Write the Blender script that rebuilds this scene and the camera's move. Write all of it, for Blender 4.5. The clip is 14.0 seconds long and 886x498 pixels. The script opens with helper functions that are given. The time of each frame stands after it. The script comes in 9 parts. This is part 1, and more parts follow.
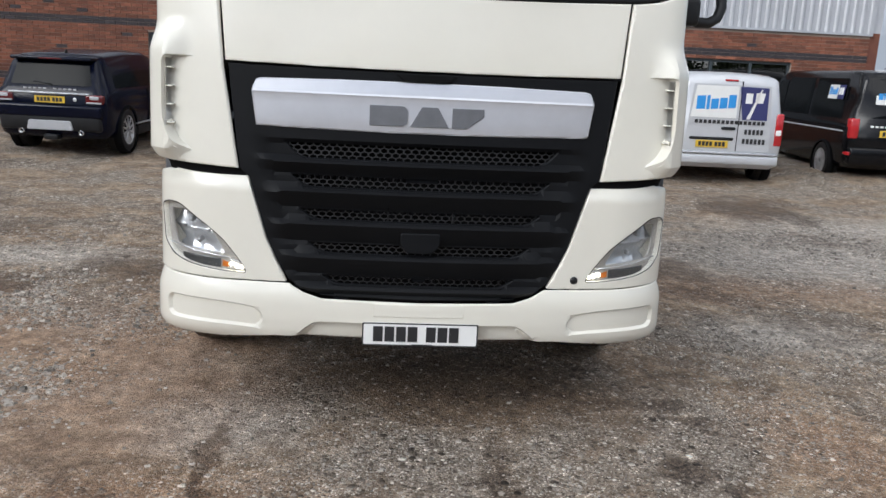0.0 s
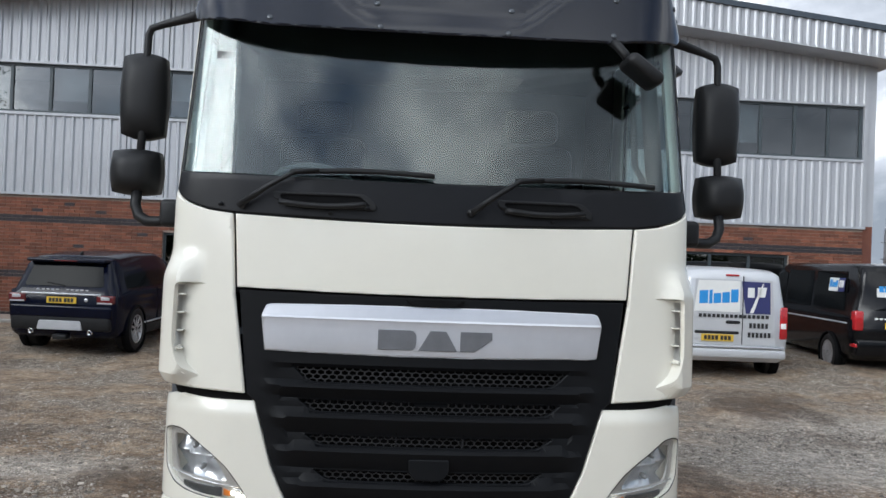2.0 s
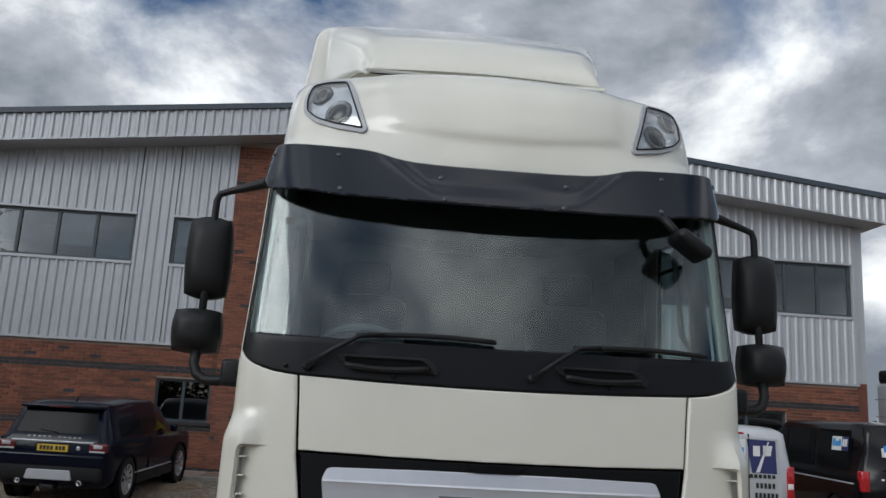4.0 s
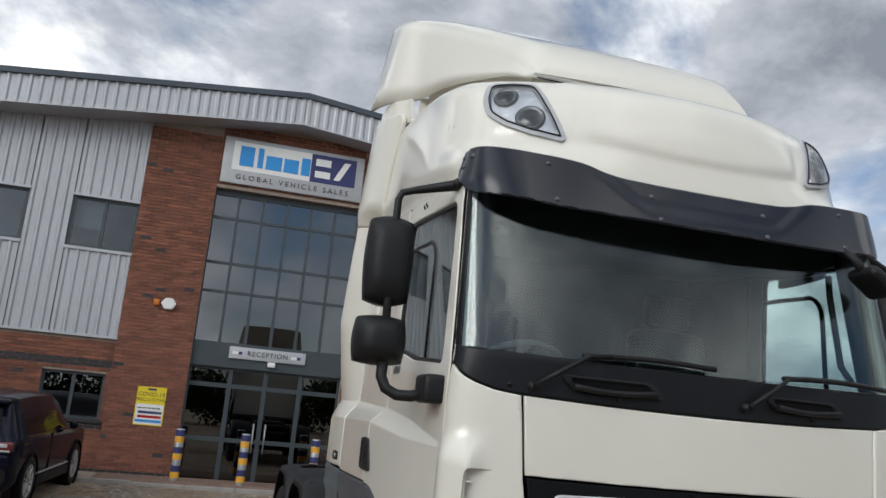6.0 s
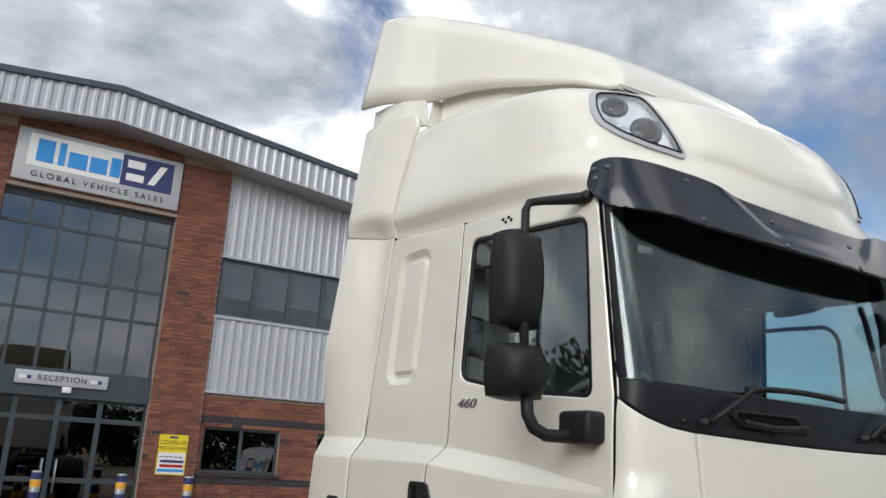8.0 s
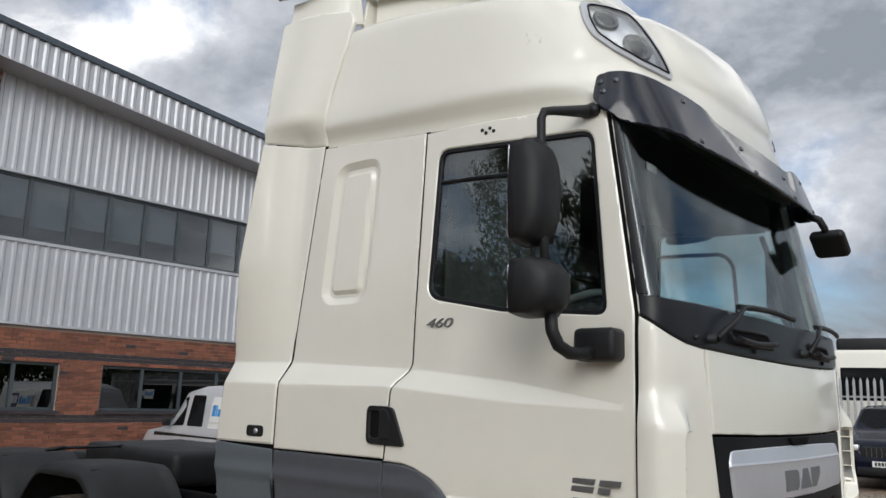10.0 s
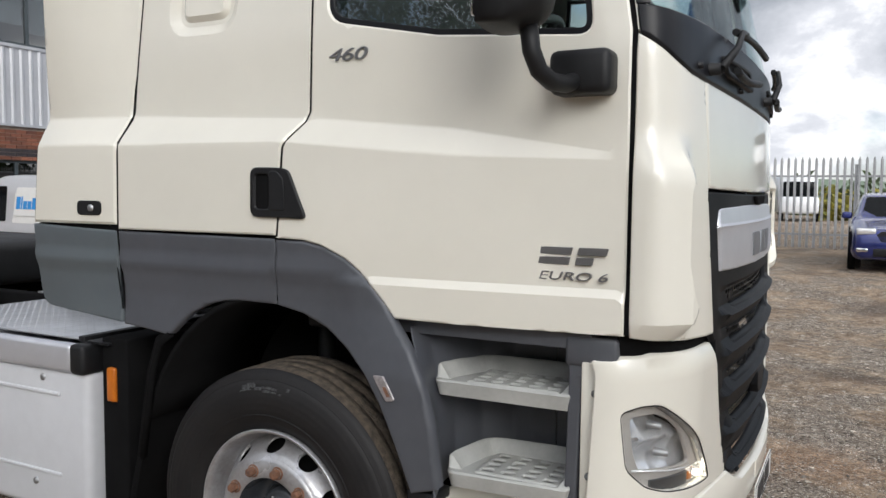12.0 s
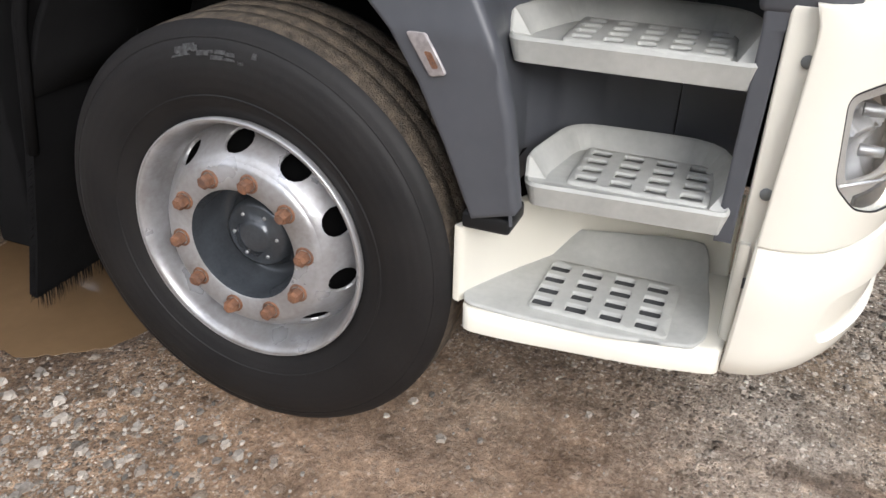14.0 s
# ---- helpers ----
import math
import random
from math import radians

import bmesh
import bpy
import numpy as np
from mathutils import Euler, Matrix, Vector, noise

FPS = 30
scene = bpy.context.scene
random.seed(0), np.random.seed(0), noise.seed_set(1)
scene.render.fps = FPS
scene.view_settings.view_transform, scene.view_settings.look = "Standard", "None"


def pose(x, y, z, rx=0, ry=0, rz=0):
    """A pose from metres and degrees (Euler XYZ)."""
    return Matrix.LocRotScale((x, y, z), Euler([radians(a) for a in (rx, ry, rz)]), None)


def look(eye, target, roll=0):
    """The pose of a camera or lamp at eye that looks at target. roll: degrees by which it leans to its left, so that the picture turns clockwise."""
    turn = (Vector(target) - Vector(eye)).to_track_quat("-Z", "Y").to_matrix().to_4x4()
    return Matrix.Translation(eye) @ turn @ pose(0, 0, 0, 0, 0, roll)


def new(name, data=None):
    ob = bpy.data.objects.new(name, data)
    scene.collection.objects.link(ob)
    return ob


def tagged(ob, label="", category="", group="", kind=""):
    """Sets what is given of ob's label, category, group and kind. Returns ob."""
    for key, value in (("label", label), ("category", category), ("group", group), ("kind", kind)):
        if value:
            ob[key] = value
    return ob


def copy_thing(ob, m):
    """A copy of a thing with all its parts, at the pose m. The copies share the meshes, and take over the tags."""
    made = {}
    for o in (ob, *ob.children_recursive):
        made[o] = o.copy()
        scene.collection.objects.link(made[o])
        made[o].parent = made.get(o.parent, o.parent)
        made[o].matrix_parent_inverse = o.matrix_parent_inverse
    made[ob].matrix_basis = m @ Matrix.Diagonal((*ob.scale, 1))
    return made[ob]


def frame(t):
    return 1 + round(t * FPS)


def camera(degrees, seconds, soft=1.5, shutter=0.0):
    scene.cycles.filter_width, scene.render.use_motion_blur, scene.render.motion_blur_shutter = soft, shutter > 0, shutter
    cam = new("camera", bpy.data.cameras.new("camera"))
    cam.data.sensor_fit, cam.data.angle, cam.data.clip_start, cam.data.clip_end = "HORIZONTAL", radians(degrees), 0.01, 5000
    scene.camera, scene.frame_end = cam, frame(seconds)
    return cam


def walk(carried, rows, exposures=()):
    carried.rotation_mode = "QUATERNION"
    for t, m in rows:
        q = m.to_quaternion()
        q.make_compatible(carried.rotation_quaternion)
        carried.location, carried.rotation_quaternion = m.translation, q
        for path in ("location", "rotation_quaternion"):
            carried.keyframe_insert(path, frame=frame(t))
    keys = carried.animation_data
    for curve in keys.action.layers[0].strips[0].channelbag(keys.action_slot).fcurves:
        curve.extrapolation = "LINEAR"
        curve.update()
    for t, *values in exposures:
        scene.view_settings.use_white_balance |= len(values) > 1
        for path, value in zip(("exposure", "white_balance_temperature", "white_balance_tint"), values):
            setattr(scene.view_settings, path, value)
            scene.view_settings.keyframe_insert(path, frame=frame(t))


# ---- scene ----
cam = camera(57.6, 14.0)
PATH = [
    (0, (-0.16, -3.528, 1.64), (-0.01, -1.581, 1.207), 2.8),
    (0.5, (-0.161, -3.501, 1.686), (-0.019, -1.534, 1.355), 2.3),
    (1, (-0.161, -3.485, 1.727), (-0.033, -1.5, 1.518), 1.8),
    (1.5, (-0.166, -3.489, 1.756), (-0.044, -1.496, 1.653), 2.0),
    (2, (-0.178, -3.501, 1.789), (-0.057, -1.504, 1.813), 2.2),
    (2.5, (-0.179, -3.521, 1.827), (-0.066, -1.531, 1.992), 2.2),
    (3, (-0.176, -3.589, 1.853), (-0.072, -1.612, 2.138), 1.8),
    (3.5, (-0.244, -3.601, 1.868), (-0.131, -1.642, 2.252), 2.3),
    (4, (-0.522, -3.587, 1.847), (-0.379, -1.629, 2.231), 3.2),
    (4.2, (-0.671, -3.593, 1.839), (-0.527, -1.633, 2.208), 3.4),
    (6.3, (-2.303, -3.001, 1.814), (-1.703, -1.138, 2.228), 4.9),
    (6.5, (-2.466, -2.91, 1.805), (-1.804, -1.067, 2.211), 4.6),
    (7, (-2.802, -2.659, 1.808), (-1.988, -0.877, 2.209), 3.6),
    (7.2, (-2.911, -2.537, 1.812), (-2.055, -0.778, 2.23), 3.3),
    (9.3, (-3.694, -1.531, 1.787), (-2.333, -0.166, 2.318), 2.0),
    (9.5, (-3.75, -1.465, 1.789), (-2.337, -0.132, 2.265), 1.6),
    (10, (-3.771, -1.278, 1.739), (-2.274, -0.002, 2.102), 1.8),
    (10.5, (-3.672, -1.078, 1.731), (-2.107, 0.136, 2.009), 1.4),
    (11, (-3.582, -0.874, 1.696), (-1.923, 0.231, 1.868), 0.7),
    (11.5, (-3.486, -0.689, 1.66), (-1.746, 0.295, 1.684), 0.2),
    (12, (-3.296, -0.508, 1.622), (-1.53, 0.419, 1.48), 0.5),
    (12.5, (-3.137, -0.343, 1.586), (-1.368, 0.538, 1.278), 0.5),
    (13, (-2.988, -0.144, 1.539), (-1.212, 0.629, 1.043), -0.3),
    (13.5, (-2.794, 0.031, 1.461), (-1.05, 0.711, 0.755), 0.3),
    (14, (-2.546, 0.207, 1.423), (-0.926, 0.855, 0.444), 1.4),
]
walk(cam, [(t, look(e, a, r)) for t, e, a, r in PATH],
     [(0, 0.46, 6250, 9), (1, 0.40, 6150, 8), (2, 0.32, 6100, 7), (3, 0.1, 6200, 7), (3.5, -0.2, 6200, 7), (4, -0.42, 6200, 7), (6.3, 0.0, 6400, 8), (7.2, 0.2, 6450, 9),
      (9.5, -0.08, 6450, 8), (10.5, 0.24, 6480, 9), (11, 0.3, 6500, 9), (12.5, 0.33, 6550, 10), (13.2, 0.48, 6600, 11), (14, 1.0, 6600, 11)])

# ---------------------------------------------------------------- light
world = bpy.data.worlds.new("sky")
scene.world = world
world.use_nodes = True
wn, wl = world.node_tree.nodes, world.node_tree.links
wn.clear()
SUN_EL, SUN_AZ = radians(25), radians(-129)      # azimuth from +y towards +x
w_out = wn.new("ShaderNodeOutputWorld")
w_bg = wn.new("ShaderNodeBackground")
w_sky = wn.new("ShaderNodeTexSky")
w_sky.sky_type = 'NISHITA'
w_sky.sun_disc = False
w_sky.sun_elevation, w_sky.sun_rotation = SUN_EL, SUN_AZ
w_tc = wn.new("ShaderNodeTexCoord")
w_map = wn.new("ShaderNodeMapping")
w_map.inputs["Scale"].default_value = (1.0, 1.0, 1.7)
w_map.inputs["Location"].default_value = (3.1, 0.4, 0.2)
w_map.inputs["Rotation"].default_value = (0.0, 0.0, radians(-35))
w_n1 = wn.new("ShaderNodeTexNoise")
w_n1.inputs["Scale"].default_value = 2.1
w_n1.inputs["Detail"].default_value = 9
w_n1.inputs["Roughness"].default_value = 0.56
w_n1.inputs["Distortion"].default_value = 0.25
w_n2 = wn.new("ShaderNodeTexNoise")
w_n2.inputs["Scale"].default_value = 3.0
w_n2.inputs["Detail"].default_value = 10
w_n2.inputs["Roughness"].default_value = 0.58
w_n2.inputs["Distortion"].default_value = 0.2
w_cov = wn.new("ShaderNodeValToRGB")
w_cov.color_ramp.elements[0].position, w_cov.color_ramp.elements[1].position = 0.33, 0.46
w_shade = wn.new("ShaderNodeValToRGB")
e = w_shade.color_ramp.elements
e[0].position, e[0].color = 0.36, (0.30, 0.33, 0.38, 1)
e[1].position, e[1].color = 0.66, (1.65, 1.63, 1.60, 1)
m_ = w_shade.color_ramp.elements.new(0.51)
m_.color = (0.66, 0.68, 0.74, 1)
w_gain = wn.new("ShaderNodeMix")
w_gain.data_type = 'RGBA'
w_gain.blend_type = 'MULTIPLY'
w_gain.inputs["Factor"].default_value = 1.0
w_gain.inputs[7].default_value = (7.5, 7.5, 7.5, 1)
w_mix = wn.new("ShaderNodeMix")
w_mix.data_type = 'RGBA'
wl.new(w_tc.outputs["Generated"], w_map.inputs["Vector"])
wl.new(w_map.outputs[0], w_n1.inputs["Vector"])
wl.new(w_map.outputs[0], w_n2.inputs["Vector"])
# the cloud breaks up low down on the side away from the office
w_xyz = wn.new("ShaderNodeSeparateXYZ")
w_east, w_lowz, w_gap, w_thin = (wn.new("ShaderNodeMapRange"), wn.new("ShaderNodeMapRange"), wn.new("ShaderNodeMath"), wn.new("ShaderNodeMath"))
w_east.inputs[1].default_value, w_east.inputs[2].default_value = 0.45, 0.95
w_lowz.inputs[1].default_value, w_lowz.inputs[2].default_value = 0.50, 0.12
w_gap.operation, w_thin.operation = 'MULTIPLY', 'MULTIPLY_ADD'
w_thin.inputs[1].default_value = -0.16
wl.new(w_tc.outputs["Generated"], w_xyz.inputs[0])
wl.new(w_xyz.outputs[0], w_east.inputs[0])
wl.new(w_xyz.outputs[2], w_lowz.inputs[0])
wl.new(w_east.outputs[0], w_gap.inputs[0])
wl.new(w_lowz.outputs[0], w_gap.inputs[1])
wl.new(w_gap.outputs[0], w_thin.inputs[0])
wl.new(w_n1.outputs["Fac"], w_thin.inputs[2])
wl.new(w_thin.outputs[0], w_cov.inputs[0])
w_dull = wn.new("ShaderNodeMath")
w_dull.operation = 'MULTIPLY_ADD'
w_dull.inputs[1].default_value = -0.09
wl.new(w_gap.outputs[0], w_dull.inputs[0])
wl.new(w_n2.outputs["Fac"], w_dull.inputs[2])
wl.new(w_dull.outputs[0], w_shade.inputs[0])
w_blue = wn.new("ShaderNodeMix")
w_blue.data_type, w_blue.blend_type = 'RGBA', 'MULTIPLY'
w_blue.inputs["Factor"].default_value = 1.0
w_blue.inputs[7].default_value = (0.62, 0.70, 0.82, 1)
wl.new(w_sky.outputs[0], w_blue.inputs[6])
# cloud is brighter towards the veiled sun
w_dot, w_pos, w_pow, w_glow, w_lit = (wn.new("ShaderNodeVectorMath"), wn.new("ShaderNodeMath"), wn.new("ShaderNodeMath"), wn.new("ShaderNodeMath"), wn.new("ShaderNodeVectorMath"))
w_dot.operation, w_pos.operation, w_pow.operation, w_glow.operation, w_lit.operation = 'DOT_PRODUCT', 'MAXIMUM', 'POWER', 'MULTIPLY_ADD', 'SCALE'
w_dot.inputs[1].default_value = (math.sin(SUN_AZ) * math.cos(SUN_EL), math.cos(SUN_AZ) * math.cos(SUN_EL), math.sin(SUN_EL))
w_pos.inputs[1].default_value, w_pow.inputs[1].default_value = 0.0, 3.0
w_glow.inputs[1].default_value, w_glow.inputs[2].default_value = 1.55, 1.0
wl.new(w_tc.outputs["Generated"], w_dot.inputs[0])
wl.new(w_dot.outputs["Value"], w_pos.inputs[0])
wl.new(w_pos.outputs[0], w_pow.inputs[0])
wl.new(w_pow.outputs[0], w_glow.inputs[0])
wl.new(w_shade.outputs[0], w_lit.inputs[0])
wl.new(w_glow.outputs[0], w_lit.inputs["Scale"])
wl.new(w_lit.outputs[0], w_gain.inputs[6])
wl.new(w_cov.outputs[0], w_mix.inputs["Factor"])
wl.new(w_blue.outputs[2], w_mix.inputs[6])
wl.new(w_gain.outputs[2], w_mix.inputs[7])
wl.new(w_mix.outputs[2], w_bg.inputs["Color"])
w_bg.inputs["Strength"].default_value = 0.13
wl.new(w_bg.outputs[0], w_out.inputs[0])

sun = new("sun", bpy.data.lights.new("sun", 'SUN'))
sun.data.energy, sun.data.angle, sun.data.color = 1.3, radians(34), (1.0, 0.975, 0.94)
sun_dir = Vector((math.sin(SUN_AZ) * math.cos(SUN_EL), math.cos(SUN_AZ) * math.cos(SUN_EL), math.sin(SUN_EL)))
sun.matrix_world = look(sun_dir * 60, (0, 0, 0))


# ---------------------------------------------------------------- materials
def mat(name, col, rough=0.5, metal=0.0, var=0.0, scale=8.0, col2=None, bump=0.0, bscale=60.0, coat=0.0,
        rvar=0.0, spec=0.5, obj_var=0.0):
    """A surface with colour variation at two scales, fine relief and uneven gloss."""
    m = bpy.data.materials.new(name)
    m.use_nodes = True
    n, l = m.node_tree.nodes, m.node_tree.links
    b = n["Principled BSDF"]
    b.inputs["Roughness"].default_value = rough
    b.inputs["Metallic"].default_value = metal
    b.inputs["Coat Weight"].default_value = coat
    b.inputs["Coat Roughness"].default_value = 0.07
    b.inputs["Specular IOR Level"].default_value = spec
    c = (*col, 1)
    b.inputs["Base Color"].default_value = c
    tc = n.new("ShaderNodeTexCoord")
    if var > 0:
        n1, n2 = n.new("ShaderNodeTexNoise"), n.new("ShaderNodeTexNoise")
        n1.inputs["Scale"].default_value, n1.inputs["Detail"].default_value = scale, 6
        n2.inputs["Scale"].default_value, n2.inputs["Detail"].default_value = scale * 9, 4
        l.new(tc.outputs["Object"], n1.inputs["Vector"])
        l.new(tc.outputs["Object"], n2.inputs["Vector"])
        add = n.new("ShaderNodeMath")
        add.operation = 'MULTIPLY_ADD'
        add.inputs[1].default_value = 0.35
        l.new(n2.outputs["Fac"], add.inputs[0])
        l.new(n1.outputs["Fac"], add.inputs[2])
        r = n.new("ShaderNodeValToRGB")
        r.color_ramp.elements[0].position, r.color_ramp.elements[1].position = 0.45, 0.9
        d = col2 or tuple(v * (1 - var) for v in col)
        r.color_ramp.elements[0].color, r.color_ramp.elements[1].color = c, (*d, 1)
        l.new(add.outputs[0], r.inputs[0])
        last = r.outputs[0]
        if obj_var > 0:
            oi, mx, mr = n.new("ShaderNodeObjectInfo"), n.new("ShaderNodeHueSaturation"), n.new("ShaderNodeMapRange")
            mr.inputs[3].default_value, mr.inputs[4].default_value = 1 - obj_var, 1 + obj_var
            l.new(oi.outputs["Random"], mr.inputs[0])
            l.new(mr.outputs[0], mx.inputs["Value"])
            l.new(last, mx.inputs["Color"])
            last = mx.outputs[0]
        l.new(last, b.inputs["Base Color"])
        if rvar > 0:
            mr2 = n.new("ShaderNodeMapRange")
            mr2.inputs[3].default_value, mr2.inputs[4].default_value = max(0.02, rough - rvar), min(1, rough + rvar)
            l.new(n1.outputs["Fac"], mr2.inputs[0])
            l.new(mr2.outputs[0], b.inputs["Roughness"])
    if bump > 0:
        nb, bp = n.new("ShaderNodeTexNoise"), n.new("ShaderNodeBump")
        nb.inputs["Scale"].default_value, nb.inputs["Detail"].default_value = bscale, 5
        bp.inputs["Strength"].default_value, bp.inputs["Distance"].default_value = bump, 0.01
        l.new(tc.outputs["Object"], nb.inputs["Vector"])
        l.new(nb.outputs["Fac"], bp.inputs["Height"])
        l.new(bp.outputs[0], b.inputs["Normal"])
    return m


def glass_mat(name, tint=(0.9, 0.95, 0.93), rough=0.0, base=0.06, edge=0.85):
    """Thin sheet glass: clear, with a mirror-like gloss that grows towards the edge of sight."""
    m = bpy.data.materials.new(name)
    m.use_nodes = True
    n, l = m.node_tree.nodes, m.node_tree.links
    n.clear()
    out, tr, gl, mx, lw = (n.new("ShaderNodeOutputMaterial"), n.new("ShaderNodeBsdfTransparent"),
                           n.new("ShaderNodeBsdfGlossy"), n.new("ShaderNodeMixShader"), n.new("ShaderNodeLayerWeight"))
    pw, ml = n.new("ShaderNodeMath"), n.new("ShaderNodeMath")
    pw.operation, ml.operation = 'POWER', 'MULTIPLY_ADD'
    pw.inputs[1].default_value = 3.2
    ml.inputs[1].default_value, ml.inputs[2].default_value = edge, base
    lw.inputs["Blend"].default_value = 0.5
    tr.inputs[0].default_value = (*tint, 1)
    gl.inputs["Roughness"].default_value = rough
    gl.inputs["Color"].default_value = (1, 1, 1, 1)
    l.new(lw.outputs["Facing"], pw.inputs[0])
    l.new(pw.outputs[0], ml.inputs[0])
    l.new(ml.outputs[0], mx.inputs[0])
    l.new(tr.outputs[0], mx.inputs[1])
    l.new(gl.outputs[0], mx.inputs[2])
    l.new(mx.outputs[0], out.inputs[0])
    return m


def emit_mat(name, col, strength):
    m = bpy.data.materials.new(name)
    m.use_nodes = True
    b = m.node_tree.nodes["Principled BSDF"]
    b.inputs["Base Color"].default_value = (*col, 1)
    b.inputs["Emission Color"].default_value = (*col, 1)
    b.inputs["Emission Strength"].default_value = strength
    return m


M = {}
M["paint"] = mat("cream_white_paint", (0.755, 0.73, 0.645), 0.36, var=0.05, scale=1.5, coat=1.0, rvar=0.06)
M["black"] = mat("black_plastic", (0.013, 0.0135, 0.015), 0.5, var=0.35, scale=6, bump=0.06, bscale=500, spec=0.3, rvar=0.1)
M["satin"] = mat("satin_black_trim", (0.009, 0.0095, 0.012), 0.38, var=0.3, scale=3, spec=0.28, rvar=0.08)
M["gloss_black"] = mat("smoked_visor", (0.009, 0.011, 0.019), 0.14, var=0.2, scale=2, coat=0.0, spec=0.45, rvar=0.05)
M["grille_black"] = mat("matt_black_grille", (0.0050, 0.0056, 0.0070), 0.52, var=0.3, scale=3, bump=0.04, bscale=500, spec=0.17, rvar=0.08)
M["grey"] = mat("blue_grey_plastic", (0.083, 0.088, 0.101), 0.42, var=0.22, scale=3, bump=0.05, bscale=700, rvar=0.08)
M["grey_light"] = mat("slate_grey_panel", (0.105, 0.124, 0.136), 0.4, var=0.15, scale=3, bump=0.05, bscale=700)
M["step"] = mat("light_grey_plastic", (0.48, 0.485, 0.46), 0.55, var=0.25, scale=7, bump=0.08, bscale=300, rvar=0.1)
M["silver"] = mat("brushed_silver", (0.62, 0.63, 0.67), 0.34, 0.55, var=0.1, scale=3)
M["chrome"] = mat("chrome", (0.78, 0.78, 0.8), 0.12, 1.0)
M["badge"] = mat("dark_silver_badge", (0.30, 0.30, 0.31), 0.3, 0.8, var=0.1)
M["logo_grey"] = mat("grey_letter_metal", (0.20, 0.205, 0.22), 0.35, 0.5, var=0.15, scale=20)
M["rubber"] = mat("tyre_rubber", (0.009, 0.009, 0.010), 0.6, var=0.5, scale=9, col2=(0.018, 0.017, 0.017), bump=0.06, bscale=120, spec=0.3, rvar=0.1)
M["scuff"] = mat("scuffed_rubber", (0.075, 0.077, 0.08), 0.8, var=0.8, scale=90)
M["marker_lens"] = mat("clear_marker_lens", (0.34, 0.31, 0.31), 0.15, var=0.4, scale=60, coat=0.5)
M["carsilver"] = mat("pale_silver_paint", (0.54, 0.55, 0.57), 0.3, 0.15, var=0.05, coat=0.5)
M["lamp_bowl"] = mat("smoked_lamp_bowl", (0.62, 0.64, 0.67), 0.2, 0.6, var=0.4, scale=30)
M["tail_dark"] = mat("dark_red_lamp", (0.13, 0.012, 0.016), 0.15, var=0.3, scale=20, coat=0.5)
M["orange"] = mat("orange_reflective_band", (0.78, 0.40, 0.04), 0.45, var=0.08)
M["tread"] = mat("muddy_tread", (0.165, 0.128, 0.092), 0.95, var=0.7, scale=42, col2=(0.05, 0.042, 0.034), bump=1.0, bscale=190)
M["rim"] = mat("silver_wheel_paint", (0.46, 0.47, 0.495), 0.30, 0.45, var=0.4, scale=9, col2=(0.27, 0.255, 0.245), rvar=0.1, bump=0.05, bscale=80)
M["hub"] = mat("grey_hub_paint", (0.085, 0.095, 0.108), 0.18, 0.3, var=0.4, scale=14)
M["rust"] = mat("rusty_steel", (0.30, 0.14, 0.075), 0.8, 0.1, var=0.6, scale=40, col2=(0.10, 0.055, 0.04), bump=0.5, bscale=200)
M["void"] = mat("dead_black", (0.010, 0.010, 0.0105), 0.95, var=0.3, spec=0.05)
M["mesh_grille"] = mat("grille_mesh_black", (0.02, 0.02, 0.022), 0.45, var=0.2)
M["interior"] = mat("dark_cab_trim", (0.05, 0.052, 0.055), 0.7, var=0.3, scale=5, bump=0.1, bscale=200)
M["interior_lt"] = mat("grey_cab_trim", (0.20, 0.21, 0.21), 0.7, var=0.2, scale=5)
M["lamp_bezel"] = mat("grey_lamp_bezel", (0.42, 0.40, 0.375), 0.4, 0.15, var=0.12, scale=20)
M["lamp_cup"] = mat("lamp_cup", (0.11, 0.115, 0.12), 0.28, 0.6, var=0.2, scale=30)
M["projector"] = mat("projector_glass", (0.025, 0.028, 0.03), 0.05, 0.0, var=0.2, scale=30)
M["lamp_in"] = mat("lamp_reflector", (0.80, 0.80, 0.79), 0.22, 0.55, var=0.15, scale=25)
M["lamp_chrome"] = mat("lamp_mirror", (0.82, 0.83, 0.85), 0.24, 0.55, var=0.10, scale=40)
M["lens"] = glass_mat("clear_lens", (0.985, 0.99, 0.99), 0.0, 0.02, 0.4)
M["wind"] = glass_mat("windscreen_glass", (0.74, 0.82, 0.82), 0.0, 0.055, 0.34)
M["sideglass"] = glass_mat("tinted_side_glass", (0.90, 0.955, 0.94), 0.0, 0.085, 0.5)
M["white"] = mat("white_sheet", (0.78, 0.78, 0.76), 0.45, var=0.06)
M["ink"] = mat("black_ink", (0.02, 0.02, 0.022), 0.5, var=0.2)
M["yellow_plate"] = mat("yellow_plate", (0.72, 0.48, 0.05), 0.4, var=0.08)
M["amber"] = mat("amber_plastic", (0.58, 0.16, 0.015), 0.3, var=0.15, scale=30)
M["red_lamp"] = mat("red_lamp", (0.45, 0.015, 0.02), 0.18, var=0.2, scale=20, coat=0.6)
M["drl"] = emit_mat("running_light", (1.0, 0.92, 0.78), 6.0)
M["steel"] = mat("galvanised_steel", (0.44, 0.45, 0.46), 0.42, 0.6, var=0.3, scale=10, rvar=0.12)
M["alu"] = mat("chequer_aluminium", (0.60, 0.61, 0.63), 0.35, 0.7, var=0.2, scale=12)
M["boxgrey"] = mat("pale_grey_box", (0.58, 0.59, 0.61), 0.45, var=0.12, scale=2, rvar=0.08)
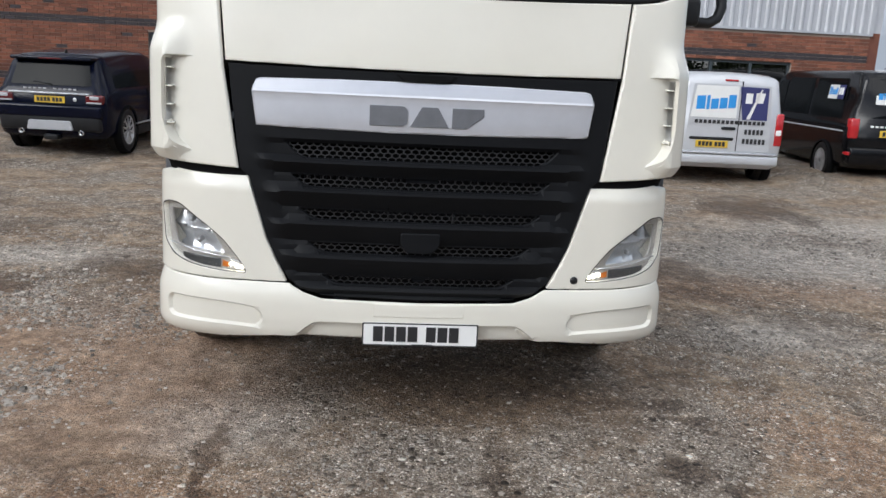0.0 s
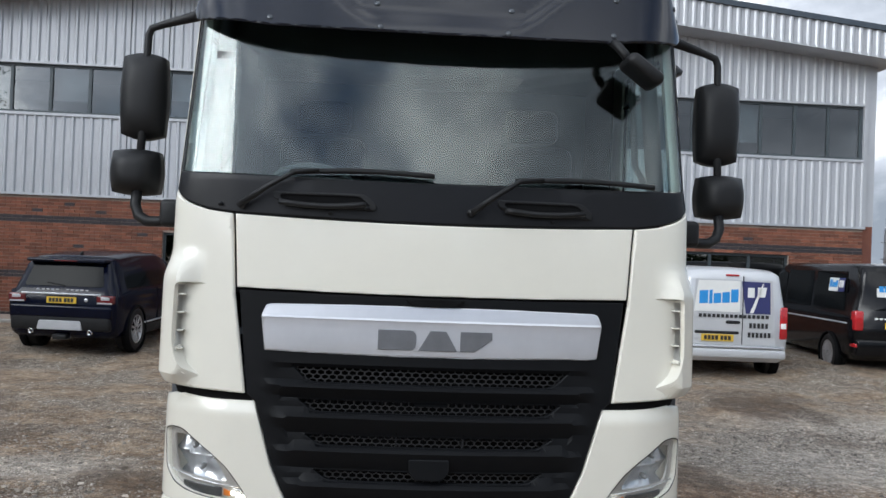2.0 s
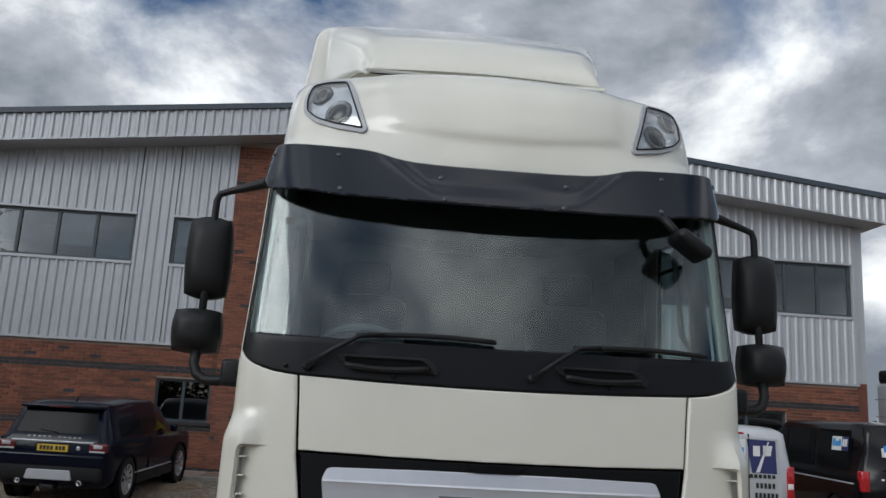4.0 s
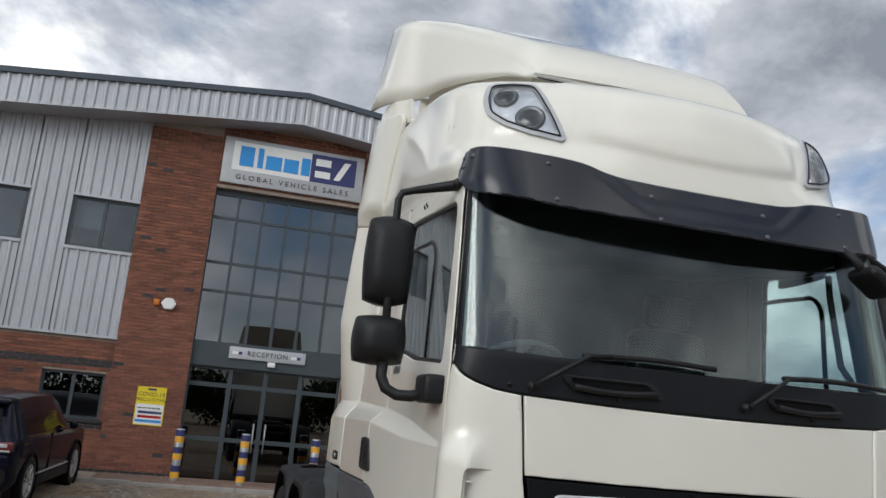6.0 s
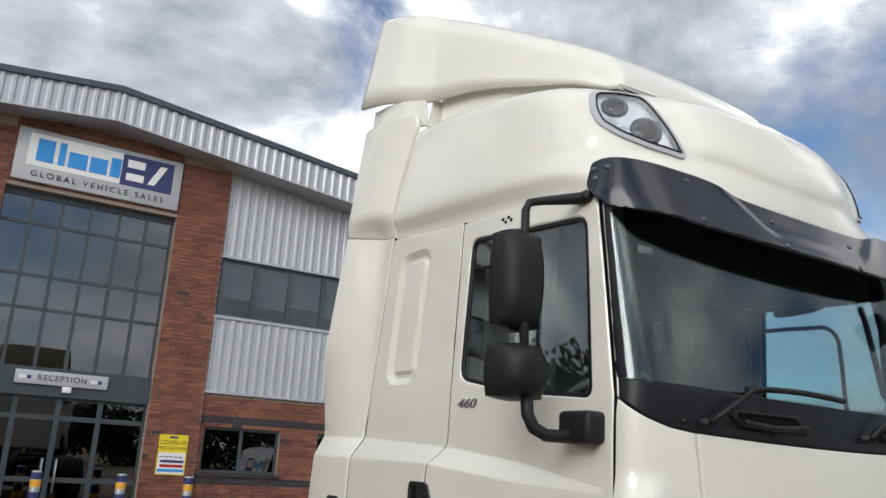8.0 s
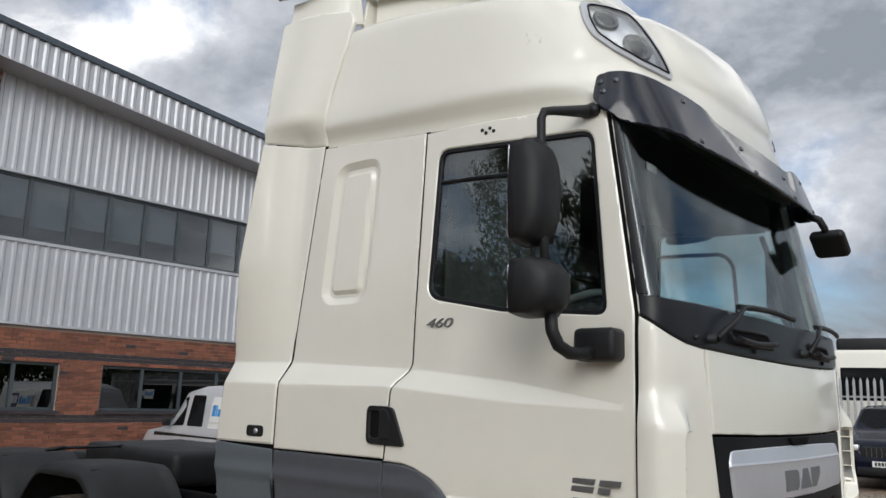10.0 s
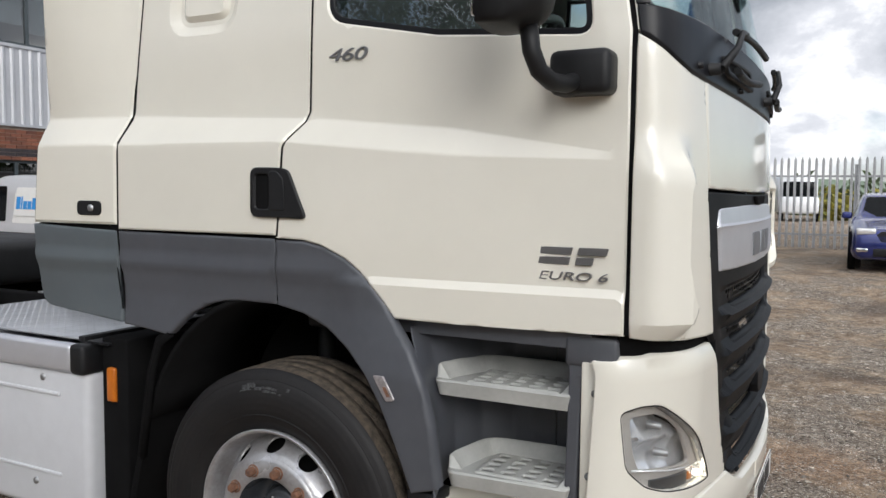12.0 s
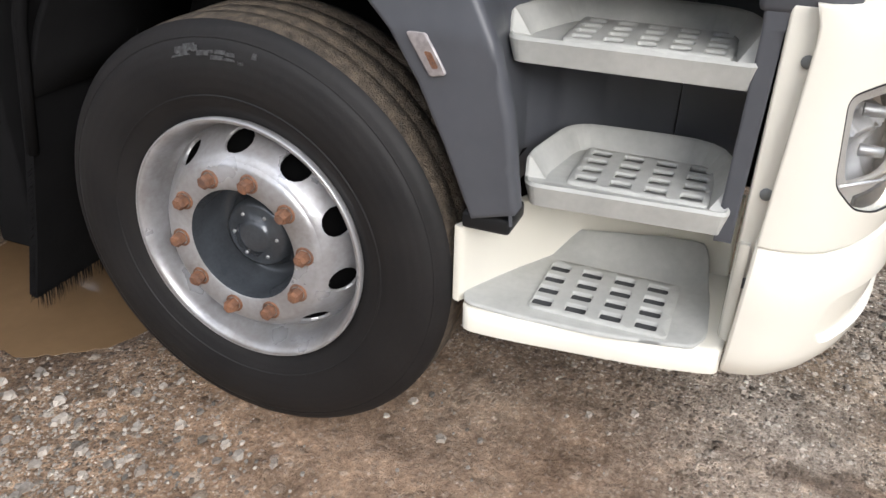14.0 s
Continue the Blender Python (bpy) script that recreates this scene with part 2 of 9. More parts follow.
M["brick"] = mat("red_brick", (0.218, 0.081, 0.046), 0.88, var=0.4, scale=5, col2=(0.15, 0.054, 0.038), bump=0.4, bscale=60, obj_var=0.30)
M["brick_dark"] = mat("blue_brick", (0.040, 0.033, 0.037), 0.8, var=0.4, scale=5, bump=0.3, bscale=60)
M["mortar"] = mat("mortar", (0.34, 0.27, 0.225), 0.95, var=0.25, scale=10, bump=0.3, bscale=120)
M["clad"] = mat("silver_cladding", (0.47, 0.48, 0.505), 0.42, 0.3, var=0.12, scale=0.7, rvar=0.06)
M["trim"] = mat("dark_slate_trim", (0.05, 0.065, 0.085), 0.45, var=0.2)
M["frame"] = mat("grey_green_frame", (0.052, 0.066, 0.074), 0.4, var=0.15)
M["roof"] = mat("grey_roof", (0.22, 0.23, 0.25), 0.6, var=0.2)
M["bglass"] = glass_mat("office_glass", (0.10, 0.12, 0.13), 0.0, 0.19)
M["dglass"] = glass_mat("dark_office_glass", (0.10, 0.12, 0.13), 0.0, 0.12, 0.6)
M["uglass"] = glass_mat("upper_office_glass", (0.40, 0.45, 0.47), 0.0, 0.13)
# near-black room surfaces: the indoor dimness is put into their colour
M["room"] = mat("painted_dim_room", (0.055, 0.055, 0.06), 0.9, var=0.3, scale=0.6)


def ringed(m, y, z):
    """Faint concentric moulding rings about a wheel's axis."""
    n, l = m.node_tree.nodes, m.node_tree.links
    tc, mp, wv, bp = n.new("ShaderNodeTexCoord"), n.new("ShaderNodeMapping"), n.new("ShaderNodeTexWave"), n.new("ShaderNodeBump")
    mp.inputs["Location"].default_value = (0.0, -y, -z)
    wv.wave_type, wv.rings_direction = 'RINGS', 'X'
    wv.inputs["Scale"].default_value, wv.inputs["Distortion"].default_value = 14.0, 1.2
    wv.inputs["Detail"].default_value, wv.inputs["Detail Scale"].default_value = 3.0, 6.0
    bp.inputs["Strength"].default_value, bp.inputs["Distance"].default_value = 0.09, 0.004
    l.new(tc.outputs["Object"], mp.inputs["Vector"])
    l.new(mp.outputs[0], wv.inputs["Vector"])
    l.new(wv.outputs["Fac"], bp.inputs["Height"])
    b = n["Principled BSDF"]
    if b.inputs["Normal"].links:
        l.new(b.inputs["Normal"].links[0].from_socket, bp.inputs["Normal"])
    l.new(bp.outputs[0], b.inputs["Normal"])
    return m


M["sidewall"] = ringed(mat("tyre_sidewall", (0.009, 0.009, 0.010), 0.55, var=0.5, scale=7, col2=(0.016, 0.015, 0.015), bump=0.05, bscale=150, spec=0.28, rvar=0.14), 1.225, 0.522)
M["blind"] = mat("pale_blind", (0.62, 0.64, 0.66), 0.8, var=0.1)
M["paver"] = mat("block_paving", (0.26, 0.17, 0.13), 0.9, var=0.4, scale=3, bump=0.4, bscale=80, obj_var=0.15)
M["kerb"] = mat("concrete_kerb", (0.36, 0.34, 0.31), 0.9, var=0.3, scale=4, bump=0.3, bscale=70)
M["navy"] = mat("navy_car_paint", (0.003, 0.0045, 0.014), 0.16, var=0.15, coat=0.0, spec=0.2)
M["carblack"] = mat("black_car_paint", (0.004, 0.004, 0.005), 0.16, var=0.1, coat=0.0, spec=0.28)
M["carblue"] = mat("blue_car_paint", (0.02, 0.03, 0.16), 0.25, 0.3, var=0.1, coat=0.9)
M["carwhite"] = mat("white_van_paint", (0.74, 0.75, 0.76), 0.3, var=0.05, coat=0.5)
M["carglass"] = mat("dark_car_glass", (0.006, 0.007, 0.008), 0.09, var=0.1, spec=0.07)
M["alloy"] = mat("alloy_wheel", (0.55, 0.55, 0.56), 0.3, 0.7, var=0.1)
M["blue_logo"] = mat("sky_blue_print", (0.03, 0.27, 0.66), 0.5, var=0.05)
M["navy_logo"] = mat("navy_print", (0.03, 0.035, 0.13), 0.5, var=0.05)
M["sign_grey"] = mat("grey_sign_frame", (0.45, 0.46, 0.48), 0.45, var=0.1)
M["yellow"] = mat("safety_yellow", (0.80, 0.62, 0.02), 0.5, var=0.08)
M["leaf"] = mat("tree_leaves", (0.055, 0.085, 0.025), 0.7, var=0.5, scale=3)
M["bark"] = mat("bark", (0.10, 0.075, 0.05), 0.95, var=0.4, scale=6, bump=0.6, bscale=30)
M["stone"] = mat("limestone_chips", (0.40, 0.365, 0.32), 0.9, var=0.5, scale=14, col2=(0.20, 0.165, 0.135), bump=0.4, bscale=120)


def island_mix(m, lo, hi):
    """Let each loose piece of a joined mesh have a tone of its own."""
    n, l = m.node_tree.nodes, m.node_tree.links
    b = n["Principled BSDF"]
    src = b.inputs["Base Color"].links[0].from_socket
    g, mr, h = n.new("ShaderNodeNewGeometry"), n.new("ShaderNodeMapRange"), n.new("ShaderNodeHueSaturation")
    mr.inputs[3].default_value, mr.inputs[4].default_value = lo, hi
    l.new(g.outputs["Random Per Island"], mr.inputs[0])
    l.new(mr.outputs[0], h.inputs["Value"])
    l.new(src, h.inputs["Color"])
    l.new(h.outputs[0], b.inputs["Base Color"])
    return m


M["stone_mix"] = island_mix(M["stone"], 0.40, 1.7)

# ---------------------------------------------------------------- shape tools
def mesh_of(name, verts, faces, smooth=False, normals=None):
    me = bpy.data.meshes.new(name)
    me.from_pydata([tuple(v) for v in verts], [], faces)
    me.update()
    if smooth:
        me.polygons.foreach_set("use_smooth", [True] * len(me.polygons))
    if normals is not None:
        me.normals_split_custom_set_from_vertices([tuple(v) for v in normals])
    return me


def part(name, shape, material, parent=None, label=""):
    """Links a bmesh or mesh as one object under a thing or a part."""
    if isinstance(shape, bmesh.types.BMesh):
        me = bpy.data.meshes.new(name)
        shape.to_mesh(me)
        shape.free()
    else:
        me = shape
    me.name = name
    ob = new(name, me)
    me.materials.clear()
    for k in (material if isinstance(material, (list, tuple)) else [material]):
        me.materials.append(M[k] if isinstance(k, str) else k)
    if parent is not None:
        ob.parent = parent
    if label:
        ob["label"] = label
    return ob


def thing(name, label, category, group="", kind="", at=None):
    ob = new(name)
    ob.empty_display_size = 0.1
    if at is not None:
        ob.matrix_world = at
    return tagged(ob, label, category, group, kind)


def box(x0, x1, y0, y1, z0, z1, bevel=0.0, seg=2, bm=None):
    bm2 = bmesh.new()
    bmesh.ops.create_cube(bm2, size=1.0, matrix=Matrix.LocRotScale(((x0 + x1) / 2, (y0 + y1) / 2, (z0 + z1) / 2), None,
                          (abs(x1 - x0), abs(y1 - y0), abs(z1 - z0))))
    if bevel > 0:
        bmesh.ops.bevel(bm2, geom=bm2.edges[:], offset=bevel, segments=seg, affect='EDGES', profile=0.5)
        for f in bm2.faces:
            f.smooth = seg > 1
    return merged(bm, bm2)


def merged(bm, other):
    if bm is None:
        return other
    me = bpy.data.meshes.new("tmp")
    other.to_mesh(me)
    other.free()
    bm.from_mesh(me)
    bpy.data.meshes.remove(me)
    return bm


def prism(pts, depth, place, bevel=0.0, seg=2, bm=None):
    """A flat outline in local x, y, extruded by depth along local z, then placed."""
    b = bmesh.new()
    vs = [b.verts.new((p[0], p[1], 0)) for p in pts]
    f = b.faces.new(vs)
    ex = bmesh.ops.extrude_face_region(b, geom=[f])
    bmesh.ops.translate(b, verts=[v for v in ex["geom"] if isinstance(v, bmesh.types.BMVert)], vec=(0, 0, depth))
    bmesh.ops.recalc_face_normals(b, faces=b.faces[:])
    if bevel > 0:
        sharp = [e2 for e2 in b.edges if len(e2.link_faces) == 2 and e2.calc_face_angle() > 0.5]
        bmesh.ops.bevel(b, geom=sharp, offset=bevel, segments=seg, affect='EDGES', profile=0.5)
    b.transform(place)
    return merged(bm, b)


def tube(pts, r, n=8, closed=False, bm=None):
    """A round bar through points."""
    pts = [Vector(p) for p in pts]
    b = bm or bmesh.new()
    rings = []
    for i, p in enumerate(pts):
        a = pts[(i - 1) % len(pts)] if (closed or i > 0) else p
        c = pts[(i + 1) % len(pts)] if (closed or i < len(pts) - 1) else p
        d = (c - a).normalized()
        u = d.orthogonal().normalized()
        if rings:
            u = (prev_u - d * prev_u.dot(d)).normalized()
        prev_u = u
        w = d.cross(u)
        rr = r[i] if isinstance(r, (list, tuple)) else r
        rings.append([b.verts.new(p + (u * math.cos(2 * math.pi * k / n) + w * math.sin(2 * math.pi * k / n)) * rr) for k in range(n)])
    m2 = len(rings)
    for i in range(m2 if closed else m2 - 1):
        q, s2 = rings[i], rings[(i + 1) % m2]
        for k in range(n):
            f = b.faces.new((q[k], q[(k + 1) % n], s2[(k + 1) % n], s2[k]))
            f.smooth = True
    if not closed:
        b.faces.new(rings[0][::-1])
        b.faces.new(rings[-1])
    return b


def rounded(pts, r, n=5):
    """Rounds the corners of a closed outline; r: one radius or one for each corner."""
    out = []
    k = len(pts)
    for i in range(k):
        p, a, c = Vector(pts[i]), Vector(pts[i - 1]), Vector(pts[(i + 1) % k])
        rr = r[i] if isinstance(r, (list, tuple)) else r
        if rr <= 0:
            out.append(tuple(p))
            continue
        da, dc = (a - p), (c - p)
        t = min(rr, da.length * 0.49, dc.length * 0.49)
        s0, s1 = p + da.normalized() * t, p + dc.normalized() * t
        for j in range(n + 1):
            f = j / n
            out.append(tuple(s0 * (1 - f) ** 2 + p * 2 * f * (1 - f) + s1 * f ** 2))
    return out


def spaced(pts, step, closed=True):
    """Resamples an outline so that no side is longer than step."""
    out = []
    k = len(pts)
    for i in range(k if closed else k - 1):
        a, c = Vector(pts[i]), Vector(pts[(i + 1) % k])
        m2 = max(1, int((c - a).length / step + 0.999))
        for j in range(m2):
            out.append(tuple(a.lerp(c, j / m2)))
    if not closed:
        out.append(tuple(pts[-1]))
    return out


def inside(p, poly):
    x, y = p
    odd = False
    j = len(poly) - 1
    for i in range(len(poly)):
        xi, yi = poly[i]
        xj, yj = poly[j]
        if (yi > y) != (yj > y) and x < (xj - xi) * (y - yi) / (yj - yi) + xi:
            odd = not odd
        j = i
    return odd


def edge_dist(p, poly):
    best = 9e9
    q = Vector(p)
    for i in range(len(poly)):
        a, c = Vector(poly[i - 1]), Vector(poly[i])
        d = c - a
        t = max(0, min(1, (q - a).dot(d) / max(d.length_squared, 1e-12)))
        best = min(best, (a + d * t - q).length)
    return best


def inset(poly, d):
    """The outline moved inwards by d (outline runs either way)."""
    k = len(poly)
    area = sum(poly[i - 1][0] * poly[i][1] - poly[i][0] * poly[i - 1][1] for i in range(k))
    s = 1 if area > 0 else -1
    out = []
    for i in range(k):
        a, p, c = Vector(poly[i - 1]), Vector(poly[i]), Vector(poly[(i + 1) % k])
        n1, n2 = (p - a), (c - p)
        n1 = Vector((-n1.y, n1.x)).normalized() * s
        n2 = Vector((-n2.y, n2.x)).normalized() * s
        b = (n1 + n2)
        b = b.normalized() if b.length > 1e-6 else n1
        out.append(tuple(p + b * d / max(0.5, b.dot(n1))))
    return out


from mathutils.geometry import delaunay_2d_cdt as cdt


def panel(outline, fn, holes=(), step=0.05, thick=0.02, lip=0.006, sx=1, lines=(), name="panel"):
    """A skin panel: an outline with holes in two parameters, laid on fn(u, v), with thickness and rolled edges.
    fn's own normal points outwards when d/du x d/dv does; sx = -1 flips it."""
    loops = [spaced(outline, step)] + [spaced(h, step) for h in holes]
    pts, edges, keep = [], [], []
    for lp in loops:
        s0 = len(pts)
        pts += [Vector(p) for p in lp]
        edges += [(s0 + i, s0 + (i + 1) % len(lp)) for i in range(len(lp))]
    for ln in lines:
        s0 = len(pts)
        ln = [p for p in spaced(ln, step, False) if inside(p, loops[0]) and edge_dist(p, loops[0]) > lip * 2]
        pts += [Vector(p) for p in ln]
        keep += ln
        edges += [(s0 + i, s0 + i + 1) for i in range(len(ln) - 1)]
    if lip > 0:
        for k, lp in enumerate(loops):
            for p in inset(lp, lip if k == 0 else -lip):
                pts.append(Vector(p))
    us, vs = [p[0] for p in loops[0]], [p[1] for p in loops[0]]
    nu, nv = int((max(us) - min(us)) / step), int((max(vs) - min(vs)) / step)
    for i in range(1, nu + 1):
        for j in range(1, nv + 1):
            p = (min(us) + (max(us) - min(us)) * i / (nu + 1), min(vs) + (max(vs) - min(vs)) * j / (nv + 1))
            if inside(p, loops[0]) and not any(inside(p, h) for h in loops[1:]) and \
                    min(edge_dist(p, lp) for lp in loops) > step * 0.45 and \
                    all((p[0] - q[0]) ** 2 + (p[1] - q[1]) ** 2 > (step * 0.55) ** 2 for q in keep):
                pts.append(Vector(p))
    vo, eo, fo, ov, oe, of_ = cdt(pts, edges, [], 0, 1e-5)
    tris = []
    for f in fo:
        c = sum((vo[i] for i in f), Vector((0, 0))) / len(f)
        if inside(c, loops[0]) and not any(inside(c, h) for h in loops[1:]):
            tris.append(list(f))
    bound = set()
    seen = {}
    for f in tris:
        for a, c in zip(f, f[1:] + f[:1]):
            key = (min(a, c), max(a, c))
            seen[key] = seen.get(key, 0) + 1
    rim = [k for k, v in seen.items() if v == 1]
    for a, c in rim:
        bound |= {a, c}
    h = 1e-3
    P3, N3 = [], []
    for p in vo:
        a, bu, bv = fn(p.x, p.y), fn(p.x + h, p.y), fn(p.x, p.y + h)
        P3.append(Vector(a))
        n = (Vector(bu) - Vector(a)).cross(Vector(bv) - Vector(a))
        N3.append(n.normalized() * sx)
    verts = [P3[i] - N3[i] * (lip * 0.6 if i in bound else 0) for i in range(len(vo))]
    norms = list(N3)
    lean = {}
    faces = [tuple(f) if sx > 0 else tuple(reversed(f)) for f in tris]
    orient = {}
    for f in faces:
        for a, c in zip(f, f[1:] + f[:1]):
            orient[(a, c)] = True
    back = len(verts)
    verts += [P3[i] - N3[i] * thick for i in range(len(vo))]
    norms += [-n for n in N3]
    faces += [tuple(back + i for i in reversed(f)) for f in faces[:]]
    for a, c in rim:
        if (a, c) not in orient:
            a, c = c, a
        k = len(verts)
        q = [verts[a], verts[c], verts[back + c], verts[back + a]]
        n = (q[3] - q[0]).cross(q[1] - q[0])
        n = n.normalized() if n.length > 1e-9 else N3[a]
        verts += q
        norms += [(n + N3[a]).normalized(), (n + N3[c]).normalized(), n, n]
        if lip > 0:
            lean[a] = lean.get(a, Vector()) + n * 0.5
            lean[c] = lean.get(c, Vector()) + n * 0.5
        faces.append((k, k + 3, k + 2, k + 1))
    for i, n in lean.items():
        norms[i] = (norms[i] + n * 0.8).normalized()
    if not lines:
        return mesh_of(name, verts, faces, True, norms)
    # pressed edges stay crisp: a corner takes the mean of the faces that lie nearly in its plane
    nf = len(tris)
    fnor, touch = [], {}
    for k, f in enumerate(faces[:nf]):
        p, q, r = (verts[i] for i in f[:3])
        fnor.append((q - p).cross(r - p))
        for i in f:
            touch.setdefault(i, []).append(k)
    corners = []
    for k, f in enumerate(faces):
        for i in f:
            if k >= nf or i in bound:
                corners.append(norms[i])
                continue
            me_n = fnor[k].normalized()
            acc = Vector()
            for j in touch[i]:
                if fnor[j].length > 1e-12 and fnor[j].normalized().dot(me_n) > 0.94:
                    acc += fnor[j]
            corners.append(acc.normalized() if acc.length > 1e-12 else norms[i])
    me = mesh_of(name, verts, faces, True, None)
    me.normals_split_custom_set(corners)
    return me


def words(text, size, place, material, parent, name="lettering", extrude=0.002, align='CENTER', xscale=1.0, spacing=1.0):
    """Flat raised lettering in the built-in font; place maps local x, y to the surface."""
    cu = bpy.data.curves.new(name, 'FONT')
    cu.body, cu.size, cu.extrude, cu.align_x, cu.align_y = text, size, extrude, align, 'CENTER'
    cu.space_character = spacing
    ob = bpy.data.objects.new(name, cu)
    me = bpy.data.meshes.new_from_object(ob)
    bpy.data.objects.remove(ob)
    me.transform(place @ Matrix.Diagonal((xscale, 1, 1, 1)))
    return part(name, me, material, parent)


def lathe(profile, n=48, place=Matrix(), bm=None, smooth=True):
    """Turns a profile of (axial, radius) round local x."""
    b = bmesh.new()
    rings = []
    for a, r in profile:
        rings.append([b.verts.new((a, r * math.cos(2 * math.pi * k / n), r * math.sin(2 * math.pi * k / n))) for k in range(n)])
    for q, s2 in zip(rings, rings[1:]):
        for k in range(n):
            f = b.faces.new((q[k], q[(k + 1) % n], s2[(k + 1) % n], s2[k]))
            f.smooth = smooth
    b.transform(place)
    bmesh.ops.recalc_face_normals(b, faces=b.faces[:])
    return merged(bm, b)


def lerp_table(table, z):
    """Piecewise linear value from rows of (key, value)."""
    if z <= table[0][0]:
        return table[0][1]
    for (a, va), (c, vc) in zip(table, table[1:]):
        if z <= c:
            return va + (vc - va) * (z - a) / (c - a)
    return table[-1][1]


XZ = Matrix(((1, 0, 0, 0), (0, 0, -1, 0), (0, 1, 0, 0), (0, 0, 0, 1)))     # local x, y, depth -> x, z, towards -y


def facing(x, y, z):
    """Local x right, y up, depth towards -y, at a point of a wall that faces the yard."""
    return Matrix.Translation((x, y, z)) @ XZ

# ---------------------------------------------------------------- ground
def ground_mat():
    m = bpy.data.materials.new("gravel_yard")
    m.use_nodes = True
    n, l = m.node_tree.nodes, m.node_tree.links
    b = n["Principled BSDF"]
    tc = n.new("ShaderNodeTexCoord")

    def noise_n(scale, detail, rough=0.55):
        q = n.new("ShaderNodeTexNoise")
        q.inputs["Scale"].default_value, q.inputs["Detail"].default_value, q.inputs["Roughness"].default_value = scale, detail, rough
        l.new(tc.outputs["Object"], q.inputs["Vector"])
        return q.outputs["Fac"]

    def ramp(src, stops):
        q = n.new("ShaderNodeValToRGB")
        el = q.color_ramp.elements
        el[0].position, el[0].color = stops[0][0], (*stops[0][1], 1)
        el[1].position, el[1].color = stops[-1][0], (*stops[-1][1], 1)
        for p, c in stops[1:-1]:
            el.new(p).color = (*c, 1)
        l.new(src, q.inputs[0])
        return q.outputs[0]

    def mix(fac, a, c, mode='MIX'):
        q = n.new("ShaderNodeMix")
        q.data_type, q.blend_type = 'RGBA', mode
        if isinstance(fac, float):
            q.inputs["Factor"].default_value = fac
        else:
            l.new(fac, q.inputs["Factor"])
        l.new(a, q.inputs[6])
        l.new(c, q.inputs[7])
        return q.outputs[2]

    def vmath(op, a, c):
        q = n.new("ShaderNodeVectorMath")
        q.operation = op
        l.new(a, q.inputs[0])
        if isinstance(c, tuple):
            q.inputs[1].default_value = c
        else:
            l.new(c, q.inputs[1])
        return q.outputs["Value"] if op == 'LENGTH' else q.outputs["Vector"]

    def span(src, a, c, lo=0.0, hi=1.0):
        q = n.new("ShaderNodeMapRange")
        q.inputs[1].default_value, q.inputs[2].default_value, q.inputs[3].default_value, q.inputs[4].default_value = a, c, lo, hi
        l.new(src, q.inputs[0])
        return q.outputs[0]

    def calc(op, a, c):
        q = n.new("ShaderNodeMath")
        q.operation = op
        for i, v in enumerate((a, c)):
            if isinstance(v, float):
                q.inputs[i].default_value = v
            else:
                l.new(v, q.inputs[i])
        return q.outputs[0]

    # positions stirred by noise, for blots with ragged edges
    stir = n.new("ShaderNodeTexNoise")
    stir.inputs["Scale"].default_value, stir.inputs["Detail"].default_value = 5.0, 5
    l.new(tc.outputs["Object"], stir.inputs["Vector"])
    wob = vmath('ADD', tc.outputs["Object"], vmath('MULTIPLY', vmath('SUBTRACT', stir.outputs["Color"], (0.5, 0.5, 0.5)), (0.34, 0.34, 0.0)))

    def blot(cx, cy, rx, ry, soft=0.25):
        d = vmath('LENGTH', vmath('MULTIPLY', vmath('SUBTRACT', wob, (cx, cy, 0.0)), (1 / rx, 1 / ry, 0.0)), (0.0, 0.0, 0.0))
        return span(d, 1.0 - soft, 1.0 + soft, 1.0, 0.0)

    def blots(rows):
        out = blot(*rows[0])
        for r in rows[1:]:
            out = calc('MAXIMUM', out, blot(*r))
        return out

    def pebbles(scale, share, seed):
        """Scattered pebbles: which cells hold one, their tone and their height."""
        v = n.new("ShaderNodeTexVoronoi")
        v.inputs["Scale"].default_value = scale
        l.new(vmath('ADD', wob2, (seed, seed * 0.7, 0.0)), v.inputs["Vector"])
        s = n.new("ShaderNodeSeparateColor")
        l.new(v.outputs["Color"], s.inputs[0])
        has = span(s.outputs[0], 1 - share, 1 - share + 0.02)
        body = span(v.outputs["Distance"], 0.22, 0.50, 1.0, 0.0)
        return calc('MULTIPLY', has, span(body, 0.0, 0.35)), s.outputs[1], calc('MULTIPLY', has, body)

    fine_w = n.new("ShaderNodeTexNoise")
    fine_w.inputs["Scale"].default_value, fine_w.inputs["Detail"].default_value = 60.0, 2
    l.new(tc.outputs["Object"], fine_w.inputs["Vector"])
    wob2 = vmath('ADD', tc.outputs["Object"], vmath('MULTIPLY', vmath('SUBTRACT', fine_w.outputs["Color"], (0.5, 0.5, 0.5)), (0.012, 0.012, 0.0)))
    big = noise_n(0.5, 6, 0.6)
    mid = noise_n(2.4, 7, 0.68)
    patch = noise_n(1.1, 6, 0.65)
    fine = noise_n(55, 6, 0.75)
    # tan mud, grey crushed stone and dark damp earth
    mud = ramp(mid, [(0.34, (0.10, 0.063, 0.038)), (0.46, (0.20, 0.135, 0.086)), (0.54, (0.33, 0.24, 0.165)), (0.66, (0.48, 0.385, 0.285))])
    grit = ramp(fine, [(0.30, (0.045, 0.038, 0.032)), (0.47, (0.18, 0.157, 0.135)), (0.64, (0.42, 0.38, 0.34))])
    stony = span(patch, 0.44, 0.56)
    base = mix(calc('MULTIPLY', stony, 0.85), mud, grit)
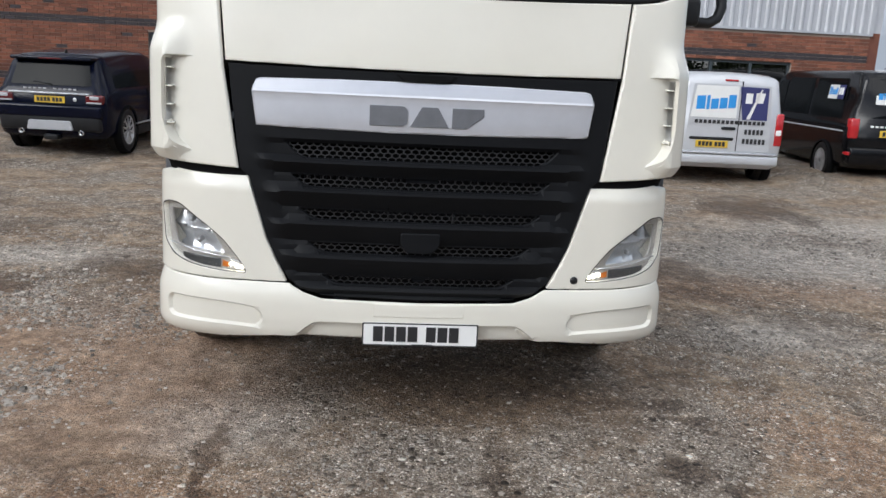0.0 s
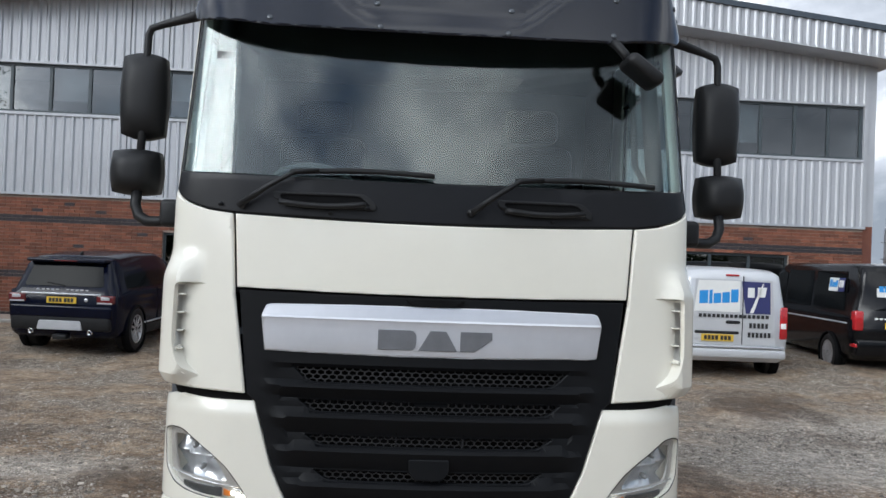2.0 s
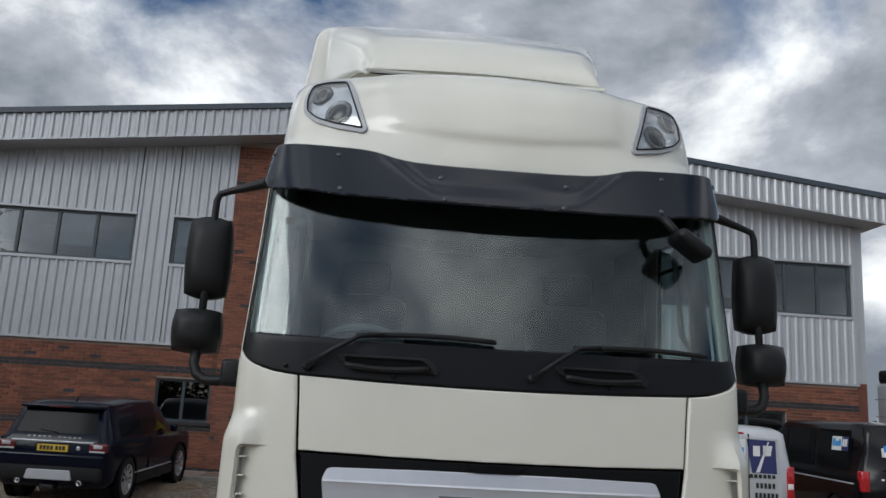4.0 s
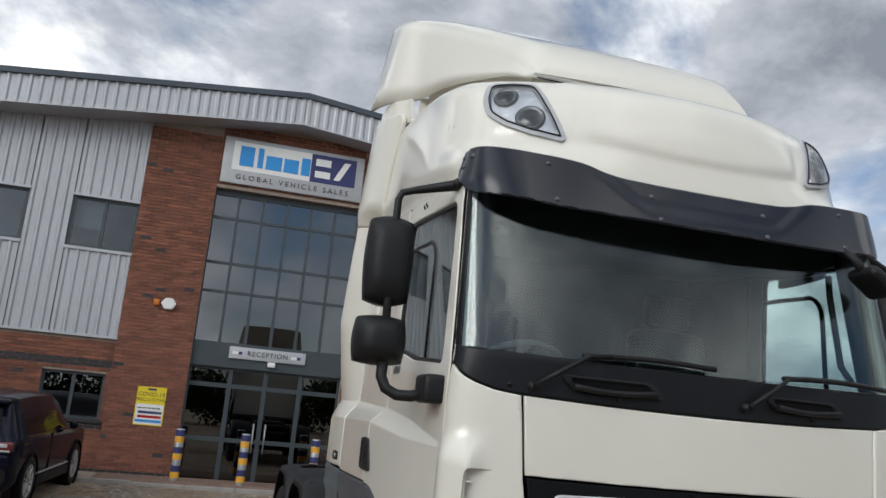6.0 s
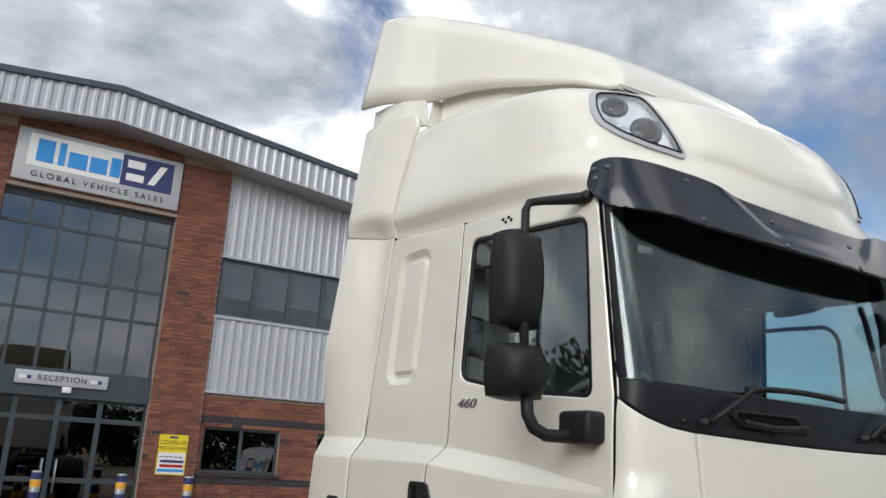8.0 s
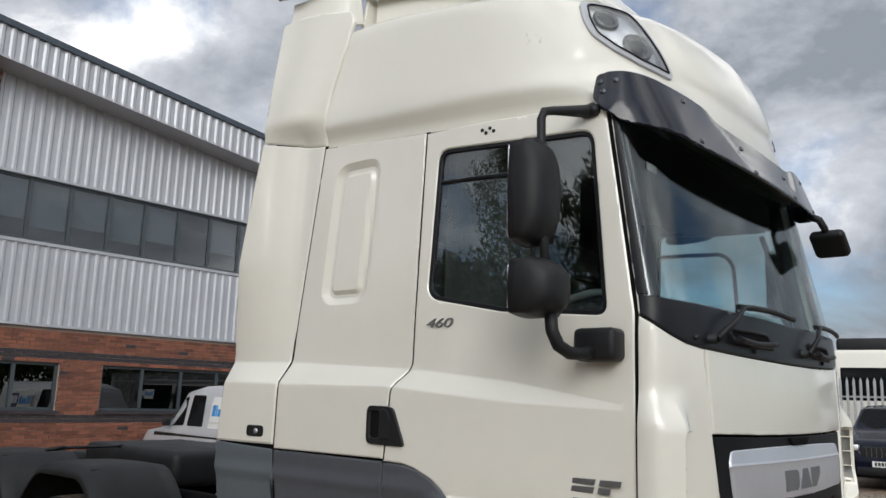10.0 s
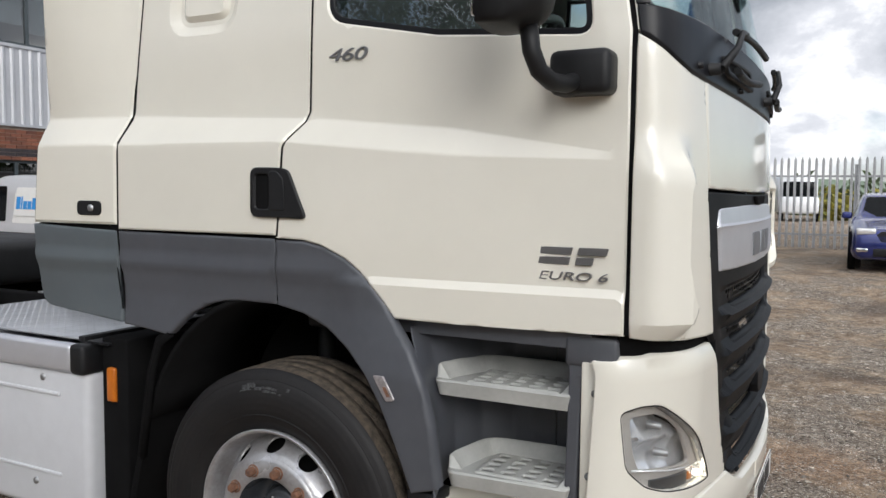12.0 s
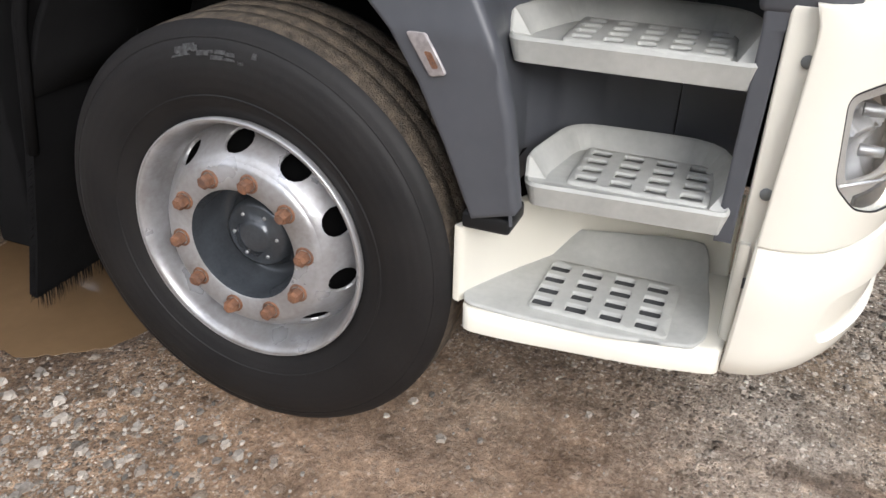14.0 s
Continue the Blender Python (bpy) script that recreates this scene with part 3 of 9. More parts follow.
    base = mix(0.42, base, ramp(fine, [(0.34, (0.035, 0.027, 0.02)), (0.66, (0.40, 0.33, 0.26))]))
    pale = blots([(-0.90, 0.02, 0.34, 0.30, 0.5), (2.6, 1.5, 0.5, 0.35, 0.5), (4.4, 3.9, 1.9, 1.2, 0.6), (-2.9, 3.2, 0.6, 0.35, 0.5), (6.5, 5.5, 2.5, 0.8, 0.6)])
    base = mix(calc('MULTIPLY', pale, 0.85), base, ramp(fine, [(0.3, (0.26, 0.23, 0.20)), (0.65, (0.56, 0.52, 0.47))]))
    brown = blots([(-1.50, 0.9, 0.75, 1.2, 0.6), (-2.6, 1.2, 0.6, 0.8, 0.6), (3.0, 2.6, 1.2, 0.35, 0.6), (-1.2, -0.7, 0.7, 0.25, 0.6), (2.0, -0.2, 0.35, 0.5, 0.6)])
    base = mix(calc('MULTIPLY', brown, 0.7), base, ramp(fine, [(0.3, (0.11, 0.067, 0.045)), (0.5, (0.30, 0.195, 0.13)), (0.68, (0.50, 0.36, 0.26))]))
    trod = blots([(-1.10, 0.62, 0.42, 0.62, 0.5), (-1.45, 0.75, 0.45, 0.5, 0.5), (-2.3, 1.0, 0.6, 0.6, 0.6), (-1.5, 0.15, 0.55, 0.6, 0.5)])
    # pebbles at four sizes, thicker where the yard is stony
    height = fine
    for scale, share, seed, gain in ((150, 0.65, 0.0, 0.9), (80, 0.5, 5.0, 0.9), (45, 0.32, 3.0, 0.9), (24, 0.14, 7.0, 0.9)):
        has, tone, h = pebbles(scale, share, seed)
        has = calc('MULTIPLY', calc('MULTIPLY', has, span(stony, 0.0, 1.0, 0.5, 1.0)), span(trod, 0.0, 1.0, 1.0, 0.30))
        base = mix(has, base, ramp(tone, [(0.05, (0.055, 0.044, 0.035)), (0.45, (0.15, 0.122, 0.098)), (0.75, (0.36, 0.32, 0.275)), (1.0, (0.78, 0.73, 0.66))]))
        height = calc('ADD', height, calc('MULTIPLY', calc('MULTIPLY', h, has), 55.0 / scale * gain))
    # trodden smooth mud beside the cab, with grit sunk in it
    smooth = mix(0.30, ramp(mid, [(0.36, (0.20, 0.145, 0.108)), (0.52, (0.27, 0.20, 0.152)), (0.66, (0.36, 0.285, 0.225))]), base)
    base = mix(calc('MULTIPLY', trod, span(fine, 0.36, 0.60, 1.0, 0.45)), base, smooth)
    # damp stains and streaks; the wide blot under the cab front is painted shade
    damp_shade = calc('MAXIMUM', span(big, 0.46, 0.36), blots([(1.30, 0.30, 0.10, 0.08), (1.40, 0.08, 0.12, 0.09), (1.45, -0.08, 0.06, 0.04), (1.20, -0.42, 0.15, 0.12), (1.34, -0.60, 0.10, 0.05), (-2.9, 2.3, 0.25, 0.3),
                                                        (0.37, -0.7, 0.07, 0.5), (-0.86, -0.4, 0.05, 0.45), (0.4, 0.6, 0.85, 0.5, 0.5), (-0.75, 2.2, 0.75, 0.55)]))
    damp_shade = calc('MULTIPLY', damp_shade, span(mid, 0.30, 0.5, 0.45, 1.0))
    base = mix(damp_shade, base, mix(1.0, base, ramp(mid, [(0.0, (0.42, 0.38, 0.35)), (1.0, (0.46, 0.41, 0.37))]), 'MULTIPLY'))
    base = mix(1.0, base, ramp(noise_n(9.0, 7, 0.8), [(0.36, (0.55, 0.53, 0.51)), (0.5, (0.95, 0.95, 0.95)), (0.64, (1.45, 1.43, 1.40))]), 'MULTIPLY')
    gain = n.new("ShaderNodeHueSaturation")
    gain.inputs["Value"].default_value, gain.inputs["Saturation"].default_value = 1.36, 1.12
    l.new(base, gain.inputs["Color"])
    base = gain.outputs[0]
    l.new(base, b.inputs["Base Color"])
    l.new(span(damp_shade, 0.0, 1.0, 0.95, 0.62), b.inputs["Roughness"])
    b.inputs["Specular IOR Level"].default_value = 0.35
    bp = n.new("ShaderNodeBump")
    bp.inputs["Strength"].default_value, bp.inputs["Distance"].default_value = 1.0, 0.018
    l.new(height, bp.inputs["Height"])
    l.new(bp.outputs[0], b.inputs["Normal"])
    return m


M["ground"] = ground_mat()


def ground_z(x, y):
    near = max(0.0, 1 - math.hypot(x, y - 2) / 16)
    h = noise.noise((x * 0.35, y * 0.35, 3.3)) * 0.035 + noise.noise((x * 1.7, y * 1.7, 7.1)) * 0.012
    dip = -0.045 * math.exp(-(((x + 0.80) / 0.45) ** 2 + ((y - 2.2) / 0.45) ** 2))
    flat = math.exp(-(((abs(x) - 1.07) / 0.4) ** 2 + ((y - 1.22) / 0.5) ** 2))
    r = max(0.0, min(1.0, (math.hypot(x, y - 1) - 9.0) / 4.0))
    return h * near * (1 - flat) + dip - 0.004 + 0.021 * flat + 0.22 * r * r * (3 - 2 * r)


def build_ground():
    def axis(lo, hi, dense_lo, dense_hi, d):
        a = [lo, lo * 0.4 + dense_lo * 0.1]
        k = dense_lo
        while k < dense_hi:
            a.append(k)
            k += d
        return sorted(set([round(v, 3) for v in a + [dense_hi, hi * 0.08 + dense_hi, hi * 0.4, hi]]))
    xs = axis(-600, 600, -12, 12, 0.16)
    ys = axis(-600, 600, -11, 13, 0.16)
    verts = [(x, y, ground_z(x, y) if -12 <= x <= 12 and -11 <= y <= 13 else 0.216) for y in ys for x in xs]
    w = len(xs)
    faces = [(j * w + i, j * w + i + 1, (j + 1) * w + i + 1, (j + 1) * w + i) for j in range(len(ys) - 1) for i in range(w - 1)]
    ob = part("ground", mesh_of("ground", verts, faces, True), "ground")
    tagged(ob, "brown gravel and mud yard with damp patches and painted shade", "ground", kind="structure")


build_ground()

# ---------------------------------------------------------------- the office building
WY = 14.45                       # face of the outer wall
X_L, X_R = -12.3, 10.575
PIER_A, ENT_A, ENT_B, PIER_B = -3.96, -2.50, 0.66, 1.69
CLAD_Z, EAVE_Y = 2.88, 13.77
APEX_X = -0.86


def fascia_top(x):
    return 8.50 - 0.104 * abs(x - APEX_X)


def fascia_low(x):
    return fascia_top(x) - 0.70


GF_WIN = [(-5.24, -4.06, 1.22, 2.13), (1.80, 3.44, 1.27, 2.17), (4.29, 8.85, 1.27, 2.17)]
UP_WIN = [(-11.9, -6.10, 4.62, 5.68), (-5.25, -3.98, 4.62, 5.68), (1.72, 10.50, 4.43, 5.66)]

building = thing("office_building", "two-storey red brick and silver clad office with glazed entrance", "building")


def rect(x0, x1, z0, z1):
    return [(x0, z0), (x1, z0), (x1, z1), (x0, z1)]


def flat_wall(y):
    return lambda u, v: (u, y, v)


def build_building():
    y_in = 20.0
    # backing walls
    for a, c in ((X_L, PIER_A), (PIER_B, X_R)):
        lo = [rect(w[0], w[1], w[2], w[3]) for w in GF_WIN if a < w[0] < c]
        part("wall", panel(rect(a, c, -0.2, CLAD_Z), flat_wall(WY), lo, 3.0, 0.3, 0, name="wall"), "mortar", building)
        hi = [rect(w[0], w[1], w[2], w[3]) for w in UP_WIN if a < w[0] < c]
        outline = [(a, CLAD_Z), (c, CLAD_Z), (c, fascia_low(c) + 0.15), (a, fascia_low(a) + 0.15)]
        part("wall", panel(outline, flat_wall(WY + 0.02), hi, 3.0, 0.25, 0, name="wall"), "trim", building)
    for a, c in ((PIER_A, ENT_A), (ENT_B, PIER_B)):
        part("pier", box(a, c, WY - 0.085, WY + 0.35, -0.2, fascia_low((a + c) / 2) + 0.1), "mortar", building)
    part("wall", box(ENT_A, ENT_B, WY - 0.07, WY + 0.3, 6.30, 7.85), "mortar", building)
    # closing walls, floors and roof
    part("wall", box(X_L - 0.3, X_L, WY, y_in + 12, -0.2, 6.9), "clad", building)
    part("wall", box(X_R, X_R + 0.25, WY + 0.02, y_in + 12, 2.9, 6.75), "clad", building)
    part("wall", box(X_R - 0.02, X_R + 0.24, WY + 0.02, y_in + 12, -0.2, 2.9), "brick", building)
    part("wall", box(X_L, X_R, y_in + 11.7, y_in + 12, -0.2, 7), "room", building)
    part("wall", box(X_L, X_R, y_in - 2.2, y_in - 2.0, -0.2, 7.0), "room", building, "rear wall of the office rooms, dimness painted in")
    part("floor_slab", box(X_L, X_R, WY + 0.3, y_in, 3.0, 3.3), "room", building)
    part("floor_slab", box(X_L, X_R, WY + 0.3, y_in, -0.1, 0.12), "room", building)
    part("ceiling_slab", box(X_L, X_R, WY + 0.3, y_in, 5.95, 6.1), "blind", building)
    for s in (-1, 1):
        xe = X_R + 0.45 if s > 0 else X_L - 0.45
        v = []
        for y in (EAVE_Y + 0.02, y_in + 12.2):
            for x, dz in ((APEX_X, -0.04), (xe, -0.04), (xe, -0.16), (APEX_X, -0.16)):
                v.append((x, y, fascia_top(x) + dz))
        f = [(0, 1, 2, 3), (7, 6, 5, 4), (0, 4, 5, 1), (1, 5, 6, 2), (2, 6, 7, 3), (3, 7, 4, 0)]
        part("roof", mesh_of("roof", v, f), "roof", building)
        # fascia of ribbed sheet and its dark capping
        v, f = [], []
        k = 0
        x = APEX_X
        prof = [(0.0, 0.0), (0.035, 0.03), (0.085, 0.03), (0.12, 0.0)]
        pts = []
        while x * s < xe * s:
            for dx, dy in prof:
                xx = x + s * dx
                if xx * s <= xe * s:
                    pts.append((xx, dy))
            x += s * 0.2
        for xx, dy in pts:
            v += [(xx, EAVE_Y - dy, fascia_low(xx)), (xx, EAVE_Y - dy, fascia_top(xx) - 0.07)]
        f = [(2 * i, 2 * i + 2, 2 * i + 3, 2 * i + 1)[::s] for i in range(len(pts) - 1)]
        part("fascia", mesh_of("fascia", v, f), "clad", building, "ribbed silver fascia")
        q = []
        for y in (EAVE_Y - 0.07, EAVE_Y + 0.1):
            for xx, dz in ((APEX_X, -0.09), (xe + s * 0.05, -0.09), (xe + s * 0.05, 0.03), (APEX_X, 0.03)):
                q.append((xx, y, fascia_top(xx) + dz))
        part("roof_edge", mesh_of("roof_edge", q, [(0, 1, 2, 3), (7, 6, 5, 4), (0, 4, 5, 1), (1, 5, 6, 2), (2, 6, 7, 3), (3, 7, 4, 0)]), "trim", building, "dark slate capping")
        q = []
        for y in (EAVE_Y - 0.02, WY + 0.3):
            for xx, dz in ((APEX_X, 0.0), (xe, 0.0), (xe, 0.05), (APEX_X, 0.05)):
                q.append((xx, y, fascia_low(xx) + dz))
        part("soffit", mesh_of("soffit", q, [(0, 1, 2, 3), (7, 6, 5, 4), (0, 4, 5, 1), (1, 5, 6, 2), (2, 6, 7, 3), (3, 7, 4, 0)]), "clad", building)
    # upper cladding sheets: ribs every 0.2 m
    def sheet(x0, x1, z0, ztop):
        prof = [(0.0, 0.0), (0.03, 0.032), (0.075, 0.032), (0.105, 0.0)]
        pts = []
        x = x0
        while x < x1:
            for dx, dy in prof:
                if x + dx <= x1:
                    pts.append((x + dx, dy))
            x += 0.2
        pts.append((x1, 0.0))
        v = []
        for xx, dy in pts:
            v += [(xx, WY - 0.012 - dy, z0), (xx, WY - 0.012 - dy, ztop(xx))]
        f = [(2 * i, 2 * i + 2, 2 * i + 3, 2 * i + 1) for i in range(len(pts) - 1)]
        part("cladding_sheet", mesh_of("cladding_sheet", v, f), "clad", building)
    top = lambda xx: fascia_low(xx) + 0.02
    sheet(X_L, -6.10, CLAD_Z, lambda xx: 4.60)
    sheet(X_L, -6.10, 5.70, top)
    sheet(-6.08, -5.27, CLAD_Z, top)
    sheet(-5.25, PIER_A, CLAD_Z, lambda xx: 4.60)
    sheet(-5.25, PIER_A, 5.70, top)
    sheet(PIER_B, X_R, CLAD_Z, lambda xx: 4.41)
    sheet(PIER_B, X_R, 5.68, top)
    for a, c, z in ((X_L, PIER_A, CLAD_Z), (PIER_B, X_R + 0.02, CLAD_Z)):
        part("drip_flashing", box(a, c, WY - 0.07, WY + 0.0, z - 0.05, z), "clad", building)
    for a, c, z0, z1 in UP_WIN:
        part("sill_flashing", box(a - 0.03, c + 0.03, WY - 0.06, WY + 0.05, z0 - 0.06, z0), "clad", building)
        part("head_flashing", box(a - 0.03, c + 0.03, WY - 0.055, WY + 0.03, z1, z1 + 0.05), "clad", building)
    part("corner_flashing", box(X_R - 0.06, X_R + 0.03, WY - 0.05, WY + 0.02, CLAD_Z, fascia_low(X_R)), "clad", building)
    # windows: frame, mullions and panes
    def window(x0, x1, z0, z1, n, y, blinds=(), depth=0.07, glass="dglass"):
        w = part("window", box(x0, x1, y, y + depth, z0, z0 + 0.055), "frame", building, "dark framed office window")
        fr = box(x0, x1, y, y + depth, z1 - 0.055, z1)
        box(x0, x0 + 0.055, y, y + depth, z0 + 0.055, z1 - 0.055, bm=fr)
        box(x1 - 0.055, x1, y, y + depth, z0 + 0.055, z1 - 0.055, bm=fr)
        part("frame", fr, "frame", w)
        for i in range(n):
            a, c = x0 + (x1 - x0) * i / n, x0 + (x1 - x0) * (i + 1) / n
            if i:
                part("mullion", box(a - 0.032, a + 0.032, y - 0.005, y + depth, z0 + 0.05, z1 - 0.05), "frame", w)
            p = part("pane", box(a + 0.02, c - 0.02, y + 0.03, y + 0.042, z0 + 0.05, z1 - 0.05), glass, w)
            p.visible_shadow = False
            if i in blinds:
                part("blind", box(a + 0.03, c - 0.03, y + 0.12, y + 0.13, z0 + (0.3 if i % 2 else 0.42), z1), "blind", w, "pale roller blind")
    window(*UP_WIN[0][:2], *UP_WIN[0][2:], 7, WY + 0.03, (0, 1, 3, 5), glass="uglass")
    window(*UP_WIN[1][:2], *UP_WIN[1][2:], 2, WY + 0.03, (0,), glass="uglass")
    window(*UP_WIN[2][:2], *UP_WIN[2][2:], 11, WY + 0.03, (0, 1, 2, 3, 4, 6, 7), glass="uglass")
    for k, g in enumerate(GF_WIN):
        window(g[0], g[1], g[2], g[3], (2, 2, 5)[k], WY + 0.07)
        part("window_sill", box(g[0] - 0.06, g[1] + 0.06, WY - 0.05, WY + 0.1, g[2] - 0.06, g[2]), "brick_dark", building)
    # entrance: curtain wall, lintel and doors
    ent = part("curtain_wall", box(ENT_A, ENT_B, WY + 0.1, WY + 0.2, 6.20, 6.32), "frame", building, "glazed entrance screen over the doors")
    zz = [2.99, 4.08, 4.70, 5.68, 6.20]
    for i in range(7):
        x = ENT_A + (ENT_B - ENT_A) * i / 6
        part("mullion", box(x - 0.03, x + 0.03, WY + 0.1, WY + 0.2, 2.99, 6.2), "frame", ent)
    for z in zz:
        part("transom", box(ENT_A, ENT_B, WY + 0.11, WY + 0.19, z - 0.03, z + 0.03), "frame", ent)
    for i in range(6):
        for z0, z1 in zip(zz, zz[1:]):
            a, c = ENT_A + (ENT_B - ENT_A) * i / 6 + 0.03, ENT_A + (ENT_B - ENT_A) * (i + 1) / 6 - 0.03
            p = part("pane", box(a, c, WY + 0.14, WY + 0.155, z0 + 0.03, z1 - 0.03), "bglass", ent)
            p.rotation_euler = (0, 0, 0)
            p.visible_shadow = False
    part("lintel", box(ENT_A, ENT_B, WY + 0.02, WY + 0.25, 2.50, 2.99), "frame", building, "dark green-grey panel over the doors")
    door = part("entrance_door", box(ENT_A, ENT_B, WY + 0.13, WY + 0.2, 2.44, 2.52), "frame", building, "double glazed entrance doors")
    xs = [ENT_A, ENT_A + 0.85, ENT_A + 1.58, ENT_A + 2.31, ENT_B]
    for i, x in enumerate(xs):
        part("jamb", box(x - 0.045, x + 0.045, WY + 0.1, WY + 0.2, 0.1, 2.5), "frame", door)
    for i in range(4):
        for z in (0.14, 1.02, 2.12):
            if i in (1, 2) or z != 0.14:
                part("rail", box(xs[i] + 0.04, xs[i + 1] - 0.04, WY + 0.12, WY + 0.18, z - 0.04, z + 0.05), "frame", door)
        for z0, z1 in ((0.12, 0.98), (1.07, 2.08), (2.17, 2.46)):
            p = part("pane", box(xs[i] + 0.045, xs[i + 1] - 0.045, WY + 0.145, WY + 0.157, z0, z1), "dglass", door)
            p.visible_shadow = False
    for x in (xs[2] - 0.12, xs[2] + 0.12):
        part("pull_handle", tube([(x, WY + 0.06, 0.8), (x, WY + 0.06, 1.4)], 0.015), "steel", door)
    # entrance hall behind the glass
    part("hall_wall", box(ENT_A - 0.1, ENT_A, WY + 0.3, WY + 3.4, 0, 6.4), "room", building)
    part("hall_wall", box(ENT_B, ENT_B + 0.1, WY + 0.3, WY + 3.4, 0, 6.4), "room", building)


build_building()

# ---------------------------------------------------------------- the lorry tractor unit
truck = thing("tractor_unit", "cream-white lorry tractor unit with dark grey skirts and black grille", "lorry")

NOSE = [(0.40, -0.135), (0.56, -0.16), (0.75, -0.165), (1.2, -0.16), (1.6, -0.145), (1.95, -0.134), (2.10, -0.129), (2.86, 0.056), (3.1, 0.115)]
BOW = [(0.4, 0.08), (0.75, 0.075), (1.2, 0.056), (1.6, 0.05), (2.1, 0.05), (2.86, 0.035), (3.1, 0.03)]
EDGE_Y = [(0.4, 0.17), (1.16, 0.135), (1.22, 0.055), (2.05, 0.056), (2.90, 0.19), (3.1, 0.23)]
EDGE_X = [(0.4, 1.16), (1.2, 1.137), (2.0, 1.127), (2.1, 1.112), (2.9, 1.075), (3.1, 1.07)]


def nose_y(z):
    return lerp_table(NOSE, z)


def skin(p, z):
    """The cab's front and corner: p is 0 at the middle, 0.85 at the bonnet seam, 1.25 at the door seam."""
    s, a = (1 if p >= 0 else -1), abs(p)
    c = nose_y(z)
    if a <= 0.85:
        return Vector((p, c + lerp_table(BOW, z) * (a / 0.85) ** 2, z))
    ax, ay = lerp_table(EDGE_X, z), lerp_table(EDGE_Y, z)
    t = (a - 0.85) / 0.40
    p0, p3 = Vector((0.85, c + lerp_table(BOW, z))), Vector((ax, ay))
    p1 = p0 + Vector((1, 0.2)) * 0.17
    p2 = p3 - Vector((0.0, 1)) * min(0.11, (ay - c) * 0.5)
    if t <= 1:
        q = p0 * (1 - t) ** 3 + p1 * 3 * t * (1 - t) ** 2 + p2 * 3 * t * t * (1 - t) + p3 * t ** 3
    else:
        q = p3 + Vector((0.0, a - 1.25))
    return Vector((q.x * s, q.y, z))


UP_CREASE = [(0.05, 1.725), (0.10, 1.731), (0.587, 1.809), (1.12, 1.858), (1.92, 1.889)]
LOW_CREASE = [(0.05, 1.705), (0.10, 1.712), (0.574, 1.729), (1.18, 1.781), (1.93, 1.785)]
BULGE = [(0.05, 0.0), (0.10, 0.002), (0.574, 0.036), (1.2, 0.072), (1.9, 0.082)]


def soft_ramp(t, r=0.08):
    """0 to 1 in a straight ramp with slightly rounded ends."""
    if t <= -r:
        return 0.0
    if t >= 1 + r:
        return 1.0
    if t < r:
        return (t + r) ** 2 / (4 * r)
    if t > 1 - r:
        return 1 - (1 + r - t) ** 2 / (4 * r)
    return t


def creases(y0, y1):
    ys = [y0 + (y1 - y0) * k / 12 for k in range(13)]
    out = []
    for tab, r in ((UP_CREASE, 1), (LOW_CREASE, -1)):
        for d in (-0.08, 0.0, 0.08):
            out.append([(y, lerp_table(tab, y) + d * (lerp_table(UP_CREASE, y) - lerp_table(LOW_CREASE, y))) for y in ys])
    return out


def side_x(y, z):
    base = 1.14 - (0.012 + 0.043 * max(0.0, min(1.0, (z - 1.95) / 0.95))) * max(0.0, 1 - y) ** 2
    base -= 0.018 * max(0.0, z - 2.1)
    zu, zl, b = lerp_table(UP_CREASE, y), lerp_table(LOW_CREASE, y), lerp_table(BULGE, y)
    t = soft_ramp((zu - z) / max(1e-3, zu - zl))
    if z < 1.45:
        b *= max(0.0, 1 - 0.30 * (1.45 - z) / 0.2)
    base += b * t
    k = max(0.0, min(1.0, (1.355 - z) / 0.02))
    if y < 1.0:
        base += 0.014 * k * max(0.0, min(1.0, (1.0 - y) / 0.1))
    if y > 1.93:
        base += (0.055 + 0.078 * max(0.0, min(1.0, (z - 1.9) / 0.5))) * math.sin(min(1.0, (y - 1.93) / 0.36) * math.pi * 0.5) * (1 - 0.6 * t)
    return base


def side_fn(s):
    return lambda y, z: (s * side_x(y, z), y, z)


DOOR_REAR = [(1.20, 1.215), (1.466, 1.207), (1.77, 1.182), (1.87, 1.122), (2.94, 1.098)]
DOOR_FRONT = [(1.2, 0.066), (2.06, 0.066), (2.90, 0.200)]
EXT_FRONT = [(1.1, 1.955), (1.46, 1.942), (1.78, 1.938), (1.89, 1.938), (3.0, 1.80)]
EXT_REAR = [(1.12, 2.39), (1.5, 2.385), (1.95, 2.34), (3.06, 2.175)]
ARCH_OUT = [(1.207, 1.462), (1.10, 1.458), (1.034, 1.444), (0.945, 1.405), (0.865, 1.345), (0.812, 1.287), (0.765, 1.226)]


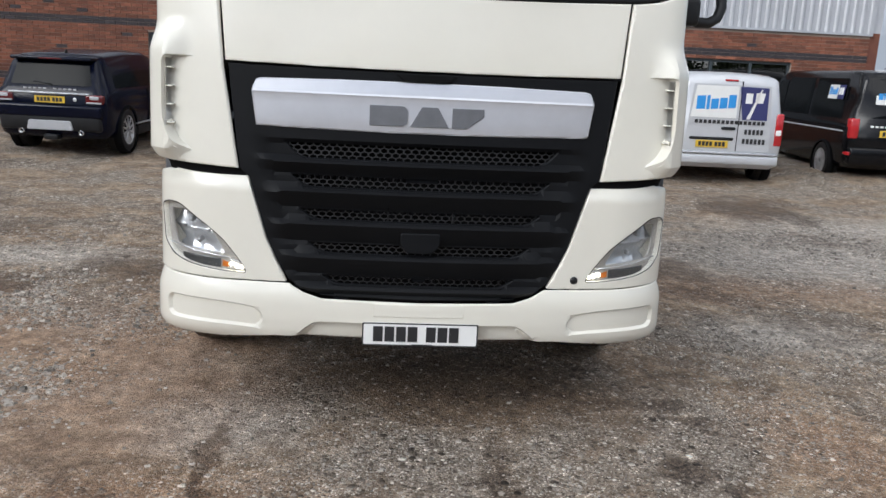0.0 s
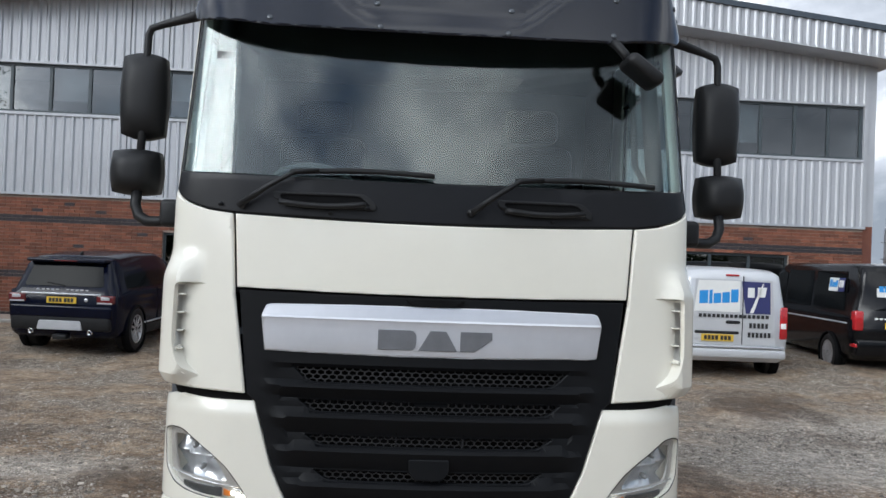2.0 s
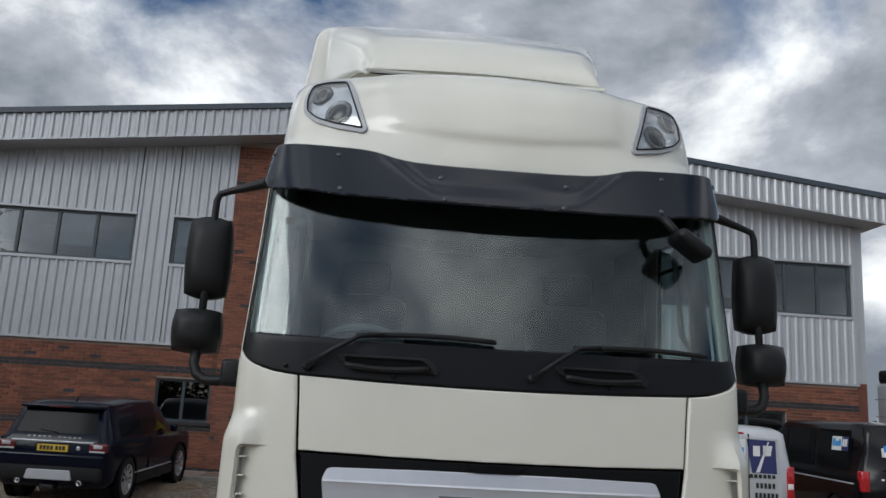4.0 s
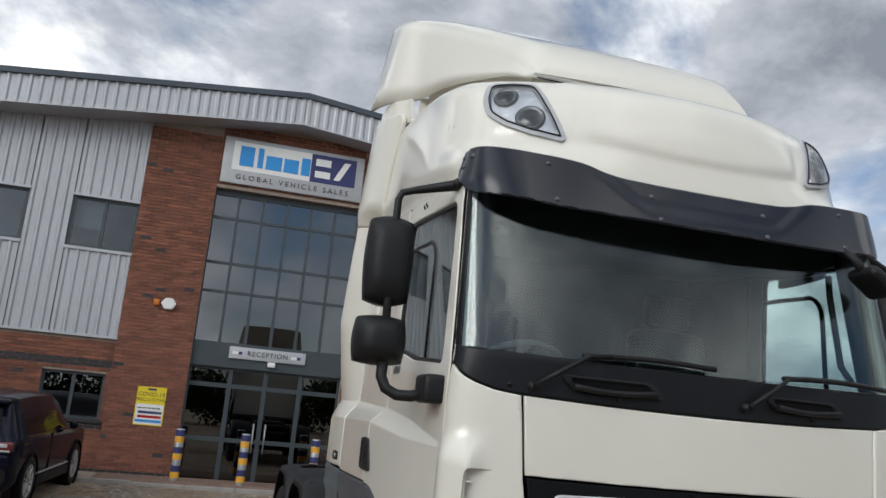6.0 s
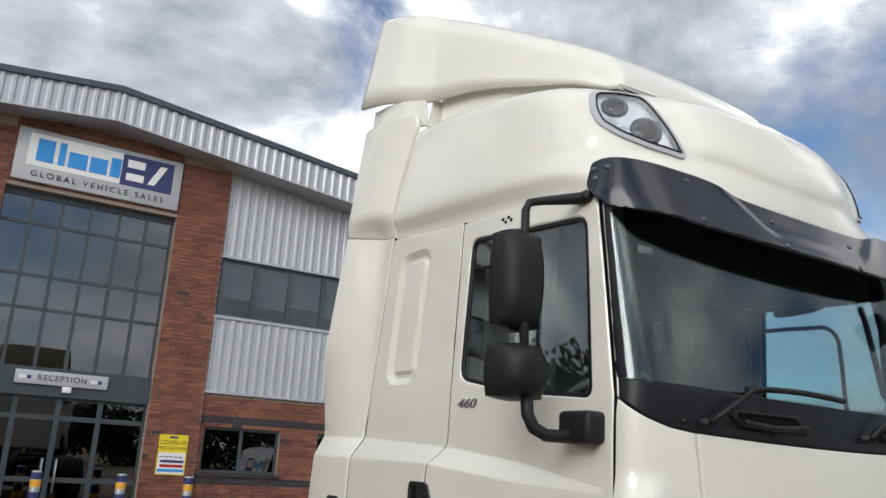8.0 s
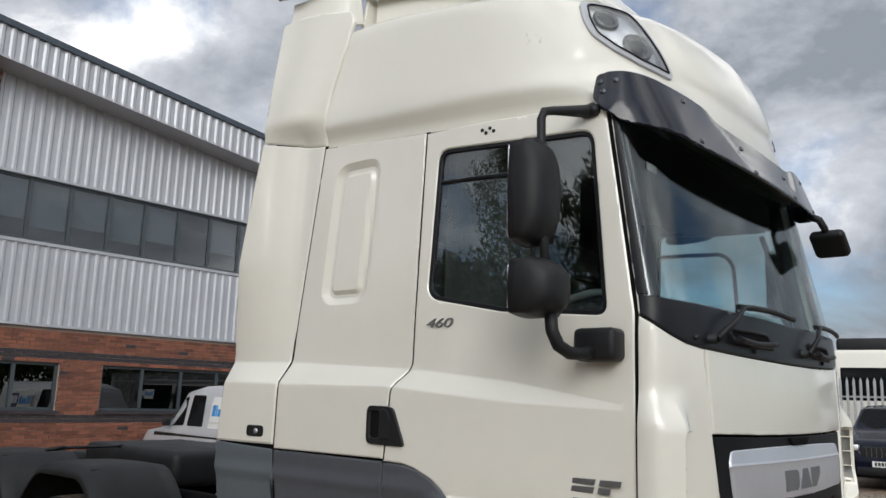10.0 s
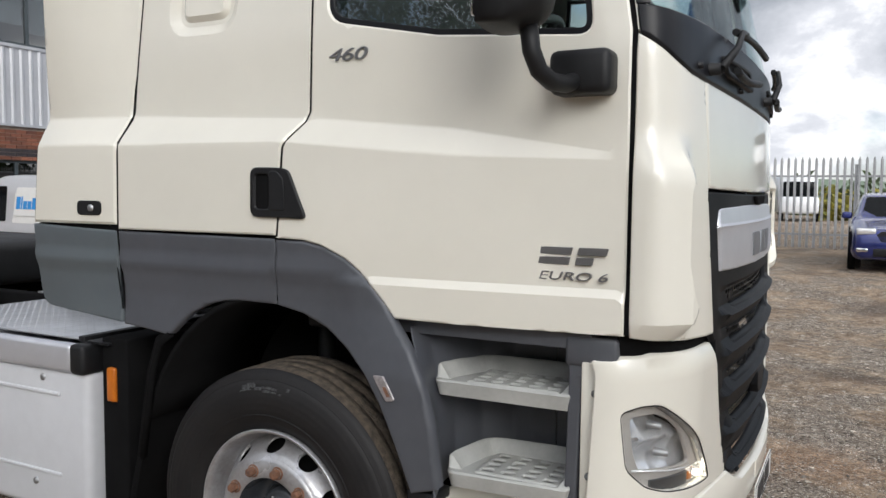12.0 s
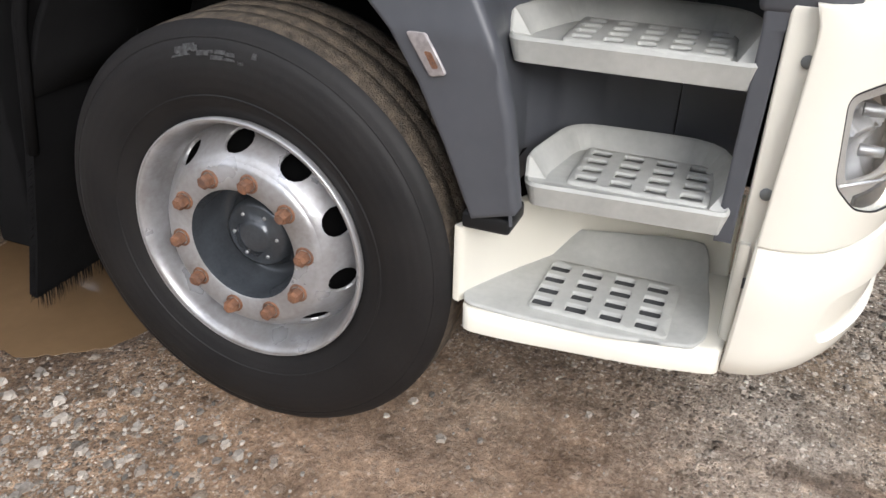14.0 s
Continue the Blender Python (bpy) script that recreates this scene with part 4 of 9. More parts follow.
def build_truck():
    gap = 0.005
    # ---- bonnet lid
    part("bonnet", panel([(-0.845, 1.945), (-0.825, 1.64), (-0.4, 1.632), (0.0, 1.630), (0.4, 1.632), (0.825, 1.64)] + [(0.845 - 0.169 * k, 1.925 + 0.02 * (1 - 0.2 * k) ** 2) for k in range(10)],
                         skin, (), 0.06, 0.03, 0.008), "paint", truck, "cream-white bonnet lid")
    # ---- corner panels with air slots
    for s in (-1, 1):
        # the wing outside the pocket stands proud of the corner and ends in a lip
        pocket = [(0.70, 1.652), (0.97, 1.652)] + rounded([(0.97, 1.652), (1.062, 1.652), (1.068, 1.40), (1.02, 1.30), (0.90, 1.238), (0.86, 1.232)], [0, 0.035, 0.08, 0.08, 0.03, 0])[1:] + [(0.70, 1.232)]

        def corner(p, z, s=s):
            q = skin(p * s, z)

            def ease(v):
                v = max(0.0, min(1.0, v))
                return v * v * (3 - 2 * v)
            h = ease((1.80 - z) / 0.145) * ease((z - 1.205) / 0.07) * ease((p - lerp_table([(1.25, 0.96), (1.33, 0.90), (1.55, 0.945)], z)) / 0.11)
            if h > 0:
                if inside((p, z), pocket):
                    h *= max(0.0, 1 - edge_dist((p, z), pocket) / 0.007)
                t = max(0.0, min(1.0, (p - 1.06) / 0.186))
                m = 0.058 * (1 - t) + 0.016 * t
                q = q + Vector((s * (0.30 + 0.70 * ease(t * 1.6)) * m * h, -(1 - t) * m * h, 0))
            return q
        out = [(0.858, 1.945), (0.836, 1.62), (0.775, 1.20), (0.98, 1.21), (1.244, 1.228), (1.244, 2.05), (1.20, 2.035), (1.05, 1.985), (0.95, 1.958)]
        edge = pocket[1:-1]
        cp = part("corner_panel", panel(out, corner, (), 0.024, 0.02, 0.006, sx=s, lines=[edge, inset(pocket, 0.008)[1:-1], inset(pocket, -0.008)[1:-1]]), "paint", truck, "cream-white air deflector panel with slot")
        for z in (1.60, 1.525, 1.45, 1.375):
            q = skin(1.052 * s, z)
            part("vane", box(q.x - 0.016 * s, q.x + 0.010 * s, q.y - 0.040, q.y + 0.004, z - 0.003, z + 0.003, 0.001, 1), "paint", cp)
    # ---- black cowl under the windscreen
    cowl = [(-1.235, 2.13), (-1.235, 2.055), (-1.19, 2.042), (-1.05, 1.992), (-0.95, 1.965), (-0.85, 1.951), (-0.4, 1.937), (0, 1.932), (0.4, 1.937),
            (0.85, 1.951), (0.95, 1.965), (1.05, 1.992), (1.19, 2.042), (1.235, 2.055), (1.235, 2.13), (1.05, 2.118), (0.5, 2.105), (0, 2.10), (-0.5, 2.105), (-1.05, 2.118)]
    cw = part("cowl", panel(cowl, skin, (), 0.06, 0.03, 0.006), "satin", truck, "satin black cowl panel below the windscreen")
    for x0, x1 in ((-0.69, -0.26), (0.25, 0.66)):
        o = rounded([(x0, 2.045), (x1 - 0.05, 2.045), (x1, 2.005), (x1, 1.975), (x0 + 0.05, 1.985), (x0, 2.02)], 0.02)
        def lift(p, z):
            return skin(p, z) + Vector((0, -0.03 * (1 - abs(z - 2.01) / 0.06), 0))
        # flat dead-black sheet on the cowl paints the shade of the handle opening
        part("handle_recess", panel(inset(o, 0.004), lambda p, z: skin(p, z) + Vector((0, -0.004, 0)), (), 0.03, 0.004, 0), "void", cw)
        part("grab_handle", panel(o, lambda p, z: skin(p, z) + Vector((0, -0.012, 0)), (rounded([(x0 + 0.03, 2.032), (x1 - 0.07, 2.032), (x1 - 0.03, 2.0), (x1 - 0.03, 1.995), (x0 + 0.06, 2.003), (x0 + 0.03, 2.02)], 0.008),), 0.03, 0.03, 0.004), "black", cw)
        part("handle_bar", tube([lift(x0 + 0.03 + (x1 - x0 - 0.07) * k / 8, 2.0 - 0.012 * math.sin(k / 8 * math.pi)) + Vector((0, -0.012, 0)) for k in range(9)], 0.012, 8), "black", cw)
    for x, z in ((-0.90, 1.985), (-0.45, 1.962), (0.49, 1.962)):
        q = skin(x, z)
        part("fixing_stud", lathe([(-0.012, 0.0), (-0.012, 0.009), (0.006, 0.011)], 12, Matrix.Translation(q) @ Matrix.Rotation(radians(90), 4, 'Z')), "satin", cw)
    # ---- wipers
    for x0, x1, xt in ((-0.82, -0.60, 0.0), (0.14, 0.34, 0.94)):
        wp = part("wiper", tube([skin(x0, 1.985) + Vector((0, -0.03, 0)), skin((x0 + x1) / 2, 2.06) + Vector((0, -0.05, 0)), skin(x1, 2.125) + Vector((0, -0.045, 0)), skin(x1 + 0.1, 2.137) + Vector((0, -0.04, 0))], [0.014, 0.011, 0.009, 0.008], 8), "black", truck, "black windscreen wiper")
        part("blade", tube([skin(x1 - 0.02 + (xt - x1) * k / 8, 2.125 + 0.012 * math.sin(k / 8 * math.pi) + 0.004 * k / 8) + Vector((0, -0.028, 0)) for k in range(9)], 0.012, 6), "black", wp)
        part("spindle", lathe([(-0.03, 0.0), (-0.03, 0.017), (0.02, 0.02)], 14, Matrix.Translation(skin(x0, 1.985)) @ Matrix.Rotation(radians(90), 4, 'Z')), "black", wp)
    # ---- windscreen
    ws = [(-1.20, 2.128), (-0.6, 2.11), (0, 2.104), (0.6, 2.11), (1.20, 2.128), (1.19, 2.86), (0.6, 2.87), (0, 2.875), (-0.6, 2.87), (-1.19, 2.86)]
    g = part("windscreen", panel(rounded(ws, 0.03), lambda p, z: skin(p, z) + Vector((0, 0.012, 0)), (), 0.06, 0.006, 0), "wind", truck, "large raked windscreen")
    g.visible_shadow = False
    # black border strip round the glass
    for s in (-1, 1):
        st = [(1.165, 2.13), (1.238, 2.13), (1.238, 2.9), (1.16, 2.9)]
        part("screen_surround", panel(st, lambda p, z, s=s: skin(p * s, z) + Vector((0, 0.006, 0)), (), 0.05, 0.01, 0.002, sx=s), "satin", truck)
        # A pillar in body colour
        pil = [(1.24, 2.06), (1.262, 2.06), (1.30, 2.93), (1.235, 2.93)]
        part("pillar", panel(pil, lambda p, z, s=s: skin(p * s, z), (), 0.05, 0.05, 0.004, sx=s), "paint", truck)
    # ---- doors, sleeper sides, side extenders
    for s in (-1, 1):
        f = side_fn(s)
        def off(d, f=f, s=s):
            return lambda y, z: (f(y, z)[0] + s * d, y, z)
        front = [(lerp_table(DOOR_FRONT, z), z) for z in (1.232, 1.35, 1.6, 1.725, 1.85, 2.06, 2.3, 2.6, 2.885)]
        rear = [(lerp_table(DOOR_REAR, z) - gap, z) for z in (2.93, 2.6, 2.2, 1.88, 1.85, 1.80, 1.76, 1.6, 1.47)]
        topl = [(0.4, 2.905), (0.8, 2.925)]
        low = [(y + 0.004, z + 0.004) for y, z in ARCH_OUT]
        door_o = front + topl + rear + low + [(0.6, 1.228), (0.3, 1.23)]
        win = rounded([(0.172, 2.055), (0.245, 2.795), (0.60, 2.812), (1.018, 2.84), (1.052, 2.165), (0.65, 2.09)], [0.05, 0.06, 0.0, 0.06, 0.07, 0.0])
        d = part("door", panel(door_o, f, (win,), 0.035, 0.04, 0.006, sx=s, lines=creases(0.12, 1.24) + [[(0.09, 1.357), (0.85, 1.357)], [(0.09, 1.333), (0.82, 1.333)]]), "paint", truck, "cream-white cab door with fading side crease")
        # dark seals behind the shut lines
        for tab, z0, z1, nm in ((DOOR_REAR, 1.45, 2.94, "door_seal"), (EXT_FRONT, 1.12, 3.0, "panel_seal"), (DOOR_FRONT, 1.235, 2.88, "door_seal")):
            zz = [z0 + (z1 - z0) * k / 14 for k in range(15)]
            o = [(lerp_table(tab, z) - 0.014, z) for z in zz] + [(lerp_table(tab, z) + 0.014, z) for z in zz[::-1]]
            part(nm, panel(o, off(-0.0065), (), 0.04, 0.006, 0, sx=s), "void", truck)
        # rubber window frame
        wi = inset(spaced(win, 0.05), 0.018)
        part("window_rubber", panel(win, off(-0.006), (wi,), 0.05, 0.02, 0.003, sx=s), "satin", d)
        gl = part("window_glass", panel(wi, off(-0.016), (), 0.1, 0.005, 0, sx=s), "sideglass", d, "tinted door glass")
        gl.visible_shadow = False
        bar = [(1.03, 2.685), (0.85, 2.682), (0.68, 2.672)] + [(0.522 + 0.13 * (1 - math.sin(a)), 2.545 + 0.13 * math.cos(a)) for a in (0.25, 0.6, 0.95, 1.3)] + [(0.52, 2.46), (0.515, 2.25), (0.50, 2.08)]
        part("window_bar", tube([Vector(f(y, z)) + Vector((-s * 0.022, 0, 0)) for y, z in bar], 0.013, 6), "satin", d)
        # handle recess at the seam
        ho = rounded([(1.083, 1.531), (1.303, 1.534), (1.303, 1.697), (1.177, 1.695), (1.15, 1.685)], [0.02, 0.03, 0.03, 0.02, 0.02])
        h = part("door_handle", panel(ho, off(0.014), (rounded([(1.225, 1.56), (1.285, 1.56), (1.285, 1.675), (1.225, 1.675)], 0.015),), 0.03, 0.05, 0.005, sx=s), "black", d, "black recessed door handle")
        part("recess", panel(rounded([(1.215, 1.55), (1.295, 1.55), (1.295, 1.685), (1.215, 1.685)], 0.01), off(0.003), (), 0.05, 0.01, 0, sx=s), "void", h)
        part("pull", panel(rounded([(1.16, 1.555), (1.222, 1.555), (1.222, 1.685), (1.19, 1.685), (1.165, 1.66)], 0.012), off(0.018), (), 0.03, 0.02, 0.005, sx=s), "black", h)
        part("lock_barrel", lathe([(0.0, 0.0), (0.0, 0.011), (-0.02, 0.012)], 14, Matrix.Translation(Vector(f(1.115, 1.557)) + Vector((s * 0.008, 0, 0))) @ Matrix.Diagonal((s, 1, 1, 1))), "steel", h)
        for y, z in ((0.755, 2.87), (0.735, 2.888), (0.715, 2.872), (0.775, 2.885)):
            part("fixing_stud", lathe([(0.004, 0.0), (0.004, 0.008), (-0.01, 0.009)], 10, Matrix.Translation(f(y, z)) @ Matrix.Diagonal((s, 1, 1, 1))), "black", d)
        # sleeper side with pressed panel
        zs = (1.474, 1.6, 1.76, 1.80, 1.85, 1.88, 2.2, 2.6, 2.935)
        sl_o = [(lerp_table(DOOR_REAR, z) + gap, z) for z in zs] + [(1.5, 2.965)] + [(lerp_table(EXT_FRONT, z) - gap, z) for z in (2.985,) + zs[::-1][1:]]
        def sleeper(y, z, f=f, s=s):
            v = Vector(f(y, z))
            cy, cz = 1.565 + (2.52 - z) * 0.085, 2.52
            dy, dz = abs(y - cy) - 0.065, abs(z - cz) - 0.26
            dd = math.hypot(max(dy, 0), max(dz, 0)) + min(0.0, max(dy, dz)) - 0.04
            t = max(0.0, min(1.0, (0.055 - dd) / 0.035))
            t2 = max(0.0, min(1.0, (0.004 - dd) / 0.02))
            return (v.x - s * (0.022 * t - 0.016 * t2), v.y, v.z)
        part("sleeper_side", panel(sl_o, sleeper, (), 0.022, 0.03, 0.006, sx=s, lines=creases(1.12, 1.95) + [rounded([(1.565 + (2.52 - z) * 0.085 + a * (0.105 + q), z) for a, z in ((-1, 2.22 - q), (1, 2.22 - q), (1, 2.82 + q), (-1, 2.82 + q))], 0.04 + q) for q in (0.055, 0.02, 0.004, -0.016)]), "paint", truck, "cream-white sleeper side with pressed panel")
        zs2 = (1.49, 1.6, 1.78, 1.80, 1.85, 1.89, 2.2, 2.6, 3.0)
        ex_o = [(lerp_table(EXT_FRONT, z) + gap, z) for z in zs2] + [(lerp_table(EXT_REAR, z), z) for z in (3.045,) + zs2[::-1][1:]]
        ex = part("side_extender", panel(ex_o, f, (), 0.035, 0.03, 0.01, sx=s, lines=creases(1.94, 2.4)), "paint", truck, "cream-white cab side extender")
        part("filler_lock", panel(rounded([(2.013, 1.523), (2.132, 1.523), (2.132, 1.577), (2.013, 1.577)], 0.02), off(0.006), (), 0.03, 0.02, 0.004, sx=s), "black", ex)
        part("lock_barrel", lathe([(0.0, 0.0), (0.0, 0.013), (-0.02, 0.014)], 14, Matrix.Translation(Vector(f(2.06, 1.55)) + Vector((s * 0.011, 0, 0))) @ Matrix.Diagonal((s, 1, 1, 1))), "steel", ex)
        part("panel_seal", panel([(1.22, 1.435), (2.375, 1.455), (2.375, 1.51), (1.22, 1.49)], off(-0.022), (), 0.05, 0.006, 0, sx=s), "void", truck)
        # grey skirts and wheel arch trim
        def skirt(y, z, f=f, s=s):
            bow = 0.012 + 0.03 * max(0.0, min(1.0, (1.40 - z) / 0.25)) * max(0.0, min(1.0, (1.0 - y) / 0.3))
            bow += 0.012 * max(0.0, 1 - abs(z - 1.36) / 0.05) * max(0.0, min(1.0, (y - 0.85) / 0.25))
            x = 1.215 if z < 1.05 else f(max(y, 0.2), z)[0] * s
            if z < 1.25:
                x = 1.215 * min(1, (1.25 - z) / 0.2) + x * (1 - min(1, (1.25 - z) / 0.2))
            return (s * (x + bow - 0.01), y, z)
        g1 = [(lerp_table(EXT_FRONT, 1.3) + gap, 1.125), (2.385, 1.165), (2.385, 1.484), (lerp_table(EXT_FRONT, 1.46) + gap, 1.466)]
        part("side_skirt", panel(rounded(g1, [0, 0.06, 0, 0]), skirt, (), 0.025, 0.03, 0.008, sx=s), "grey_light", truck, "slate grey lower extender")
        g2 = [(1.935, 1.12), (1.935, 1.466), (1.5, 1.463), (1.214, 1.461), (1.226, 1.243), (1.38, 1.245), (1.46, 1.238), (1.526, 1.222), (1.60, 1.188), (1.65, 1.15), (1.70, 1.105), (1.72, 1.10), (1.80, 1.11)]
        part("arch_trim", panel(g2, skirt, (), 0.028, 0.035, 0.008, sx=s), "grey", truck, "dark blue-grey wheel arch panel")
        g3 = [(1.208, 1.458)] + [(y - 0.001, z - 0.002) for y, z in ARCH_OUT[1:]] + [(0.70, 1.15), (0.648, 1.06), (0.61, 0.92), (0.585, 0.74), (0.672, 0.715), (0.735, 0.857), (0.79, 0.965), (0.851, 1.056), (0.93, 1.125), (1.024, 1.183), (1.12, 1.222), (1.22, 1.241)]
        part("arch_trim", panel(g3, skirt, (), 0.028, 0.05, 0.01, sx=s), "grey", truck, "dark blue-grey wheel arch flare")
        mark = [(0.812, 1.060), (0.772, 1.062), (0.728, 0.992), (0.760, 0.984)]
        mk = part("side_marker", panel(rounded(mark, 0.008), lambda y, z, s=s, skirt=skirt: (skirt(y, z)[0] + s * 0.008, y, z), (), 0.02, 0.02, 0.003, sx=s), "marker_lens", truck, "clear side marker lamp")
        part("bulb", panel(rounded([(0.772, 1.03), (0.758, 1.03), (0.742, 1.003), (0.754, 1.0)], 0.004), lambda y, z, s=s, skirt=skirt: (skirt(y, z)[0] + s * 0.0095, y, z), (), 0.02, 0.004, 0.0, sx=s), "rust", mk)


build_truck()


def p_of(x, z):
    """The skin parameter at which the front skin reaches x at height z."""
    lo, hi = 0.0, 1.25
    for _ in range(30):
        m2 = (lo + hi) / 2
        if skin(m2, z).x < x:
            lo = m2
        else:
            hi = m2
    return lo


def both(pts):
    """A symmetric outline from its half, listed from the middle top to the middle bottom."""
    return pts + [(-x, z) for x, z in pts[::-1] if x != 0]


SLOTS = [(1.322, 1.250, 0.578), (1.187, 1.128, 0.552), (1.043, 0.990, 0.520), (0.898, 0.845, 0.480), (0.756, 0.708, 0.420)]
GRILLE_HALF = [(0.0, 1.620), (0.4, 1.622), (0.815, 1.628), (0.768, 1.20), (0.728, 1.165), (0.652, 0.905), (0.61, 0.81), (0.56, 0.728), (0.50, 0.688), (0.42, 0.662), (0.0, 0.655)]


def grille_fn(x, z):
    q = skin(x, z)
    d = -0.008
    for k, (zt, zb, hw) in enumerate(SLOTS):
        nxt = SLOTS[k + 1][0] if k + 1 < len(SLOTS) else 0.665
        e = max(0.0, min(1.0, (hw + 0.15 - abs(x)) / 0.12))
        e = e * e * (3 - 2 * e)
        if nxt <= z <= zb + 0.004:
            s = max(0.0, (zb - z) / (zb - nxt))
            lip = 0.032 * min(1.0, (s + 0.02) / 0.18) * (1 - 0.9 * s ** 0.8)
            d += e * (lip - 0.02 * s)
        elif zb < z < zt:
            d -= 0.012 * e
    return q + Vector((0, -d, 0))


def hex_mesh(x0, x1, z0, z1, fn, w=0.033, h=0.0185, wall=0.0016):
    """Honeycomb wire mesh between bounds, laid on fn."""
    verts, faces = [], []
    row, z = 0, z0
    while z <= z1:
        x = x0 + (w / 2 if row % 2 else 0)
        while x <= x1:
            k = len(verts)
            for sc in (1.0, 1 - 2.4 * wall / h):
                for a in range(6):
                    ang = math.pi / 6 + a * math.pi / 3
                    verts.append(fn(x + math.cos(ang) * w * 0.577 * sc, z + math.sin(ang) * h * 0.66 * sc))
            for a in range(6):
                b2 = (a + 1) % 6
                faces.append((k + a, k + b2, k + 6 + b2, k + 6 + a))
            x += w
        z += h
        row += 1
    return mesh_of("mesh", verts, faces)


def build_front():
    # ---- dark core behind the panels
    core = box(-0.60, 0.60, 0.10, 1.0, 0.60, 1.93, 0.02)
    part("engine_bay", core, "void", truck)
    part("front_beam", box(-0.72, 0.72, 0.055, 0.125, 0.52, 1.90, 0.02), "void", truck)
    # ---- grille
    holes = [[(-hw, zt - 0.004), (-hw + 0.06, zb + 0.006), (hw - 0.06, zb + 0.006), (hw, zt - 0.004)] for zt, zb, hw in SLOTS]
    holes = [rounded(h, [0.008, 0.045, 0.045, 0.008]) for h in holes]
    slot_lines = []
    for k, (zt, zb, hw) in enumerate(SLOTS):
        nxt = SLOTS[k + 1][0] if k + 1 < len(SLOTS) else 0.672
        for z in (zb + 0.002, zb - 0.012, (zb + nxt) / 2, nxt + 0.002):
            slot_lines.append([(-hw - 0.04, z), (hw + 0.04, z)])
    gr = part("grille", panel(both(GRILLE_HALF), grille_fn, holes, 0.023, 0.02, 0.004, lines=slot_lines), "grille_black", truck, "matt black five-slot radiator grille")
    for k, (zt, zb, hw) in enumerate(SLOTS):
        part("grille_mesh", hex_mesh(-hw, hw, zb - 0.01, zt + 0.01, lambda x, z: skin(x, z) + Vector((0, 0.040, 0))), "mesh_grille", gr, "black honeycomb mesh")
    part("sensor_cover", panel(rounded([(-0.085, 0.955), (-0.085, 0.905), (-0.055, 0.868), (0.055, 0.868), (0.085, 0.905), (0.085, 0.955)], 0.012), lambda x, z: skin(x, z) + Vector((0, -0.008, 0)), (), 0.04, 0.06, 0.006), "grille_black", gr)
    part("latch_cover", panel(rounded([(-0.13, 1.617), (-0.09, 1.585), (0.09, 1.585), (0.13, 1.617)], 0.015), lambda x, z: skin(x, z) + Vector((0, -0.006, 0)), (), 0.04, 0.03, 0.006), "void", gr)
    for x in (-0.14, 0.14):
        part("panel_joint", tube([grille_fn(x, 1.058) + Vector((0, -0.001, 0)), grille_fn(x, 1.045) + Vector((0, -0.001, 0))], 0.002, 6), "void", gr)
        part("mesh_divider", box(x - 0.004, x + 0.004, skin(x, 1.0).y + 0.03, skin(x, 1.0).y + 0.06, 0.985, 1.045), "black", gr)
    # ---- silver bar with the maker's shapes
    bar = [(0.0, 1.587), (0.35, 1.585), (0.675, 1.578), (0.70, 1.572), (0.718, 1.528), (0.698, 1.383), (0.35, 1.376), (0.0, 1.374)]

    def bar_fn(x, z):
        t = max(0.0, min(1.0, (z - 1.515) / 0.07))
        low = max(0.0, min(1.0, (1.40 - z) / 0.03))
        return skin(x, z) + Vector((0, -0.004 + 0.010 * t + 0.004 * low - 0.004 * max(0.0, 1 - abs(z - 1.522) / 0.008), 0))
    b = part("grille_bar", panel(rounded(both(bar), [0] * 3 + [0.02, 0.015, 0.012] + [0] * 4 + [0.012, 0.015, 0.02] + [0] * 2), bar_fn, (), 0.04, 0.025, 0.006,
                                 lines=[[(-0.7, 1.530), (0.7, 1.530)], [(-0.7, 1.522), (0.7, 1.522)], [(-0.7, 1.512), (0.7, 1.512)]]), "silver", truck, "silver bar across the grille")
    onbar = lambda x, z: bar_fn(x, z) + Vector((0, -0.005, 0))
    shapes = []
    shapes.append((rounded([(-0.230, 1.404), (-0.072, 1.404), (-0.072, 1.487), (-0.230, 1.487)], [0.002, 0.03, 0.03, 0.002]), None))
    shapes.append(([(-0.062, 1.404), (0.100, 1.404), (0.052, 1.487), (-0.014, 1.487)], None))
    shapes.append(([(0.112, 1.404), (0.172, 1.404), (0.245, 1.455), (0.245, 1.487), (0.112, 1.487)], None))
    for o, h in shapes:
        part("emblem_shape", panel(o, onbar, (h,) if h else (), 0.03, 0.008, 0.002), "logo_grey", b, "dark grey emblem shape")

    # ---- bumper corners with headlamps, and the lower bumper
    def pz(pts):
        return [(p_of(x, z), z) for x, z in pts]
    lamp_o = [(1.124, 1.014), (1.09, 1.032), (1.04, 1.030), (0.98, 0.99), (0.905, 0.94), (0.835, 0.88), (0.775, 0.805), (0.738, 0.745), (0.82, 0.747), (0.92, 0.757), (1.01, 0.772), (1.072, 0.798), (1.114, 0.855)]
    for s in (-1, 1):
        fn = lambda p, z, s=s: skin(p * s, z) + Vector((s * 0.012, 0, 0)) * max(0.0, min(1.0, (p - 1.0) / 0.25)) + Vector((0, 0.02 * max(0.0, min(1.0, (z - 1.10) / 0.065)) ** 2, 0))
        lamp = rounded(pz(lamp_o), 0.022)
        o = [(0.735, 1.165), (0.9, 1.165), (1.05, 1.166), (1.252, 1.155), (1.252, 0.732), (1.1, 0.719), (0.85, 0.715), (0.572, 0.719), (0.617, 0.81), (0.66, 0.905)]
